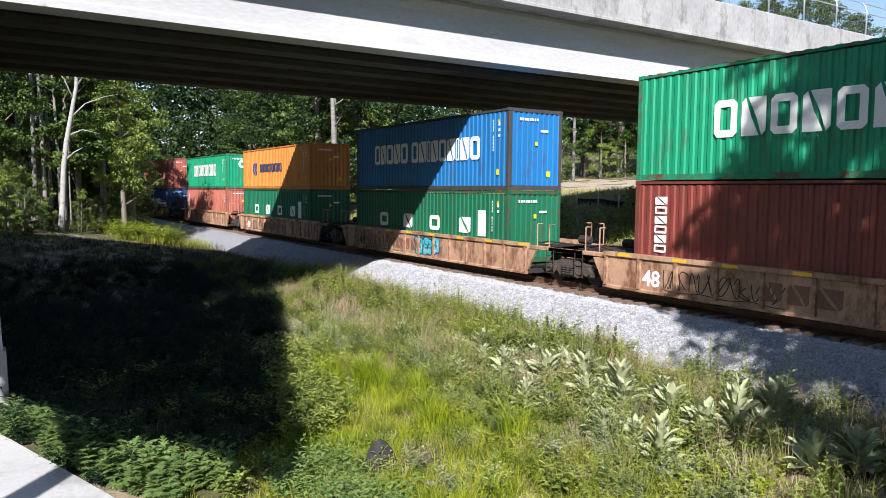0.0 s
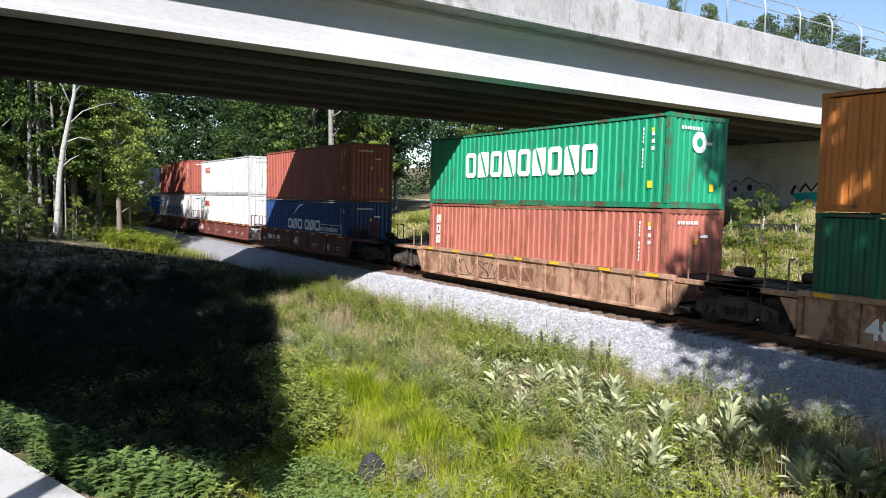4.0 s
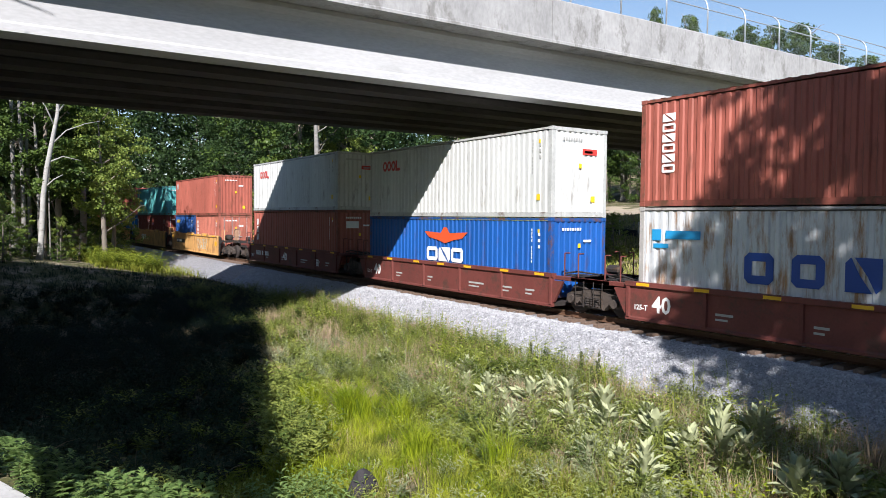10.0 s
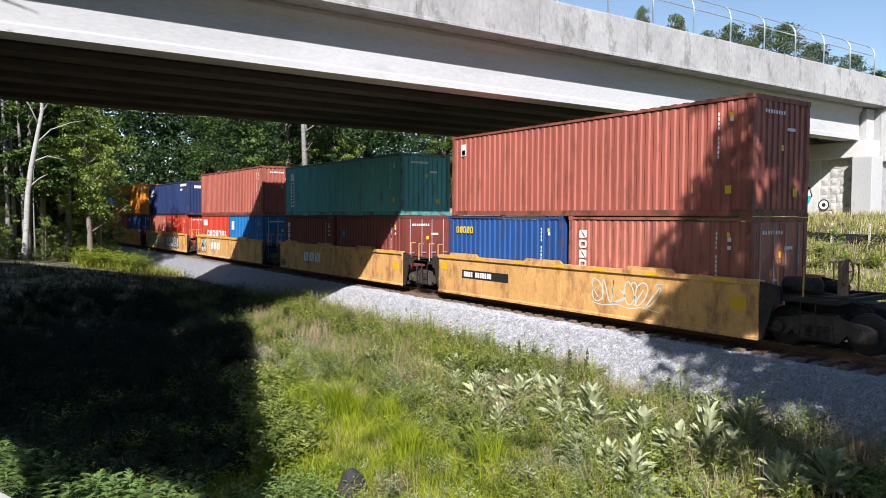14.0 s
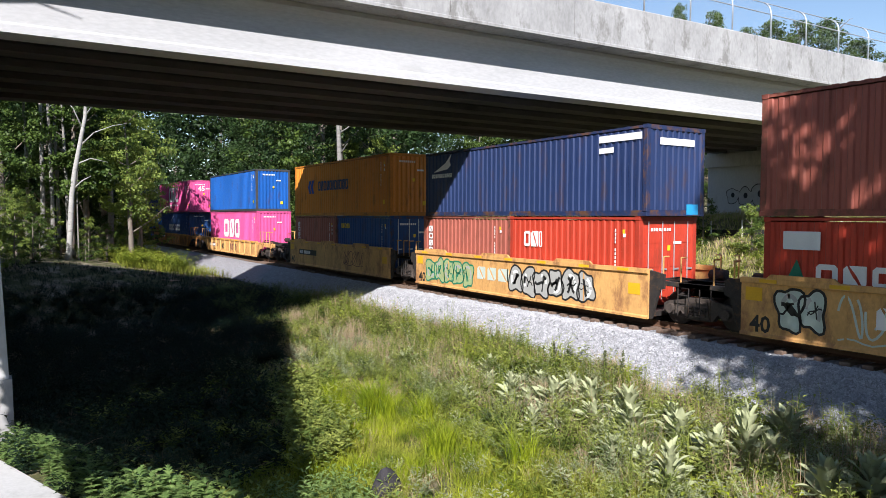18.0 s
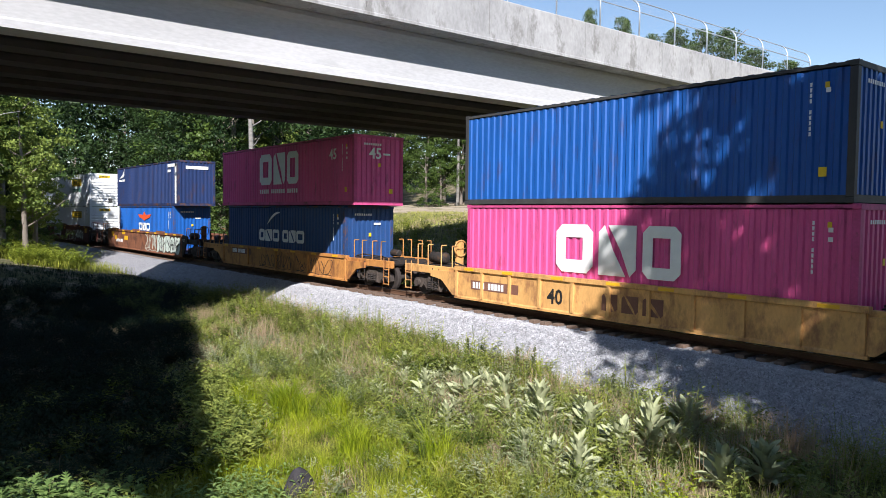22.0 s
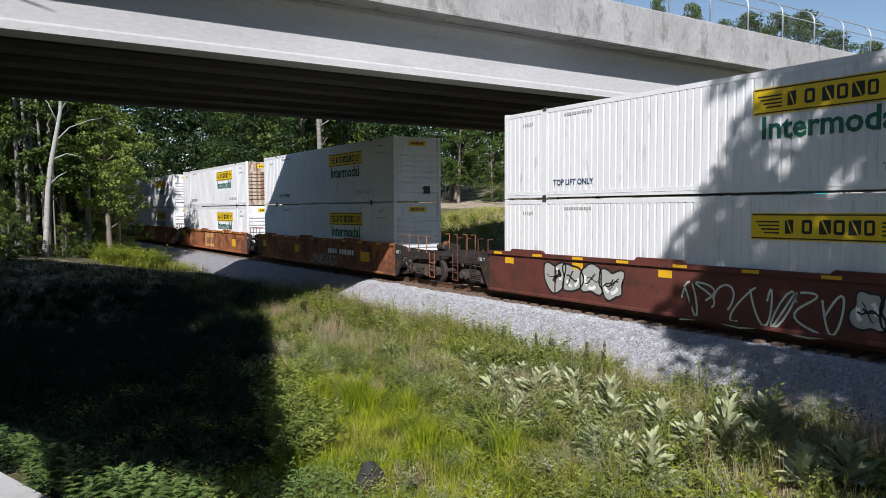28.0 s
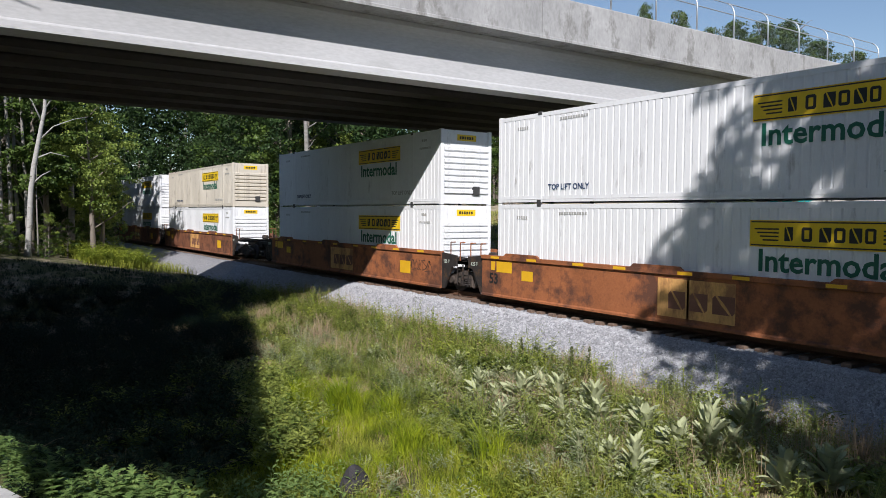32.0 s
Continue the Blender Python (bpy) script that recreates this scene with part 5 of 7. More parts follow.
wc = well_car(-239.3, -252.2, -237.6, -253.7, "ribbed", "yellow", "yellow ribbed well car with worn lettering", marks_fn=single_marks(15))
brake_gear(wc, -252.9 + 245.75, CAR["yellow"])
c = container(-239.6, BASE, FT40, HC, "magenta", "magenta corrugated container with large white lettering"); one_mark(c, 3.98, .98, 1.36)
c = container(-239.75, LOWER(HC), FT40, HC, "aplblue", "plain strong blue corrugated container with dark corner posts", posts=DARK_STEEL); data_marks(c)
well_car(-259.2, -272.2, -257.6, -273.8, "ribbed", "orange", "faded orange well car with scribbled graffiti", rib=6.2, marks_fn=single_marks(16))
c = container(-259.6, BASE, FT40, HC, "cmablue", "deep blue corrugated container with white lettering and arc"); cma_mark(c, False)
c = container(-258.92, LOWER(HC), FT45, HC, "magenta", "magenta 45-foot corrugated container with white lettering"); one_mark(c, 4.78, 1.0, 1.5)
tagged(marks(c, [(4.8 + .215 * k, .58, .14, .2) for k in range(19) if k not in (5, 13)], DECAL["white"], "small_print"), kind="stuff")
words(c, "45", FT45 - 2.0, HC - .95, .62, DECAL["white"])
words(c, "45", 0, 0, .62, DECAL["white"], at=pose(.006, -.5, HC - .95, 0, 0, 90))
wc = well_car(-278.7, -295.6, -277.2, -296.9, "deep", "brown", "rust-brown deep-sided well car covered in pale graffiti", marks_fn=single_marks(17))
brake_gear(wc, -277.2 + 287.15, CAR["brown"])
c = container(-280.8, BASE, FT40, HC, "aplblue", "strong blue corrugated container with an orange eagle mark"); apl_mark(c)
c = container(-279.95, LOWER(HC), FT45, HC, "navy", "navy 45-foot corrugated container with white end bands"); nyk_mark(c); forty_five(c)

# white domestic boxes in long wells
wells53 = [(-302.4, "maroon", 18, "dark maroon deep-sided well car with sprayed graffiti"), (-326.3, "rustorange", 19, "rust-orange deep-sided well car with scribbles"), (-345.85, "rustorange", 20, "rust-brown deep-sided well car with an orange patch"), (-365.5, "rustorange", 21, "rust-brown deep-sided well car with yellow panels"), (-389.65, "brown", 22, "rust-brown deep-sided well car"), (-408.9, "brown", 23, "rust-brown deep-sided well car")]
bog53 = [(-300.6, -320.3), (-324.2, -344.3), (-344.3, -363.9), (-363.9, -383.6), (-387.6, -407.6), (-407.6, -427.3)]
for (f, colour, k, label), (tf, tr) in zip(wells53, bog53):
    well_car(f + .35, f - FT53 - .6, tf, tr, "deep", colour, label, marks_fn=single_marks(k))
    c = van_container(f, BASE, FT53, HC, "jb", "white smooth-sided 53-foot container with a yellow logo panel"); jb_mark(c, k != 18)
    c = van_container(f, LOWER(HC), FT53, HC, "jbcream" if k == 22 else "jb", "white smooth-sided 53-foot container with a rust-streaked nose" if k == 20 else "white smooth-sided 53-foot container with a yellow logo panel", "rustynose" if k == 20 else None); jb_mark(c)

for p in sorted({.2, -17.5, -35.5, -53.0, -69.3, *bogies_red, *bogies_yel, -237.6, -253.7, -257.6, -273.8, -277.2, -296.9, *[q for pair in bog53 for q in pair]}):
    bogie(p)

# ---- plants ----
GRASS = leaf_mat("grass_green", (0.10, 0.14, 0.018), (0.42, 0.43, 0.065), 0.55, 0.25, clump=True)
GRASS_FIELD = leaf_mat("grass_field", (0.22, 0.24, 0.05), (0.50, 0.48, 0.16), 0.6, 0.25, clump=True)
GRASS_LIME = leaf_mat("grass_lime", (0.14, 0.21, 0.012), (0.44, 0.50, 0.03), 0.5, 0.35, clump=True)
GRASS_DRY = leaf_mat("grass_dry", (0.36, 0.26, 0.15), (0.55, 0.45, 0.27), 0.7, 0.2, clump=True)
GRASS_SEED = leaf_mat("grass_seeding", (0.34, 0.25, 0.16), (0.52, 0.40, 0.27), 0.7, 0.2, clump=True)
WEED_FRESH = leaf_mat("weed_leaf_fresh", (0.085, 0.155, 0.045), (0.26, 0.36, 0.115), 0.45, 0.3)
HERB = leaf_mat("herb_leaf", (0.11, 0.16, 0.02), (0.38, 0.425, 0.06), 0.5, 0.3, clump=True)
WEED = leaf_mat("weed_leaf", (0.075, 0.115, 0.026), (0.36, 0.40, 0.095), 0.5, 0.22, clump=True)
WEED_PALE = leaf_mat("weed_leaf_pale", (0.17, 0.21, 0.11), (0.45, 0.48, 0.27), 0.55, 0.25, clump=True)
FELT = leaf_mat("felted_grey_leaf", (0.28, 0.315, 0.17), (0.50, 0.525, 0.315), 0.8, 0.12)
STEM = mat("plant_stem", (0.16, 0.17, 0.06), 0.8, var=0.3, scale=8, bump=0.1)
STEM_DRY = mat("dry_stem", (0.24, 0.18, 0.12), 0.85, var=0.3, scale=8, bump=0.1)
# weed green taken nearly black: the ditch's shade is put into the leaf colour
SHADE_LEAF = leaf_mat("shaded_weed_leaf", (0.006, 0.017, 0.010), (0.020, 0.042, 0.018), 0.6, 0.1)
BARK = mat("bark_grey", (0.20, 0.17, 0.14), 0.9, var=0.4, scale=3, fine=25, bump=0.8, stretch=(1, 1, 0.25), dist=0.04)
BIRCH_WHITE = mat("bark_white", (0.37, 0.36, 0.335), 0.85, var=0.25, scale=3, fine=20, bump=0.3, stain=(0.14, 0.12, 0.10), amount=0.3, stain_scale=6, stretch=(0.6, 0.6, 1.8))
# dimmer copy of the white bark, with the trunks' part shade in its colour
BIRCH = mat("bark_pale_dimmed", (0.22, 0.21, 0.19), 0.85, var=0.4, scale=3, fine=20, bump=0.3, stain=(0.16, 0.14, 0.12), amount=0.33, stain_scale=5, stretch=(0.6, 0.6, 1.8))
LEAF = leaf_mat("leaf_green", (0.022, 0.05, 0.012), (0.11, 0.165, 0.034), 0.45, 0.22)
LEAF_LIGHT = leaf_mat("leaf_light_green", (0.08, 0.14, 0.028), (0.31, 0.375, 0.085), 0.45, 0.3)
# lowered below leaf green: the wood's inner shade is put into this colour
LEAF_DARK = leaf_mat("leaf_dark", (0.012, 0.030, 0.011), (0.045, 0.08, 0.022), 0.5, 0.15)


def np_mesh(name, verts, quads, material):
    """A mesh from arrays of vertices and four-cornered faces."""
    me = bpy.data.meshes.new(name)
    v, q = np.asarray(verts, np.float32), np.asarray(quads, np.int32)
    me.vertices.add(len(v))
    me.vertices.foreach_set("co", v.ravel())
    me.loops.add(q.size)
    me.loops.foreach_set("vertex_index", q.ravel())
    me.polygons.add(len(q))
    me.polygons.foreach_set("loop_start", np.arange(0, q.size, 4, dtype=np.int32))
    me.polygons.foreach_set("loop_total", np.full(len(q), 4, np.int32))
    me.materials.append(material)
    me.update(calc_edges=True)
    return me


def heights(x, y):
    return np.array([ground_z(a, b) for a, b in zip(x, y)])


def blades(name, x, y, z, h, w, material, lean=0.35, seed=1):
    """Grass blades: bent strips of two faces each, in one mesh."""
    r = np.random.default_rng(seed)
    n = len(x)
    a, b = r.random(n) * 2 * np.pi, r.random(n) * 2 * np.pi
    side = np.stack([np.cos(a), np.sin(a), np.zeros(n)], 1) * (w / 2)[:, None]
    bend = np.stack([np.cos(b), np.sin(b), np.zeros(n)], 1) * (h * lean * (0.3 + 1.1 * r.random(n)))[:, None]
    p0 = np.stack([x, y, z - .03], 1)
    p1 = p0 + bend * .3 + np.stack([np.zeros(n), np.zeros(n), h * .6], 1)
    p2 = p0 + bend + np.stack([np.zeros(n), np.zeros(n), h * (1 - .18 * r.random(n))], 1)
    V = np.stack([p0 - side, p0 + side, p1 + side * .8, p1 - side * .8, p2 + side * .12, p2 - side * .12], 1).reshape(-1, 3)
    i = np.arange(n)[:, None] * 6
    Q = np.concatenate([i + [0, 1, 2, 3], i + [3, 2, 4, 5]])
    return np_mesh(name, V, Q, material)


def patchy(x, y, s, seed):
    return np.array([noise.noise((a * s, b * s, seed)) for a, b in zip(x, y)])


def meadow(name, n, x0, x1, y0, y1, h0, h1, w, material, label, keep, lean=.35, seed=1):
    r = np.random.default_rng(seed)
    x, y = x0 + (x1 - x0) * r.random(n), y0 + (y1 - y0) * r.random(n)
    k = keep(x, y, r)
    x, y = x[k], y[k]
    size = 0.65 + 0.7 * (patchy(x, y, .5, seed) * .5 + .5)
    h = (h0 + (h1 - h0) * r.random(len(x))) * size
    me = blades(name, x, y, heights(x, y), h, np.full(len(x), w) * (.7 + .6 * r.random(len(x))), material, lean, seed)
    return tagged(part(name, me, material), label, "grass", kind="stuff")


def off_apron(x, y):
    return (y > 0.12 + (x + 18.5) * 0.327 + .1) | (x > -7.4) | (x < -20)


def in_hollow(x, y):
    """The shaded bottom of the ditch, planted with weeds whose colour carries the shade."""
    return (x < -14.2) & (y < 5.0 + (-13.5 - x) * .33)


def bank(x, y):
    return (y < 13.75 + .25 * np.sin(x * 1.7) + .15 * np.sin(x * 4.3)) & off_apron(x, y)


MULLEINS = [(-19.4, 10.9, .55), (-15.1, 10.1, .6), (-16.4, 11.8, .6), (-14.0, 10.7, .7), (-12.2, 9.9, .55), (-13.1, 11.3, .72), (-13.0, 11.9, .6), (-12.4, 11.8, .7), (-11.2, 11.7, .78), (-10.0, 10.1, .62), (-8.3, 9.7, .75), (-9.3, 10.2, .6), (-8.5, 11.15, .75), (-8.1, 11.45, .72), (-7.8, 11.7, .7), (-8.2, 12.8, .75), (-6.5, 11.3, .7), (-6.1, 11.85, .7), (-18.7, 13.0, .45), (-13.6, 10.9, .55), (-14.6, 11.5, .5), (-11.8, 12.4, .5), (-17.2, 10.6, .45), (-10.6, 11.2, .7), (-9.6, 11.5, .72), (-11.6, 11.1, .6), (-10.3, 12.1, .6), (-15.6, 11.2, .5), (-12.8, 10.6, .6), (-14.3, 11.9, .55), (-11.9, 10.4, .5), (-15.9, 10.6, .5), (-13.6, 12.2, .55), (-10.9, 10.7, .55), (-17.0, 11.4, .5)]


def clear_of_mulleins(x, y):
    """False just around and before each mullein, which keeps its rosette in the open."""
    k = np.ones(len(x), bool)
    for mx, my, ms in MULLEINS:
        k &= (x - mx) ** 2 + ((y - my + .15) * 1.0) ** 2 > (.45 * ms) ** 2
    return k


def tufts(name, n, per, x0, x1, y0, y1, h0, h1, w, material, label, keep, spread=.10, lean=.6, seed=1):
    """Grass in tufts: blades that arch away from many small centres."""
    r = np.random.default_rng(seed)
    x, y = x0 + (x1 - x0) * r.random(n), y0 + (y1 - y0) * r.random(n)
    k = keep(x, y, r) & clear_of_mulleins(x, y)
    x, y = x[k], y[k]
    size = (.55 + .9 * r.random(len(x))) * (0.7 + 0.6 * (patchy(x, y, .5, seed) * .5 + .5))
    cx, cy, sz = np.repeat(x, per), np.repeat(y, per), np.repeat(size, per)
    a, d = r.random(len(cx)) * 6.283, spread * np.sqrt(r.random(len(cx))) * sz
    px, py = cx + d * np.cos(a), cy + d * np.sin(a)
    z = np.repeat(heights(x, y), per)
    h = (h0 + (h1 - h0) * r.random(len(cx))) * sz
    out = h * lean * (.25 + 1.0 * r.random(len(cx)))
    b = a + .7 * r.normal(size=len(cx))
    bend = np.stack([np.cos(b), np.sin(b), np.zeros(len(cx))], 1) * out[:, None]
    sd = r.random(len(cx)) * 6.283
    side = np.stack([np.cos(sd), np.sin(sd), np.zeros(len(cx))], 1) * (w * (.6 + .8 * r.random(len(cx))) / 2)[:, None]
    up = np.zeros((len(cx), 3))
    up[:, 2] = h
    p0 = np.stack([px, py, z - .03], 1)
    p1 = p0 + bend * .35 + up * .62
    p2 = p0 + bend + up * (.98 - .25 * (out / h))[:, None]
    V = np.stack([p0 - side, p0 + side, p1 + side * .8, p1 - side * .8, p2 + side * .12, p2 - side * .12], 1).reshape(-1, 3)
    i = np.arange(len(cx))[:, None] * 6
    Q = np.concatenate([i + [0, 1, 2, 3], i + [3, 2, 4, 5]])
    return tagged(part(name, np_mesh(name, V, Q, material), material), label, "grass", kind="stuff")


tufts("grass", 2000, 18, -34, -3.5, 2.2, 14.0, .12, .34, .012, GRASS, "patchy green grass on the bank of the ditch", lambda x, y, r: bank(x, y) & ~in_hollow(x, y) & (patchy(x, y, .6, 2) + .45 * r.random(len(x)) > .08), seed=2)
tufts("lime_grass", 900, 26, -19, -8, 5.2, 8.6, .22, .55, .010, GRASS_LIME, "bright lime-green rushes and tall grass in the ditch", lambda x, y, r: bank(x, y) & ~in_hollow(x, y) & (patchy(x, y, .55, 9) + .25 * r.random(len(x)) > .14), .13, .6, seed=3)
tufts("soft_grass", 2000, 30, -16.5, -4.5, 4.0, 9.4, .16, .44, .009, GRASS, "soft short green grass in the bottom of the ditch", lambda x, y, r: bank(x, y) & ~in_hollow(x, y) & (patchy(x, y, .5, 19) + .4 * r.random(len(x)) > -.25), .15, .7, seed=13)
tufts("dry_grass", 3300, 24, -32, -3.5, 6.0, 14.1, .10, .34, .008, GRASS_DRY, "dry straw-coloured grass among the weeds", lambda x, y, r: (y < 14.0) & bank(x, y - .25) & (patchy(x, y, .7, 5) + .3 * r.random(len(x)) > .15), .14, .8, seed=4)
tufts("seed_grass", 420, 12, -20, -3.5, 8.5, 13.9, .30, .62, .006, GRASS_SEED, "thin pinkish seeding grass standing over the weeds", lambda x, y, r: bank(x, y) & (patchy(x, y, .8, 15) + .3 * r.random(len(x)) > .15), .12, .35, seed=14)
tufts("hollow_grass", 4200, 10, -45, -12, 0.3, 13.3, .12, .34, .014, SHADE_LEAF, "grass in shade-darkened colour in the bottom of the ditch", lambda x, y, r: (in_hollow(x, y) | (x < -31)) & off_apron(x, y), .16, .8, seed=24)
meadow("field_grass", 52000, -60, -4, 20.8, 44.5, .18, .42, .03, GRASS_FIELD, "rough sunlit grass on the far slope", lambda x, y, r: (x < -6 - (y - 20) * .2) & (patchy(x, y, .25, 3) + .5 * r.random(len(x)) > -.15), .5, seed=5)
meadow("field_grass_dry", 18000, -50, -6, 21, 44, .2, .55, .03, GRASS_DRY, "yellowed grass on the far slope", lambda x, y, r: (patchy(x, y, .3, 6) + .5 * r.random(len(x)) + (y > 37) * .3 > .2), .4, seed=6)
meadow("woodland_grass", 3500, -62, -46, 7.0, 13.4, .25, .75, .022, GRASS, "sunlit grass at the edge of the wood", lambda x, y, r: (patchy(x, y, .3, 4) + .5 * r.random(len(x)) > .0), .4, seed=7)


def leaf_cloud(n, centre, spread, size, r, up=.35, long=1.6):
    """Loose leaves as bent diamonds about a point."""
    c = np.asarray(centre) + np.clip(r.normal(size=(n, 3)), -1.7, 1.7) * spread
    d = r.normal(size=(n, 3))
    d /= np.linalg.norm(d, axis=1)[:, None]
    nrm = r.normal(size=(n, 3)) + [0, 0, up * 3]
    s = np.cross(d, nrm)
    s /= np.linalg.norm(s, axis=1)[:, None] + 1e-6
    L = size * (.6 + .8 * r.random(n))[:, None]
    return np.stack([c - d * L * .5 * long * .6, c + s * L * .33, c + d * L * .5 * long * .6, c - s * L * .33], 1)


def quads_of(P):
    V = np.concatenate(P).reshape(-1, 3)
    return V, np.arange(len(V)).reshape(-1, 4)


# leafy weeds: a few models, set many times into one mesh
def bush_model(r, stems, h, per, long, wide, lean, droop=.15):
    """Leaning stems with alternate pointed leaves; every leaf is folded along its rib."""
    P = []
    for i in range(stems):
        a = i * 2.4 + r.random()
        hh = h * (.65 + .45 * r.random())
        d = np.array([math.cos(a), math.sin(a), 0]) * lean * hh * (.3 + .9 * r.random())
        base = np.array([math.cos(a), math.sin(a), 0]) * .03
        for k in range(per):
            t = .12 + .88 * (k + r.random() * .6) / per
            c = base + d * t ** 1.4 + [0, 0, hh * t]
            b = k * 2.4 + r.random() * .8
            L = long * (1.1 - .55 * t) * (.75 + .5 * r.random())
            W = wide * (1.1 - .5 * t)
            u = np.array([math.cos(b), math.sin(b), .45 - droop * (1 - t) * 3 * r.random()])
            s = np.array([-math.sin(b), math.cos(b), 0])
            m = c + u * L * .45 - [0, 0, W * .2]
            tip = c + u * L - [0, 0, droop * L]
            P.append([c, m + s * W + [0, 0, W * .35], tip, m])
            P.append([c, m, tip, m - s * W + [0, 0, W * .35]])
        w = np.array([.004, 0, 0])
        top = base + d + [0, 0, hh]
        mid = base + d * .38 + [0, 0, hh * .5]
        P.append([base - w, base + w, mid + w, mid - w])
        P.append([mid - w, mid + w, top + w * .5, top - w * .5])
    return np.array(P)


def scatter_models(name, models, x, y, z, scale, material, label, category, seed):
    r = np.random.default_rng(seed)
    P = []
    pick = r.integers(0, len(models), len(x))
    ang = r.random(len(x)) * 6.283
    tilt = r.normal(size=(len(x), 2)) * .12
    for i in range(len(x)):
        m = models[pick[i]] * scale[i]
        ca, sa = math.cos(ang[i]), math.sin(ang[i])
        q = np.empty_like(m)
        q[..., 0] = m[..., 0] * ca - m[..., 1] * sa + x[i] + tilt[i, 0] * m[..., 2]
        q[..., 1] = m[..., 0] * sa + m[..., 1] * ca + y[i] + tilt[i, 1] * m[..., 2]
        q[..., 2] = m[..., 2] + z[i]
        P.append(q)
    V, Q = quads_of(P)
    return tagged(part(name, np_mesh(name, V, Q, material), material), label, category, kind="stuff")


pr = np.random.default_rng(11)
weeds_a = [bush_model(pr, 6, .42 + .3 * pr.random(), 10, .17, .036, .8) for _ in range(6)]  # leafy, mid-green
weeds_b = [bush_model(pr, 7, .36 + .25 * pr.random(), 12, .11, .017, .7) for _ in range(6)]  # fine, grey-green
herbs = [bush_model(pr, 5, .20 + .12 * pr.random(), 6, .17, .048, 1.1, .3) for _ in range(5)]  # low and broad
spires = [bush_model(pr, 3, .62 + .25 * pr.random(), 20, .085, .012, .15) for _ in range(5)]  # upright, narrow


def spots(n, x0, x1, y0, y1, seed, s, lo, size=1.0, sparse=9.0):
    r = np.random.default_rng(seed)
    x, y = x0 + (x1 - x0) * r.random(n), y0 + (y1 - y0) * r.random(n)
    k = bank(x, y) & clear_of_mulleins(x, y) & ((y > sparse) | (r.random(n) < .36)) & (patchy(x, y, s, seed) + .3 * r.random(n) > lo)
    return x[k], y[k], heights(x[k], y[k]), size * (.6 + .7 * r.random(k.sum()))


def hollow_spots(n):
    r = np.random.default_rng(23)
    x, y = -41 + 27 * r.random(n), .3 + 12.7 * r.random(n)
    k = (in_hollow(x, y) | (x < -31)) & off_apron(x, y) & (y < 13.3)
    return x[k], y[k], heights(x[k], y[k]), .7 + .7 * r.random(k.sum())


scatter_models("leafy_weeds", weeds_a, *spots(1150, -22, -3.5, 2.0, 13.7, 21, .55, .10, 1.0, 8.4), WEED, "dense leafy green weeds on the bank", "weeds", 1)
ex = -13.9 - 6.5 * pr.random(150)
ey = 5.0 + (-13.5 - ex) * .33 + .15 + .8 * pr.random(150)
scatter_models("edge_weeds", weeds_a, ex, ey, heights(ex, ey), 1.0 + .7 * pr.random(150), WEED, "tall leafy weeds along the edge of the shade", "weeds", 7)
bx_, by_ = -13.4 + 4.2 * pr.random(70), 4.3 + 1.5 * pr.random(70)
scatter_models("ditch_edge_weeds", weeds_a, bx_, by_, heights(bx_, by_), .7 + .5 * pr.random(70), WEED_FRESH, "fresh green leafy weeds at the edge of the ditch", "weeds", 10)
yx, yy = np.array([-8.8, -8.6, -9.0, -7.0, -6.8, -6.6]), np.array([12.7, 12.9, 12.85, 10.0, 10.2, 9.9])
scatter_models("yellow_weeds", weeds_a, yx, yy, heights(yx, yy), np.full(6, 1.0), GRASS_LIME, "bright yellow-green leafy weeds among the mulleins", "weeds", 11)
scatter_models("pale_weeds", weeds_b, *spots(560, -24, -3.5, 6.5, 13.7, 22, .6, .04, 1.25, 8.8), WEED_PALE, "pale grey-green weeds among the grass", "weeds", 2)
scatter_models("low_herbs", herbs, *spots(1700, -24, -3.5, 3.0, 13.9, 25, .7, .03, 1.0, 7.6), HERB, "low broad-leaved yellow-green herbs", "weeds", 6)
scatter_models("spire_weeds", spires, *spots(520, -22, -3.5, 10.5, 13.9, 26, .7, .05, 1.1), HERB, "slender upright dark weeds by the ballast", "weeds", 8)
scatter_models("bank_weeds", weeds_a + weeds_b, *spots(900, -40, -15, 9.5, 13.7, 27, .6, -.05), WEED, "tall mixed weeds at the top of the bank", "weeds", 9)
cx_, cy_ = -34 + 20 * pr.random(520), 11.9 + 1.8 * pr.random(520)
scatter_models("crest_herbs", weeds_a + spires, cx_[300:], cy_[300:], heights(cx_[300:], cy_[300:]), .8 + .75 * pr.random(220), HERB, "tall yellow-green weeds beside the ballast", "weeds", 17)
scatter_models("crest_weeds", weeds_a + spires, cx_[:300], cy_[:300], heights(cx_[:300], cy_[:300]), .9 + .75 * pr.random(300), WEED, "tall leafy weeds standing along the crest of the bank", "weeds", 12)
qx, qy = -32 + 15 * pr.random(130), 12.6 + 1.1 * pr.random(130)
scatter_models("dry_stalks", spires, qx, qy, heights(qx, qy), .9 + .5 * pr.random(130), GRASS_SEED, "brown dry seed stalks beside the ballast", "weeds", 13)
ux, uy = -22 + 18 * pr.random(420), 8.2 + 5.2 * pr.random(420)
scatter_models("upright_weeds", spires, ux, uy, heights(ux, uy), .75 + .6 * pr.random(420), WEED, "slender upright green weeds among the grass", "weeds", 16)
vx, vy = -20 + 12 * pr.random(110), 9.2 + 3.6 * pr.random(110)
scatter_models("bushy_weeds", [m * 1.45 for m in weeds_b], vx, vy, heights(vx, vy), .7 + .5 * pr.random(110), WEED, "bushy grey-green weeds between the mulleins", "weeds", 14)
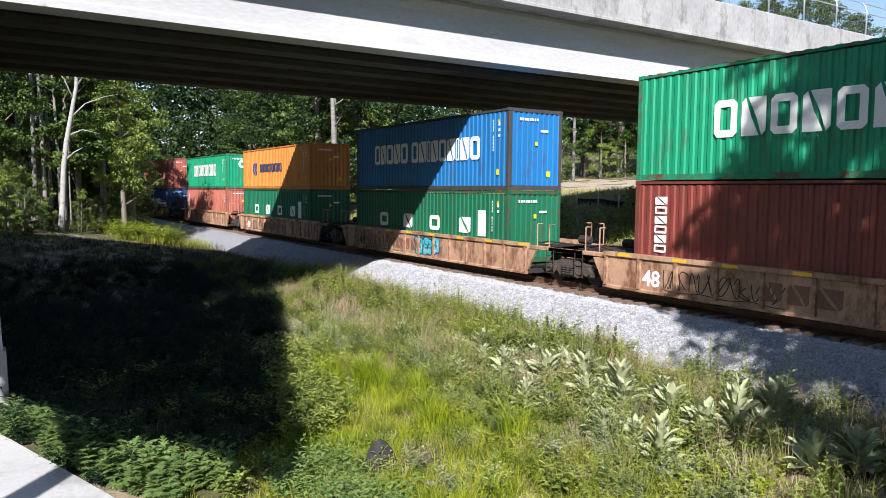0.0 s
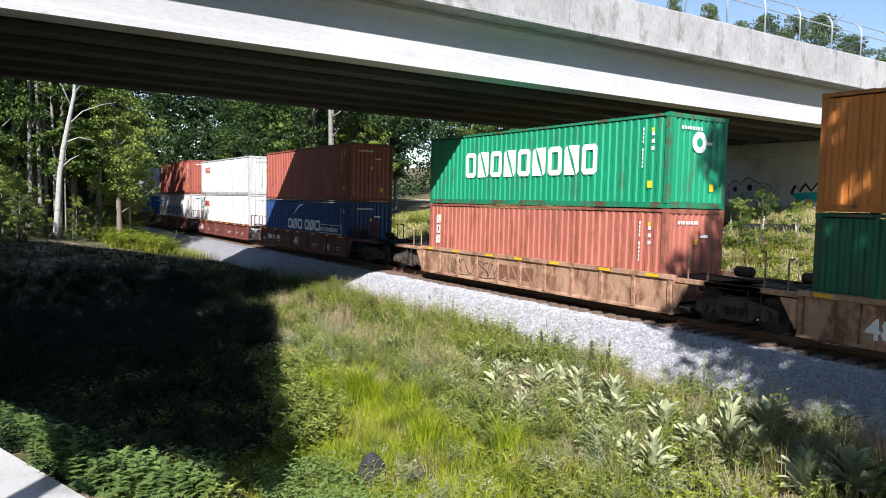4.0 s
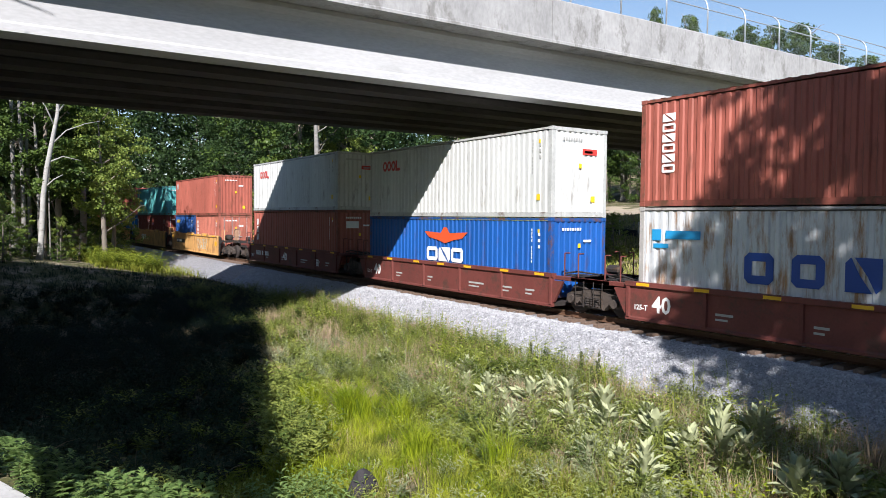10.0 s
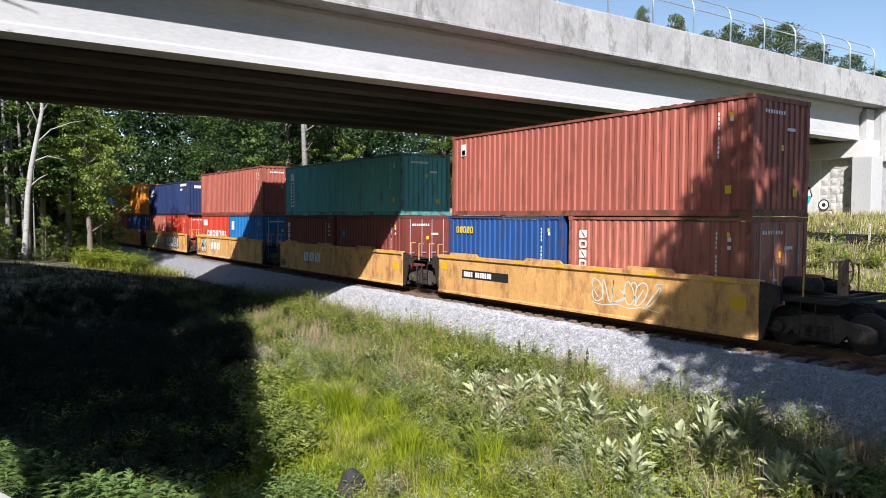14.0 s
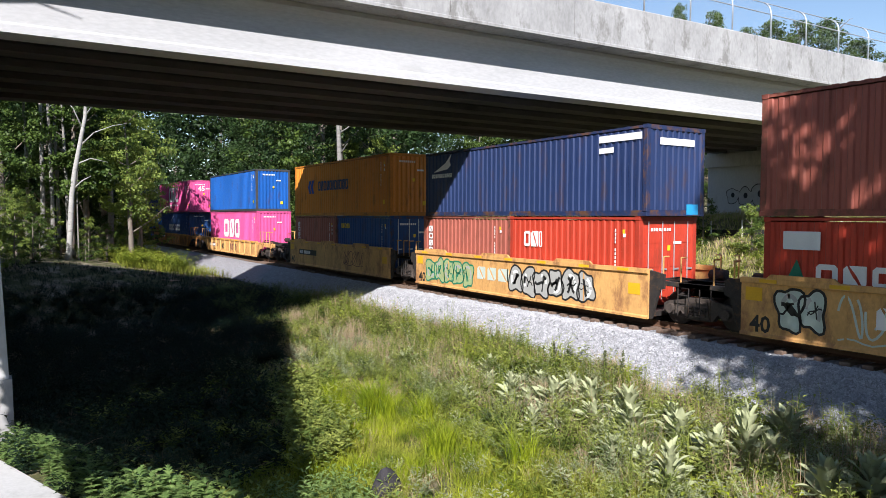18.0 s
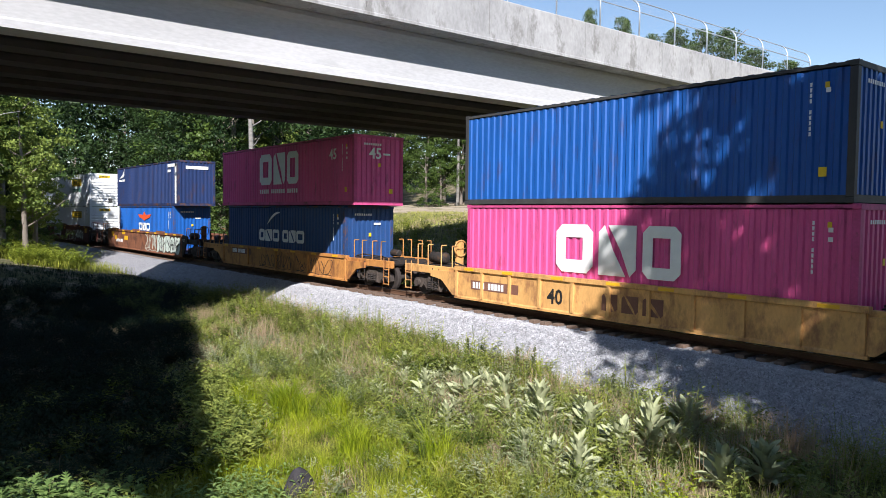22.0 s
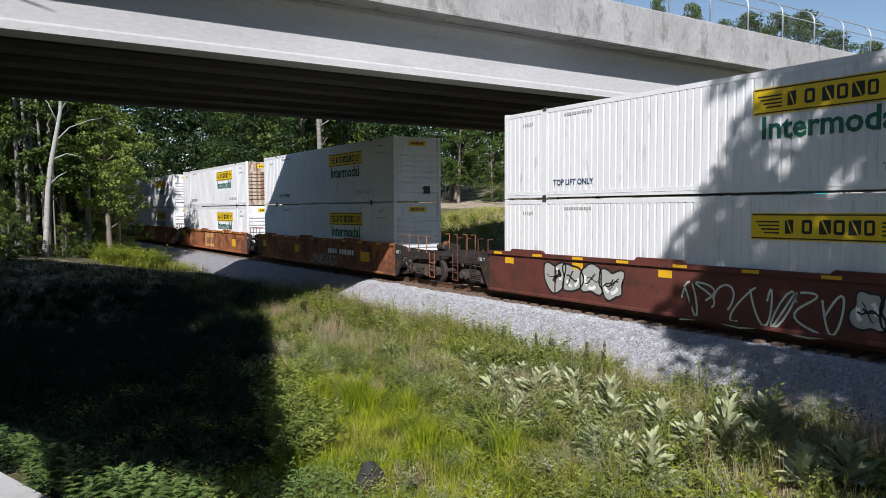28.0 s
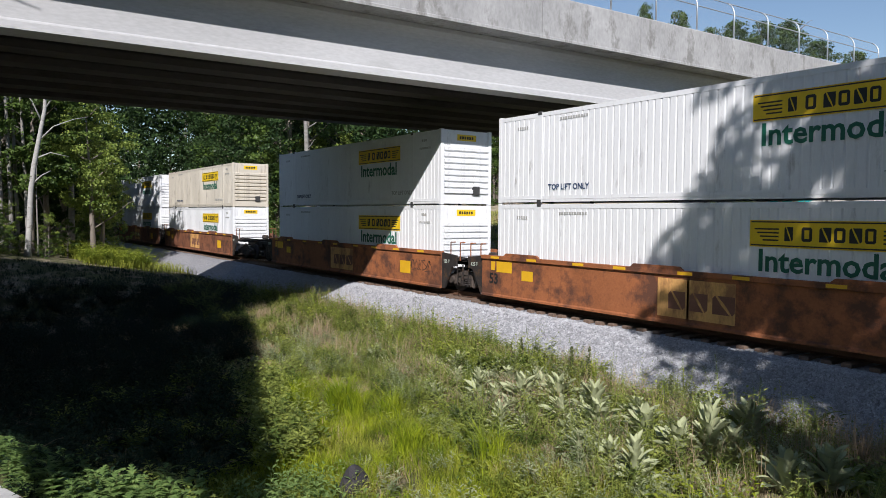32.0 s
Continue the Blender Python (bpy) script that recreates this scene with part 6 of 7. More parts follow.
tufts("pink_grass", 900, 30, -30, -5, 10.2, 13.8, .35, .75, .009, GRASS_SEED, "dry pinkish grass by the ballast", lambda x, y, r: bank(x, y) & (patchy(x, y, .9, 35) > .0), .16, .4, seed=34)
wx, wy = -60 + 11 * pr.random(260), 7.2 + 4.0 * pr.random(260)
scatter_models("wood_edge_weeds", weeds_a, wx, wy, heights(wx, wy), 1.1 + 1.0 * pr.random(260), HERB, "lush sunlit weeds at the edge of the wood", "weeds", 15)
scatter_models("ditch_weeds", weeds_a, *hollow_spots(1900), SHADE_LEAF, "dark weeds in the bottom of the ditch", "weeds", 3)
r_ = np.random.default_rng(31)
fx, fy = -55 + 50 * r_.random(420), 20.6 + 15 * r_.random(420)
scatter_models("far_weeds", [m * 1.8 for m in weeds_a], fx, fy, heights(fx, fy), .5 + .7 * r_.random(420), HERB, "tall weeds on the far side of the track", "weeds", 4)


# ragweed along the apron, with deeply cut leaves
def cut_leaf(root, a, rise, L, W):
    """One leaf of pointed lobes in pairs along a drooping rib."""
    out = []
    ca, sa = math.cos(a), math.sin(a)
    rib = [np.array(root) + [ca * L * t, sa * L * t, rise * L * t - .55 * L * t * t] for t in (0, .3, .5, .7, 1.0)]
    s = np.array([-sa, ca, 0.05])
    f = np.array([ca, sa, 0])
    for i, k in ((1, 1.0), (2, .85), (3, .55)):
        for e in (-1, 1):
            tip = rib[i] + s * e * W * k + f * L * .26
            out.append([rib[i - 1], rib[i] + s * e * W * .45 * k - f * .02, tip, rib[i] + f * L * .10])
    out.append([rib[2], rib[3] + s * W * .22, rib[4], rib[3] - s * W * .22])
    return out


rag_models = []
for i in range(6):
    h = .55 + .3 * pr.random()
    P_ = []
    for k in range(17):
        t = k / 17
        P_ += cut_leaf((.03 * pr.normal(), .03 * pr.normal(), h * (.12 + .88 * t)), k * 2.2 + 1.2 * pr.random(), .5 + .7 * t * pr.random(), .38 * (1.05 - .5 * t) * (.75 + .5 * pr.random()), .19 * (1.05 - .45 * t) * (.8 + .4 * pr.random()))
    V_, Q_ = quads_of([np.array(P_)])
    rag_models.append((np_mesh("leaf_mass", V_, Q_, WEED_FRESH), Shape().tube([(0, 0, -.05), (.01, .01, h * .5), (0, .02, h)], [.009, .007, .003], 5).mesh("stem", STEM)))
for i in range(130):
    t = r_.random()
    x = -19.3 + 6.2 * t + .25 * r_.normal()
    y = .12 + (x + 18.5) * .327 + .25 + r_.random() * max(.4, .45 + .20 * (x + 18.5))
    s = .5 + .45 * r_.random()
    c = thing("ragweed_plant", Matrix.LocRotScale((x, y, ground_z(x, y)), Euler((.15 * r_.normal(), .15 * r_.normal(), 6.28 * r_.random())), (s, s, s)), "sunlit green ragweed with deeply cut leaves beside the slab", "weed", "ragweed by the slab")
    leaves, stem = rag_models[i % 6]
    tagged(part("leaf_mass", leaves, None, c), kind="stuff")
    part("stem", stem, None, c)


# mulleins
def felt_leaf(i):
    """A long soft leaf, trough-shaped and arching, one unit long."""
    V = []
    n = 8
    droop, wave = .25 + .2 * (i % 3), .02 + .012 * (i % 4)
    for j in range(n + 1):
        t = j / n
        half = .118 * math.sin(math.pi * min(1, .07 + .93 * t ** 1.2)) ** .6 * (1 + .1 * (i % 2))
        for s in (-1, -.5, 0, .5, 1):
            V.append((t * (1 - .12 * droop * t), s * half, -droop * .55 * t ** 2.4 + .45 * half * abs(s) ** 1.5 + wave * abs(s) * math.sin(9 * t + 2 * s + i)))
    Q = [(5 * j + q, 5 * j + q + 1, 5 * j + q + 6, 5 * j + q + 5) for j in range(n) for q in range(4)]
    leaf = Shape()
    leaf.v, leaf.f = V, Q
    return leaf.mesh("leaf", FELT, True)


FELT_LEAVES = [felt_leaf(i) for i in range(6)]


def mullein(x, y, size, seed, stalk=0.0):
    r = np.random.default_rng(seed)
    c = thing("mullein_plant", pose(x, y, ground_z(x, y) - .02, 0, 0, 360 * r.random()), "pale felted mullein rosette with long soft leaves", "plant", "mulleins on the bank")
    n = 40 if stalk else 33
    tall = size * (.75 if stalk else .34)
    for i in range(n):
        k = i / (n - 1)
        a = i * 2.399 + .3 * r.normal()
        L = size * (.66 - .24 * k) * (.85 + .3 * r.random())
        up = radians(36 + 46 * k ** .9 + 9 * r.normal())
        m = Matrix.Translation((0, 0, tall * k ** 1.1)) @ Matrix.Rotation(a, 4, "Z") @ Matrix.Rotation(-up, 4, "Y") @ Matrix.Rotation(.25 * r.normal(), 4, "X") @ Matrix.Diagonal((L, L * (.9 + .3 * r.random()), L, 1))
        part("leaf", FELT_LEAVES[int(r.integers(6))], None, c, at=m)
    part("stem", Shape().tube([(0, 0, -.05), (.01, 0, tall * .6), (.015, .01, tall + .05 + stalk)], [.028, .024, .012], 7), FELT, c)
    return c


for i, (x, y, s) in enumerate(MULLEINS):
    mullein(x, y, s * (1.58 if y > 10.8 else 1.3), 40 + i, .12 if i in (4, 10, 3, 13) else 0)

# single tufts and dark seed stalks
for i, (x, y, n) in enumerate([(-15.9, 7.9, 460), (-15.4, 8.1, 300), (-14.6, 8.6, 200), (-17.6, 7.6, 300), (-16.6, 7.3, 300), (-12.7, 7.9, 200), (-10.9, 8.6, 160)]):
    r = np.random.default_rng(70 + i)
    a, d = r.random(n) * 6.283, .26 * np.sqrt(r.random(n))
    px, py = d * np.cos(a), d * np.sin(a)
    me = blades("blade_mass", px, py, np.zeros(n), (.8 if n > 400 else .6) + .5 * r.random(n), np.full(n, .015), GRASS_LIME, .5, 80 + i)
    c = thing("grass_tuft", pose(x, y, ground_z(x, y)), "tall bright lime-green grass tuft", "grass tuft", "grass tufts")
    tagged(part("blade_mass", me, GRASS_LIME, c), kind="stuff")
SEED = leaf_mat("seed_head", (0.07, 0.085, 0.04), (0.17, 0.19, 0.08), 0.8, 0.1)
for i, (x, y) in enumerate([(-15.6, 13.0), (-15.35, 13.15), (-15.2, 13.0), (-13.2, 13.3), (-13.0, 13.4), (-12.85, 13.2), (-10.3, 12.75), (-10.15, 12.9), (-10.45, 12.6), (-13.35, 13.1)]):
    h = .75 + .2 * math.sin(i * 3.7)
    c = thing("dock_stalk", pose(x, y, ground_z(x, y)), "slender dark seed stalk standing above the weeds", "plant", "dark seed stalks")
    part("stem", Shape().tube([(0, 0, 0), (.02 * math.sin(i), .02, h * .5), (.03 * math.sin(i), .03, h)], [.008, .006, .004], 5), STEM, c)
    rk = np.random.default_rng(300 + i)
    tz = rk.random(130)
    cl = np.stack([.03 * math.sin(i) + (.012 + .03 * (1 - tz)) * rk.normal(size=130), .03 + (.012 + .03 * (1 - tz)) * rk.normal(size=130), h * (.18 + .84 * tz)], 1)
    V_, Q_ = quads_of([leaf_cloud(130, (0, 0, 0), 0.0, .055, rk, .1, 2.2) + cl[:, None, :]])
    tagged(part("seed_head", np_mesh("seed_head", V_, Q_, SEED), SEED, c), kind="stuff")

# dead stems arching over the dark ditch
for i, (x, y, dx, dy, h) in enumerate([(-16.6, 1.35, -.1, .75, .95), (-16.9, 1.1, -.15, .8, .7), (-14.2, 4.3, .1, .5, .55), (-15.8, 3.0, 0, .05, .8), (-17.5, 3.9, .1, .4, .5)]):
    pts = [(dx * t * t, dy * t * t, h * (1.6 * t - .8 * t * t)) for t in (0, .2, .4, .6, .8, 1)]
    c = thing("dead_stem", pose(x, y, ground_z(x, y)), "thin bleached dead grass stem arching over", "dead stem", "dead stems")
    part("stem", Shape().tube(pts, [.008, .008, .007, .006, .005, .003], 5), STEM_DRY, c)
dead = Shape()
for i in range(60):
    r = random.Random(i)
    x, y = -16.2 - 6 * r.random(), 5.9 + (.34 * 6 * r.random()) + r.uniform(-.3, .3)
    z = ground_z(x, y)
    a = r.uniform(0, 6.28)
    dead.tube([(x, y, z), (x + .1 * math.cos(a), y + .1 * math.sin(a), z + .3), (x + .35 * math.cos(a), y + .35 * math.sin(a), z + .3 + .25 * r.random())], [.006, .005, .003], 4)
tagged(part("dead_twigs", dead, STEM_DRY), "tangle of bleached dead twigs at the edge of the shade", "twigs", kind="stuff")

# dark rock with a pale chip, and a piece of driftwood
ROCK = mat("dark_rock", (0.035, 0.032, 0.035), 0.85, var=0.4, scale=6, bump=0.6)
bm = bmesh.new()
bmesh.ops.create_icosphere(bm, subdivisions=3, radius=.3)
for v in bm.verts:
    v.co *= 1 + .35 * noise.noise(v.co * 3.1)
    v.co.z *= 1.35
    v.co.x *= .75 * (1 - .5 * max(0, v.co.z))
    v.co.y *= 1 - .5 * max(0, v.co.z)
rock_me = bpy.data.meshes.new("rock")
bm.to_mesh(rock_me)
bm.free()
rock_me.materials.append(ROCK)
tagged(part("rock", rock_me, ROCK, at=pose(-11.9, 6.2, ground_z(-11.9, 6.2) + .18)), "dark rounded rock half hidden in the grass", "rock")
tagged(part("driftwood", Shape().tube([(-.5, 0, 0), (-.1, .05, .06), (.3, -.02, .05), (.6, .06, .12)], [.05, .06, .05, .03], 8), BARK, at=pose(-10.3, 6.5, ground_z(-10.3, 6.5) + .1, 0, 0, 30)), "weathered grey piece of driftwood lying in the grass", "driftwood")


# ---- trees ----
def tree_trunk(r, h, rad, lean=.04, limbs=7, first=.35, bark=BARK):
    s = Shape()
    pts = [(lean * h * t * t * math.cos(h) + .05 * math.sin(5 * t + h), lean * h * t * t * math.sin(h) + .05 * math.cos(4 * t), h * t) for t in (0, .04, .15, .3, .45, .6, .75, .9, 1)]
    s.tube(pts, [rad * 1.5, rad * 1.1, rad, rad * .9, rad * .78, rad * .62, rad * .45, rad * .25, rad * .08], 9)
    for i in range(limbs):
        t = first + (.93 - first) * (i + r.random()) / limbs
        j = min(7, int(t * 8))
        base = Vector(pts[j]).lerp(Vector(pts[j + 1]), .5)
        a, ln = r.random() * 6.283, h * (.30 - .2 * t) * (.7 + .6 * r.random())
        d = Vector((math.cos(a), math.sin(a), .45 + .5 * r.random()))
        s.tube([base, base + d * ln * .45, base + d * ln * .8 + Vector((0, 0, .08 * ln)), base + d * ln], [rad * .32, rad * .22, rad * .12, rad * .03], 6)
    return s.mesh("trunk", bark, True)


def leaf_clump(n, centre, radius, size, r):
    """A spray of leaves round a branch end: dense above and outside, each leaf facing outwards."""
    d = r.normal(size=(n, 3))
    d[:, 2] = d[:, 2] * .8 + .35
    d /= np.linalg.norm(d, axis=1)[:, None]
    c = np.asarray(centre) + d * radius * np.array([1, 1, .62]) * (.45 + .62 * r.random(n) ** .6)[:, None]
    nrm = d * np.array([.8, .8, 1.1]) + .55 * r.normal(size=(n, 3)) + [0, 0, .25]
    t = np.cross(nrm, r.normal(size=(n, 3)))
    t /= np.linalg.norm(t, axis=1)[:, None] + 1e-6
    b = np.cross(nrm, t)
    b /= np.linalg.norm(b, axis=1)[:, None] + 1e-6
    L = size * (.6 + .8 * r.random(n))[:, None]
    return np.stack([c - t * L * .5, c + b * L * .34 + t * L * .04, c + t * L * .55, c - b * L * .34], 1)


def tree_crown(r, h, low, width, clumps, leaves, size, material):
    """Leaves in many uneven sprays, thinner towards the outside, with gaps."""
    P = []
    for i in range(clumps):
        t = low + (1 - low) * (i + r.random()) / clumps
        prof = math.sin(math.pi * min(1, max(.06, (t - low) / (1 - low))) ** .75) ** .7
        a, d = r.random() * 6.283, width * prof * r.random() ** .38 * .95
        c = np.array((d * math.cos(a), d * math.sin(a), h * t))
        k = leaves // clumps
        rad = max(1.4, width) * (.17 + .13 * r.random())
        for q in range(3):
            P.append(leaf_clump(k // 3, c + r.normal(size=3) * rad * np.array([.5, .5, .25]), rad * (.55 + .3 * r.random()), size, r))
    V, Q = quads_of(P)
    return np_mesh("crown", V, Q, material)


tr = np.random.default_rng(90)
TREE_MODELS = []
for h, low, width, mtl, clumps, n, size, bark in (
        (15, .22, 3.6, LEAF, 46, 7000, .25, BARK), (17, .18, 4.0, LEAF_DARK, 60, 11500, .20, BARK), (13, .12, 3.4, LEAF_LIGHT, 44, 7500, .23, BARK),
        (18, .28, 3.6, LEAF, 44, 6500, .25, BIRCH), (8, .05, 2.8, LEAF_LIGHT, 34, 5500, .17, BARK), (9, .04, 3.0, LEAF, 34, 5500, .18, BARK),
        (16, .25, 3.9, LEAF_DARK, 95, 16500, .31, BARK), (18, .3, 1.0, LEAF, 50, 9000, .26, BARK), (16, .2, 3.9, LEAF_DARK, 46, 5000, .31, BARK),
        (16, .2, 3.9, LEAF, 80, 13000, .26, BARK), (13, .34, 3.3, LEAF, 60, 12000, .19, BARK), (13, .34, 3.3, LEAF_LIGHT, 60, 12000, .19, BARK)):
    TREE_MODELS.append((tree_trunk(tr, h * .96, .10 + h * .009, limbs=8, first=.2 if h < 10 else .3, bark=bark), tree_crown(tr, h, low, width, clumps, n, size, mtl), h))
TREE_LABEL = ["tall leafy green broadleaf tree", "tall dark green broadleaf tree", "light green broadleaf tree", "tall pale-trunked broadleaf tree", "bushy light green young tree", "bushy green young tree", "dense dark green broadleaf tree", "slender upright green tree", "dark green broadleaf tree", "rounded green broadleaf tree", "leafy green tree with drooping branches", "leafy light green tree with drooping branches"]
made_trees = {}


def tree(kind, x, y, scale=1.0, turn=0.0, where="at the edge of the wood", tall=1.0):
    m = Matrix.LocRotScale((x, y, ground_z(x, y) - .15), Euler((0, 0, turn)), (scale, scale, scale * tall))
    trunk, crown, h = TREE_MODELS[kind]
    c = thing("tree", m, TREE_LABEL[kind] + " " + where, "tree", "trees of the wood")
    part("trunk", trunk, None, c)
    part("crown", crown, None, c)
    return c


wood = random.Random(17)
# wall of wood behind the track and the clearing
for i in range(34):
    x = -58 - 3.4 * (i % 17) + wood.uniform(-1.5, 1.5)
    y = 24.5 + 7 * (i // 17) + .25 * (-58 - x) * (.6 if i < 17 else 1.0) + wood.uniform(-2, 2)
    tree(wood.choice((0, 1, 1, 1, 1)) if i < 17 else 8, x, max(25.5, y), wood.uniform(.95, 1.25), wood.random() * 6.28)
for i in range(28):
    a = i / 27
    k, x, y = wood.choice((0, 1, 1, 3, 1)), -78 + 36 * a + wood.uniform(-2, 2), 62 + 18 * a + wood.uniform(-4, 5)
    most = (.392 * abs(x) - ground_z(x, y) - 1.0) / (TREE_MODELS[k][2] + 1)
    tree(k, x, y, min(1.15, most) * wood.uniform(.88, 1), wood.random() * 6.28, "beyond the clearing")
for i in range(14):
    a = i / 13
    tree(wood.choice((5, 5, 4)), -76 + 34 * a, 58 + 17 * a + wood.uniform(-2, 2), wood.uniform(.6, .95), wood.random() * 6.28, "beyond the clearing")
for i in range(9):
    tree(wood.choice((4, 5, 5)), -58 - 3.2 * i, 23.4 + .9 * i * wood.random() + 1.2, wood.uniform(.55, .9), wood.random() * 6.28, "beside the track")
# near side of the track beyond the bridge
for i in range(30):
    x = -62 - 4.2 * (i % 15) + wood.uniform(-1.5, 1.5)
    y = 9.6 - 6.5 * (i // 15) + wood.uniform(-1.6, 1.2)
    tree(wood.choice((0, 1, 1, 3, 1)) if i < 15 else 8, x, min(y, 10.2), wood.uniform(.85, 1.1), wood.random() * 6.28)
for i in range(12):
    tree(wood.choice((4, 5)), -58 - 3.6 * i + wood.uniform(-1, 1), 10.6 + wood.uniform(-1.0, .4), wood.uniform(.55, .8), wood.random() * 6.28, "beside the track")
for x, y, k, s in ((-43.5, 1.2, 4, .32), (-45, 2.1, 5, .30), (-42.5, .2, 4, .38), (-46.5, 1.4, 4, .40), (-48, 2.6, 5, .28), (-47, -1.2, 2, .62), (-60, -3, 0, 1.0), (-63, 1.0, 1, 1.1), (-66, 4.5, 1, 1.1), (-70, 7.5, 0, 1.0), (-54.2, 8.5, 11, .82), (-57.5, 9.6, 11, .66), (-58.5, 6.2, 10, 1.0), (-56.5, 5.0, 10, 1.05), (-50.2, 5.2, 5, .16), (-51, 3.9, 5, .16), (-49, 1.5, 4, .46), (-50, 2.5, 4, .42), (-51.2, 3.3, 4, .40), (-48, .5, 4, .5), (-53, 5.7, 4, .36), (-54, 6.9, 5, .30), (-52, 1.6, 4, .5), (-55.5, 8.4, 5, .26), (-54, 1.0, 10, .9), (-66, 25.0, 2, .78), (-61.5, 27.5, 2, .80), (-71, 25.5, 5, .9), (-57, 29, 2, .7), (-84, 58, 9, .9), (-89, 61, 1, 1.1), (-79, 60, 9, .8), (-93, 63, 1, 1.2), (-74, 62, 9, .82), (-70, 66, 1, .9)):
    tree(k, x, y, s, x * 1.3, "beyond the bridge")
# closing the view far along the track
for i in range(16):
    tree(8, -128 - 5 * (i // 8), -8 + 7 * (i % 8) + wood.uniform(-1, 1), 1.2, i * 1.1, "far down the line")

# the depth of the wood, past telling tree from tree
far = np.random.default_rng(66)
P_ = []
for i in range(950):
    a = far.random()
    if a < .45:
        x, y = -100 - 14 * far.random(), -25 + 110 * far.random()
    elif a < .8:
        x = -100 + 40 * far.random()
        y = 88 + .25 * (x + 100) + 8 * far.random()
    else:
        x, y = -64 - 40 * far.random(), -8 - 10 * far.random()
    if abs(y - TRACK_Y) < 4.5:
        y += 10
    zz = min(max(-1, ground_z(x, y)) + 1 + 22 * far.random(), .392 * abs(x) - 2.5)
    P_.append(leaf_clump(150, (x, y, zz), 2.6 + far.random(), .5, far))
for i in range(170):
    P_.append(leaf_clump(150, (-136 - 6 * far.random(), 2 + 32 * far.random(), 28 * far.random()), 3.2, .6, far))
V_, Q_ = quads_of(P_)
tagged(part("far_woods", np_mesh("far_woods", V_, Q_, LEAF_DARK), LEAF_DARK), "deep dark green wood closing the distance", "woods", kind="stuff")

# bare pale trunks
def pale_trunk(x, y, h, rad, seed, limbs=5, first=.4):
    r = np.random.default_rng(seed)
    c = thing("pale_tree", pose(x, y, ground_z(x, y) - .2), "slender pale bare-stemmed tree at the edge of the wood", "tree", "pale trees")
    part("trunk", tree_trunk(r, h, rad, .03, 0, first, BIRCH), BIRCH, c)
    for i in range(limbs):
        t = first + .5 * (i + r.random()) / limbs
        a, ln = r.random() * 6.283, h * .09 * (.6 + .8 * r.random())
        b = Vector((.03 * h * t * t * math.cos(h), .03 * h * t * t * math.sin(h), h * t))
        d = Vector((math.cos(a), math.sin(a), .5 + .5 * r.random()))
        part("limb", Shape().tube([b, b + d * ln * .5, b + d * ln * .85 + Vector((0, 0, .1)), b + d * ln], [rad * .3, rad * .2, rad * .1, rad * .03], 6), BIRCH, c, smooth=True)
    me = tree_crown(r, h * 1.02, .62, 2.2, 14, 2200, .24, LEAF)
    part("crown", me, LEAF, c)


for i, (x, y, h, rad) in enumerate([(-56, 2.4, 18, .12), (-55, 3.17, 19, .15), (-55, 3.75, 18, .14), (-55.5, 4.13, 18, .12), (-55, 4.65, 17, .12), (-52, 4.95, 7, .05), (-54, 24.1, 17, .27), (-66, 36.5, 15, .2), (-73, 60.5, 20, .2), (-70.5, 61.5, 20, .22), (-68, 62, 20, .18)]):
    pale_trunk(x, y, h, rad, 100 + i)

# the forked white birch by the bridge
birch = thing("birch_tree", pose(-50.5, 4.3, ground_z(-50.5, 4.3) - .1), "forked white-barked birch leaning at the edge of the wood", "tree")
part("trunk", Shape().tube([(0, -.03, 0), (0, .02, .6), (0, .13, 2.2), (0, .22, 4.0), (0, .42, 5.6), (0, .72, 7.2), (0, 1.05, 9.0), (.2, 1.2, 12.5), (.2, 1.3, 16)], [.25, .18, .165, .155, .145, .13, .11, .07, .02], 10), BIRCH_WHITE, birch, smooth=True)
for pts in ([(0, .70, 7.1), (.1, 1.5, 8.0), (.2, 2.6, 8.5), (.2, 3.4, 8.7)], [(0, .25, 4.4), (.1, .8, 5.0), (.1, 1.3, 5.3)], [(0, .9, 8.2), (0, .4, 9.4), (0, -.4, 10.6)], [(0, .5, 6.0), (.1, 1.3, 6.4), (.1, 2.3, 6.2)], [(0, 1.05, 9.0), (.3, 1.9, 10.4), (.4, 2.4, 12)]):
    part("limb", Shape().tube(pts, [.055, .035, .022, .010][:len(pts)], 7), BIRCH_WHITE, birch, smooth=True)
P_ = [leaf_cloud(90, (0.2 * far.normal(), 1.2 + 1.6 * far.normal(), 9.5 + 6 * far.random()), np.array([.6, .6, .4]), .2, far) for _ in range(10)]
V_, Q_ = quads_of(P_)
part("crown", np_mesh("crown", V_, Q_, LEAF), LEAF, birch)

# trees on the skyline behind the approach road
for i, (x, y, s, h, k) in enumerate([(-103, 121, .8, 31, 9), (-94, 120, 1.15, 27.5, 9), (-88, 122, 1.1, 23.5, 9), (-82, 121, 1.2, 23.5, 9), (-76, 120, 1.25, 22, 9), (-71.5, 121, 1.3, 21.5, 9), (-67, 122, 1.2, 17.5, 9), (-60, 120, 1.0, 14.5, 9), (-56.5, 122, .9, 11.5, 9), (-51.5, 120, 1.2, 11.5, 9), (-46, 121, 1.0, 8.5, 9)]):
    tree(k, x, y, s, i * 2.1, "behind the approach road", 1.04 * h / (s * TREE_MODELS[k][2]))

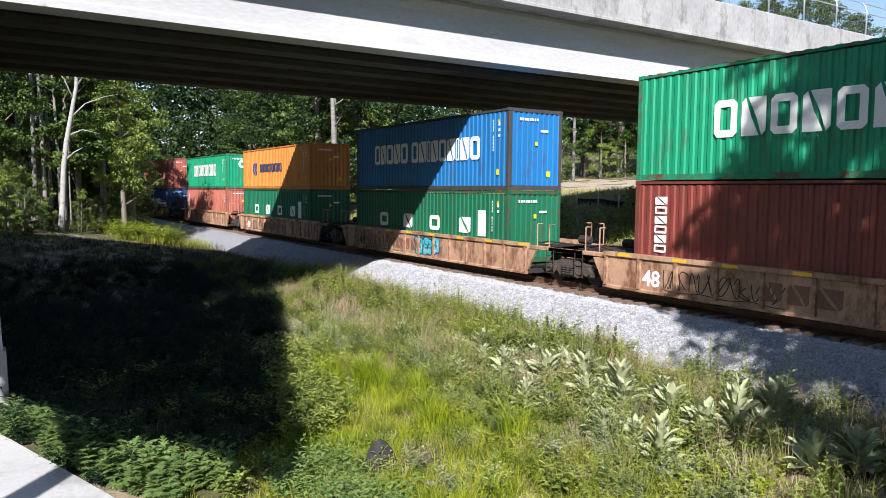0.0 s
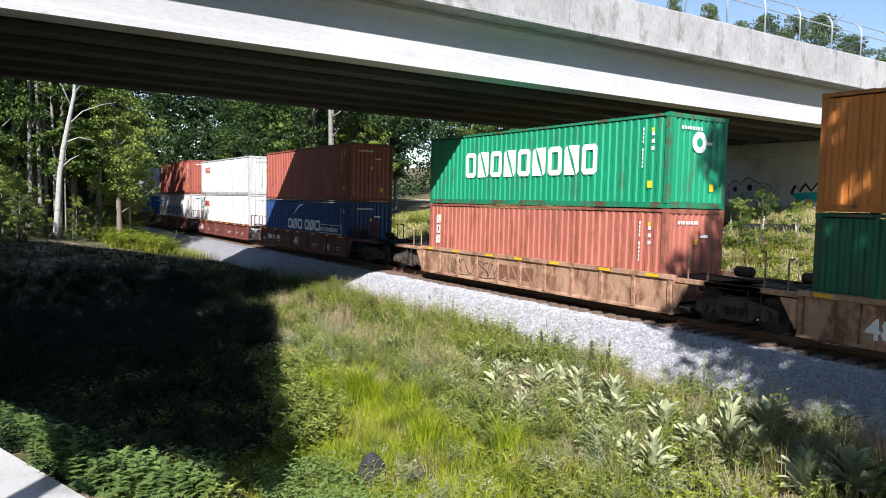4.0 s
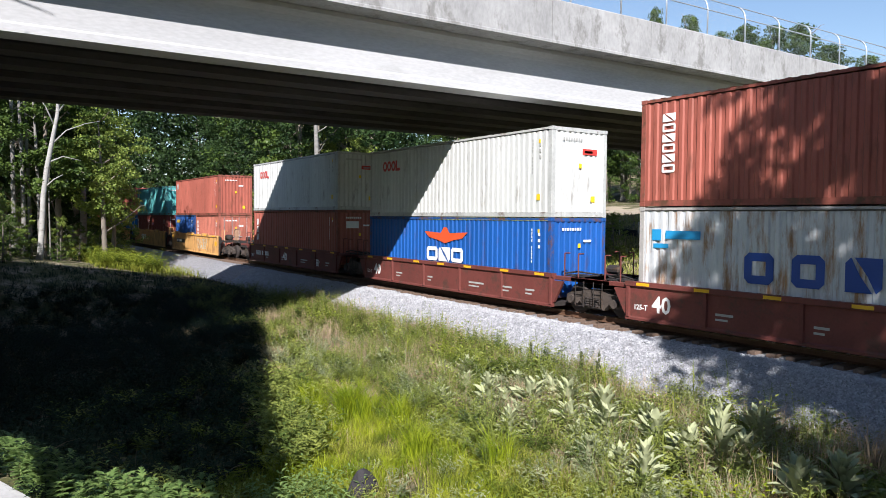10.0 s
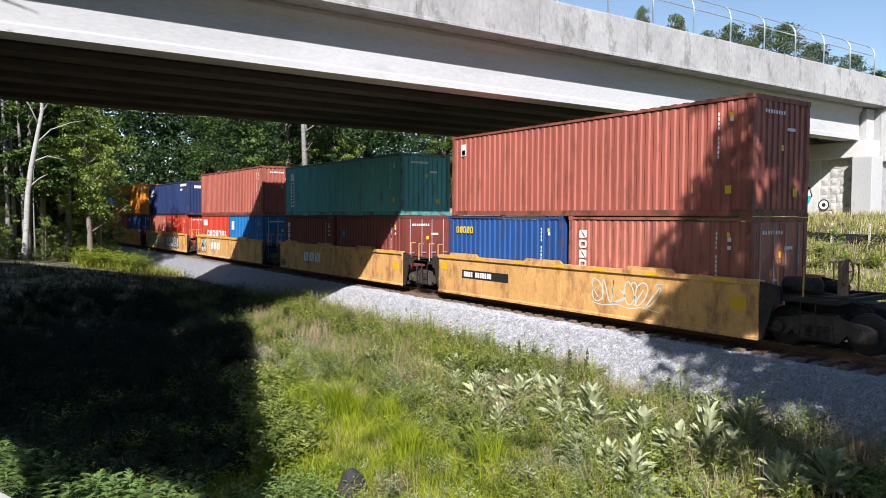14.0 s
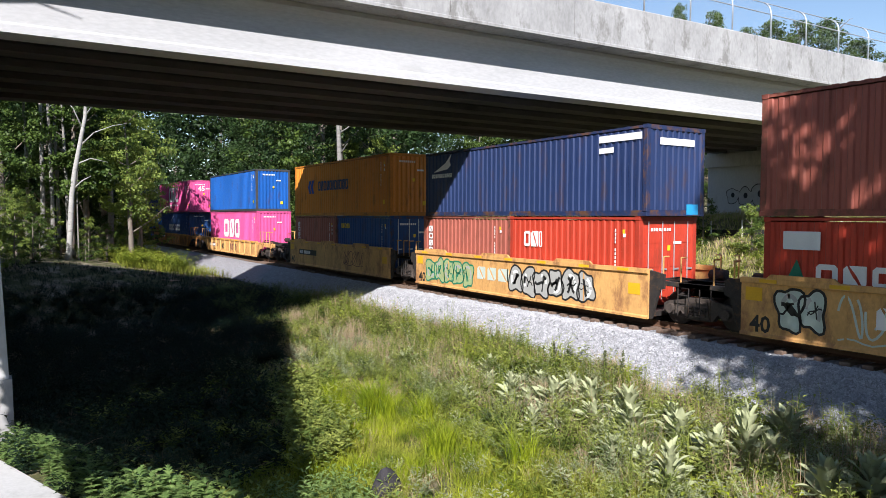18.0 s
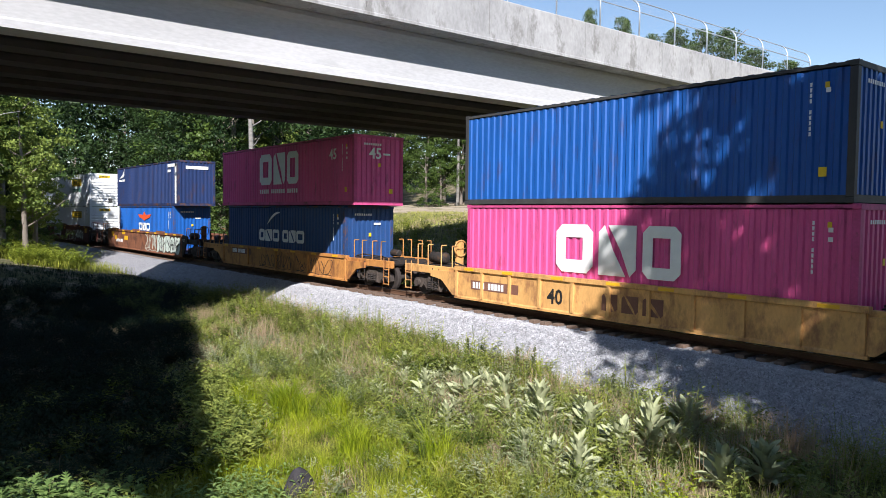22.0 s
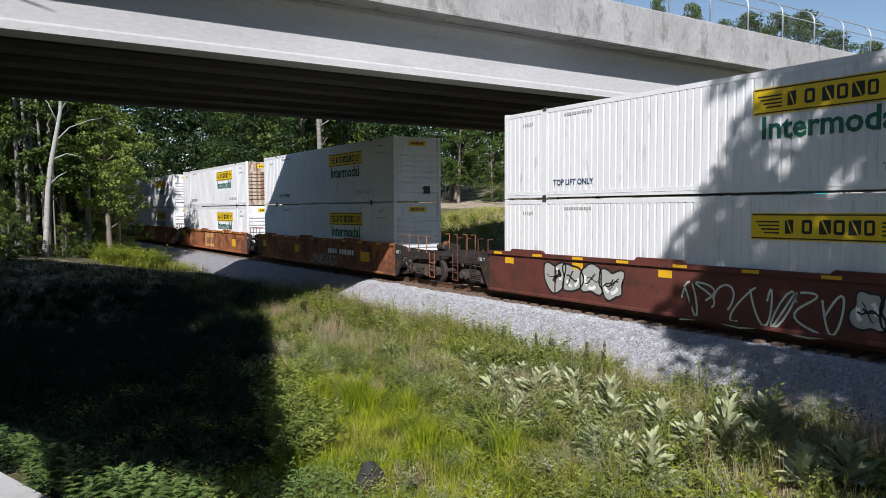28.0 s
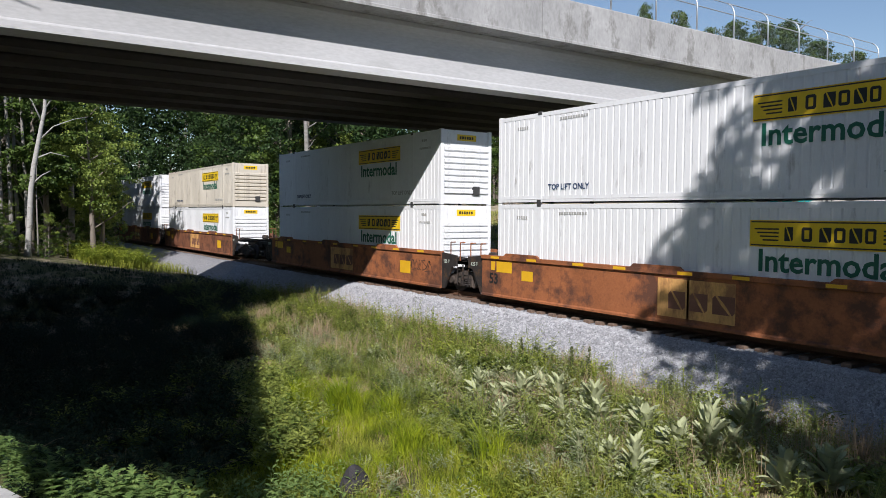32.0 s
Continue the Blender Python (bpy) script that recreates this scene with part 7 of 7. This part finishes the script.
# tall trees on the camera's side, which dapple the track
for x, y, k, s, tall in ((3.5, 6.2, 6, .84, 1.72), (5.8, 9.4, 6, .85, 1.5), (8.2, 6.2, 6, .9, 1.5), (9.5, 11.5, 6, 1.2, 1.0), (14, 8, 6, 1.3, 1.0), (15, 1, 0, 1.4, 1.1)):
    tree(k, x, y, s, x * 1.9, "beside the path", tall)

# young tree out of view, added for low shade on the near bank
tree(5, 3.3, 6.7, 1.15, 1.0, "beside the path")
# out of view, added to close a sunlit gap in the ditch's shade
tree(7, -18.5, -4.7, 1.4, 0, "added out of view to shade the ditch", .8)
# rows out of view, added to hold back low sky light
for i in range(15):
    tree(8, -46 + 6.2 * i + wood.uniform(-1, 1), -21 + wood.uniform(-2, 2), wood.uniform(.8, 1.0), i * 1.7, "added out of view behind the path")
for i in range(8):
    tree(8, 46 + wood.uniform(-3, 3), -16 + 9 * i + (7 if abs(-16 + 9 * i - TRACK_Y) < 6 else 0), wood.uniform(.9, 1.1), i * 1.7, "added out of view up the line")

# an unseen spreading tree, added and outlined to keep the hollow in shade
shade = np.random.default_rng(55)
lower = [(-17.5, 9.0), (-14.6, 8.4), (-13.8, 3.7), (-11.9, 4.6), (-9, 5.55), (-6.4, 6.5), (-3.9, 7.35), (-1.7, 8.0), (-.6, 8.4)]
upper = [(-17.5, 10.5), (-13.8, 13.75), (-12.7, 14.75), (-11.46, 15.6), (-10.6, 16.2), (-9.3, 15.9), (-8, 15.1), (-6.3, 13.8), (-5.2, 12.8), (-2.6, 10.9), (-.6, 9.3)]
n_ = 62000
ax, ad, au = -17.5 + 16.9 * shade.random(n_), 3.2 * (shade.random(n_) - .5), shade.random(n_)
z0, z1 = np.array([line_at(lower, x) for x in ax]), np.array([line_at(upper, x) for x in ax])
edge = .16 * np.sin(ax * 5.1) + .1 * np.sin(ax * 11.7) + .08 * shade.normal(size=n_)
az = z0 + (z1 - z0 + edge) * au
# the crown leans with the light, so that its edge stays clean
c_ = np.stack([ax - 1.28 * ad, -4.6 + ad, az - 1.18 * ad], 1)
keep_ = patchy(ax, az, 1.3, 3) + .9 * shade.random(n_) > -.12
P_ = [leaf_cloud(int(keep_.sum()), (0, 0, 0), 0.0, .25, shade) + c_[keep_][:, None, :]]
V_, Q_ = quads_of(P_)
shade_tree = thing("tree", pose(0, 0, 0), "broad unseen tree added to shade the ditch", "tree")
part("crown", np_mesh("crown", V_, Q_, LEAF), LEAF, shade_tree)
gz = ground_z(-7.5, -4.8)
part("trunk", Shape().tube([(-7.5, -4.8, gz - .3), (-7.6, -4.8, gz + 2), (-7.4, -4.7, 6.0), (-7.6, -4.6, 9), (-7.5, -4.6, 11.5)], [.42, .32, .26, .18, .05], 10), BARK, shade_tree)
for q in ((-11.5, 7.0), (-12.5, 5.2), (-4.0, 8.6), (-9.5, 11.0), (-5.0, 9.8)):
    part("limb", Shape().tube([(-7.45, -4.7, 5.0), ((-7.45 + q[0]) / 2, -4.6, (5.2 + q[1]) / 2), (q[0], -4.6, q[1])], [.16, .12, .03], 7), BARK, shade_tree)

# bushes and a silt fence on the far slope
for x, y, k, s in ((-31, 33, 4, .30), (-29.5, 35.5, 4, .28), (-27.5, 34.5, 5, .34), (-33, 35, 4, .26), (-23.6, 33.5, 4, .34), (-22.1, 33, 5, .36), (-20.8, 34, 4, .30), (-34.5, 30, 5, .26), (-17, 33, 4, .22)):
    tree(k, x, y, s, x, "on the far slope")
FABRIC = mat("black_fabric", (0.018, 0.018, 0.02), 0.8, var=0.3, scale=4, bump=0.2)
STAKE = mat("pale_stake", (0.55, 0.52, 0.46), 0.8, var=0.2, scale=6, bump=0.2)
silt = thing("silt_fence", pose(0, 0, 0), "low black fabric silt fence on pale wooden stakes", "fence")
for i in range(17):
    x = -40 + i * 1.9
    y = 37.0 + .35 * math.sin(i * .9)
    x2, y2 = x + 1.9, 37.0 + .35 * math.sin((i + 1) * .9)
    z, z2 = ground_z(x, y), ground_z(x2, y2)
    part("stake", Shape().box(x - .04, x + .04, y - .08, y - .03, z - .2, z + 1.0), STAKE, silt)
    s = Shape().add([(x, y, z - .1), (x2, y2, z2 - .1), (x2, y2, z2 + .46), (x, y, z + .48), (x, y + .02, z - .1), (x2, y2 + .02, z2 - .1), (x2, y2 + .02, z2 + .46), (x, y + .02, z + .48)], [(0, 1, 2, 3), (7, 6, 5, 4), (3, 2, 6, 7), (0, 4, 5, 1), (0, 3, 7, 4), (1, 5, 6, 2)])
    part("fabric_panel", s, FABRIC, silt)
# pale dirt track in the clearing
DIRT = mat("pale_dirt", (0.42, 0.34, 0.25), 0.95, var=0.25, scale=0.5, fine=8, bump=0.5, stain=(0.25, 0.24, 0.10), amount=0.3, stain_scale=0.3)
dirt = Shape()
dx_, dy_ = steps((-86, -44, 2.0)), steps((41, 60, 1.6))
dirt.v = [(x, y + .35 * (-46 - x) * .5, ground_z(x, y + .35 * (-46 - x) * .5) + .03) for x in dx_ for y in dy_]
dirt.f = [(i * len(dy_) + j, (i + 1) * len(dy_) + j, (i + 1) * len(dy_) + j + 1, i * len(dy_) + j + 1) for i in range(len(dx_) - 1) for j in range(len(dy_) - 1)]
tagged(part("dirt_track", dirt, DIRT, smooth=True), "pale bare dirt track crossing the clearing", "dirt track", kind="structure")


# ---- what moves ----
def motions():
    """The train rolls past, gathering a little speed."""
    for ob, place, z in MOVERS:
        walk(ob, [(t, pose(place + 10.4 * t + 0.0093 * t * t, TRACK_Y, z)) for t in range(0, 33, 4)])


motions()
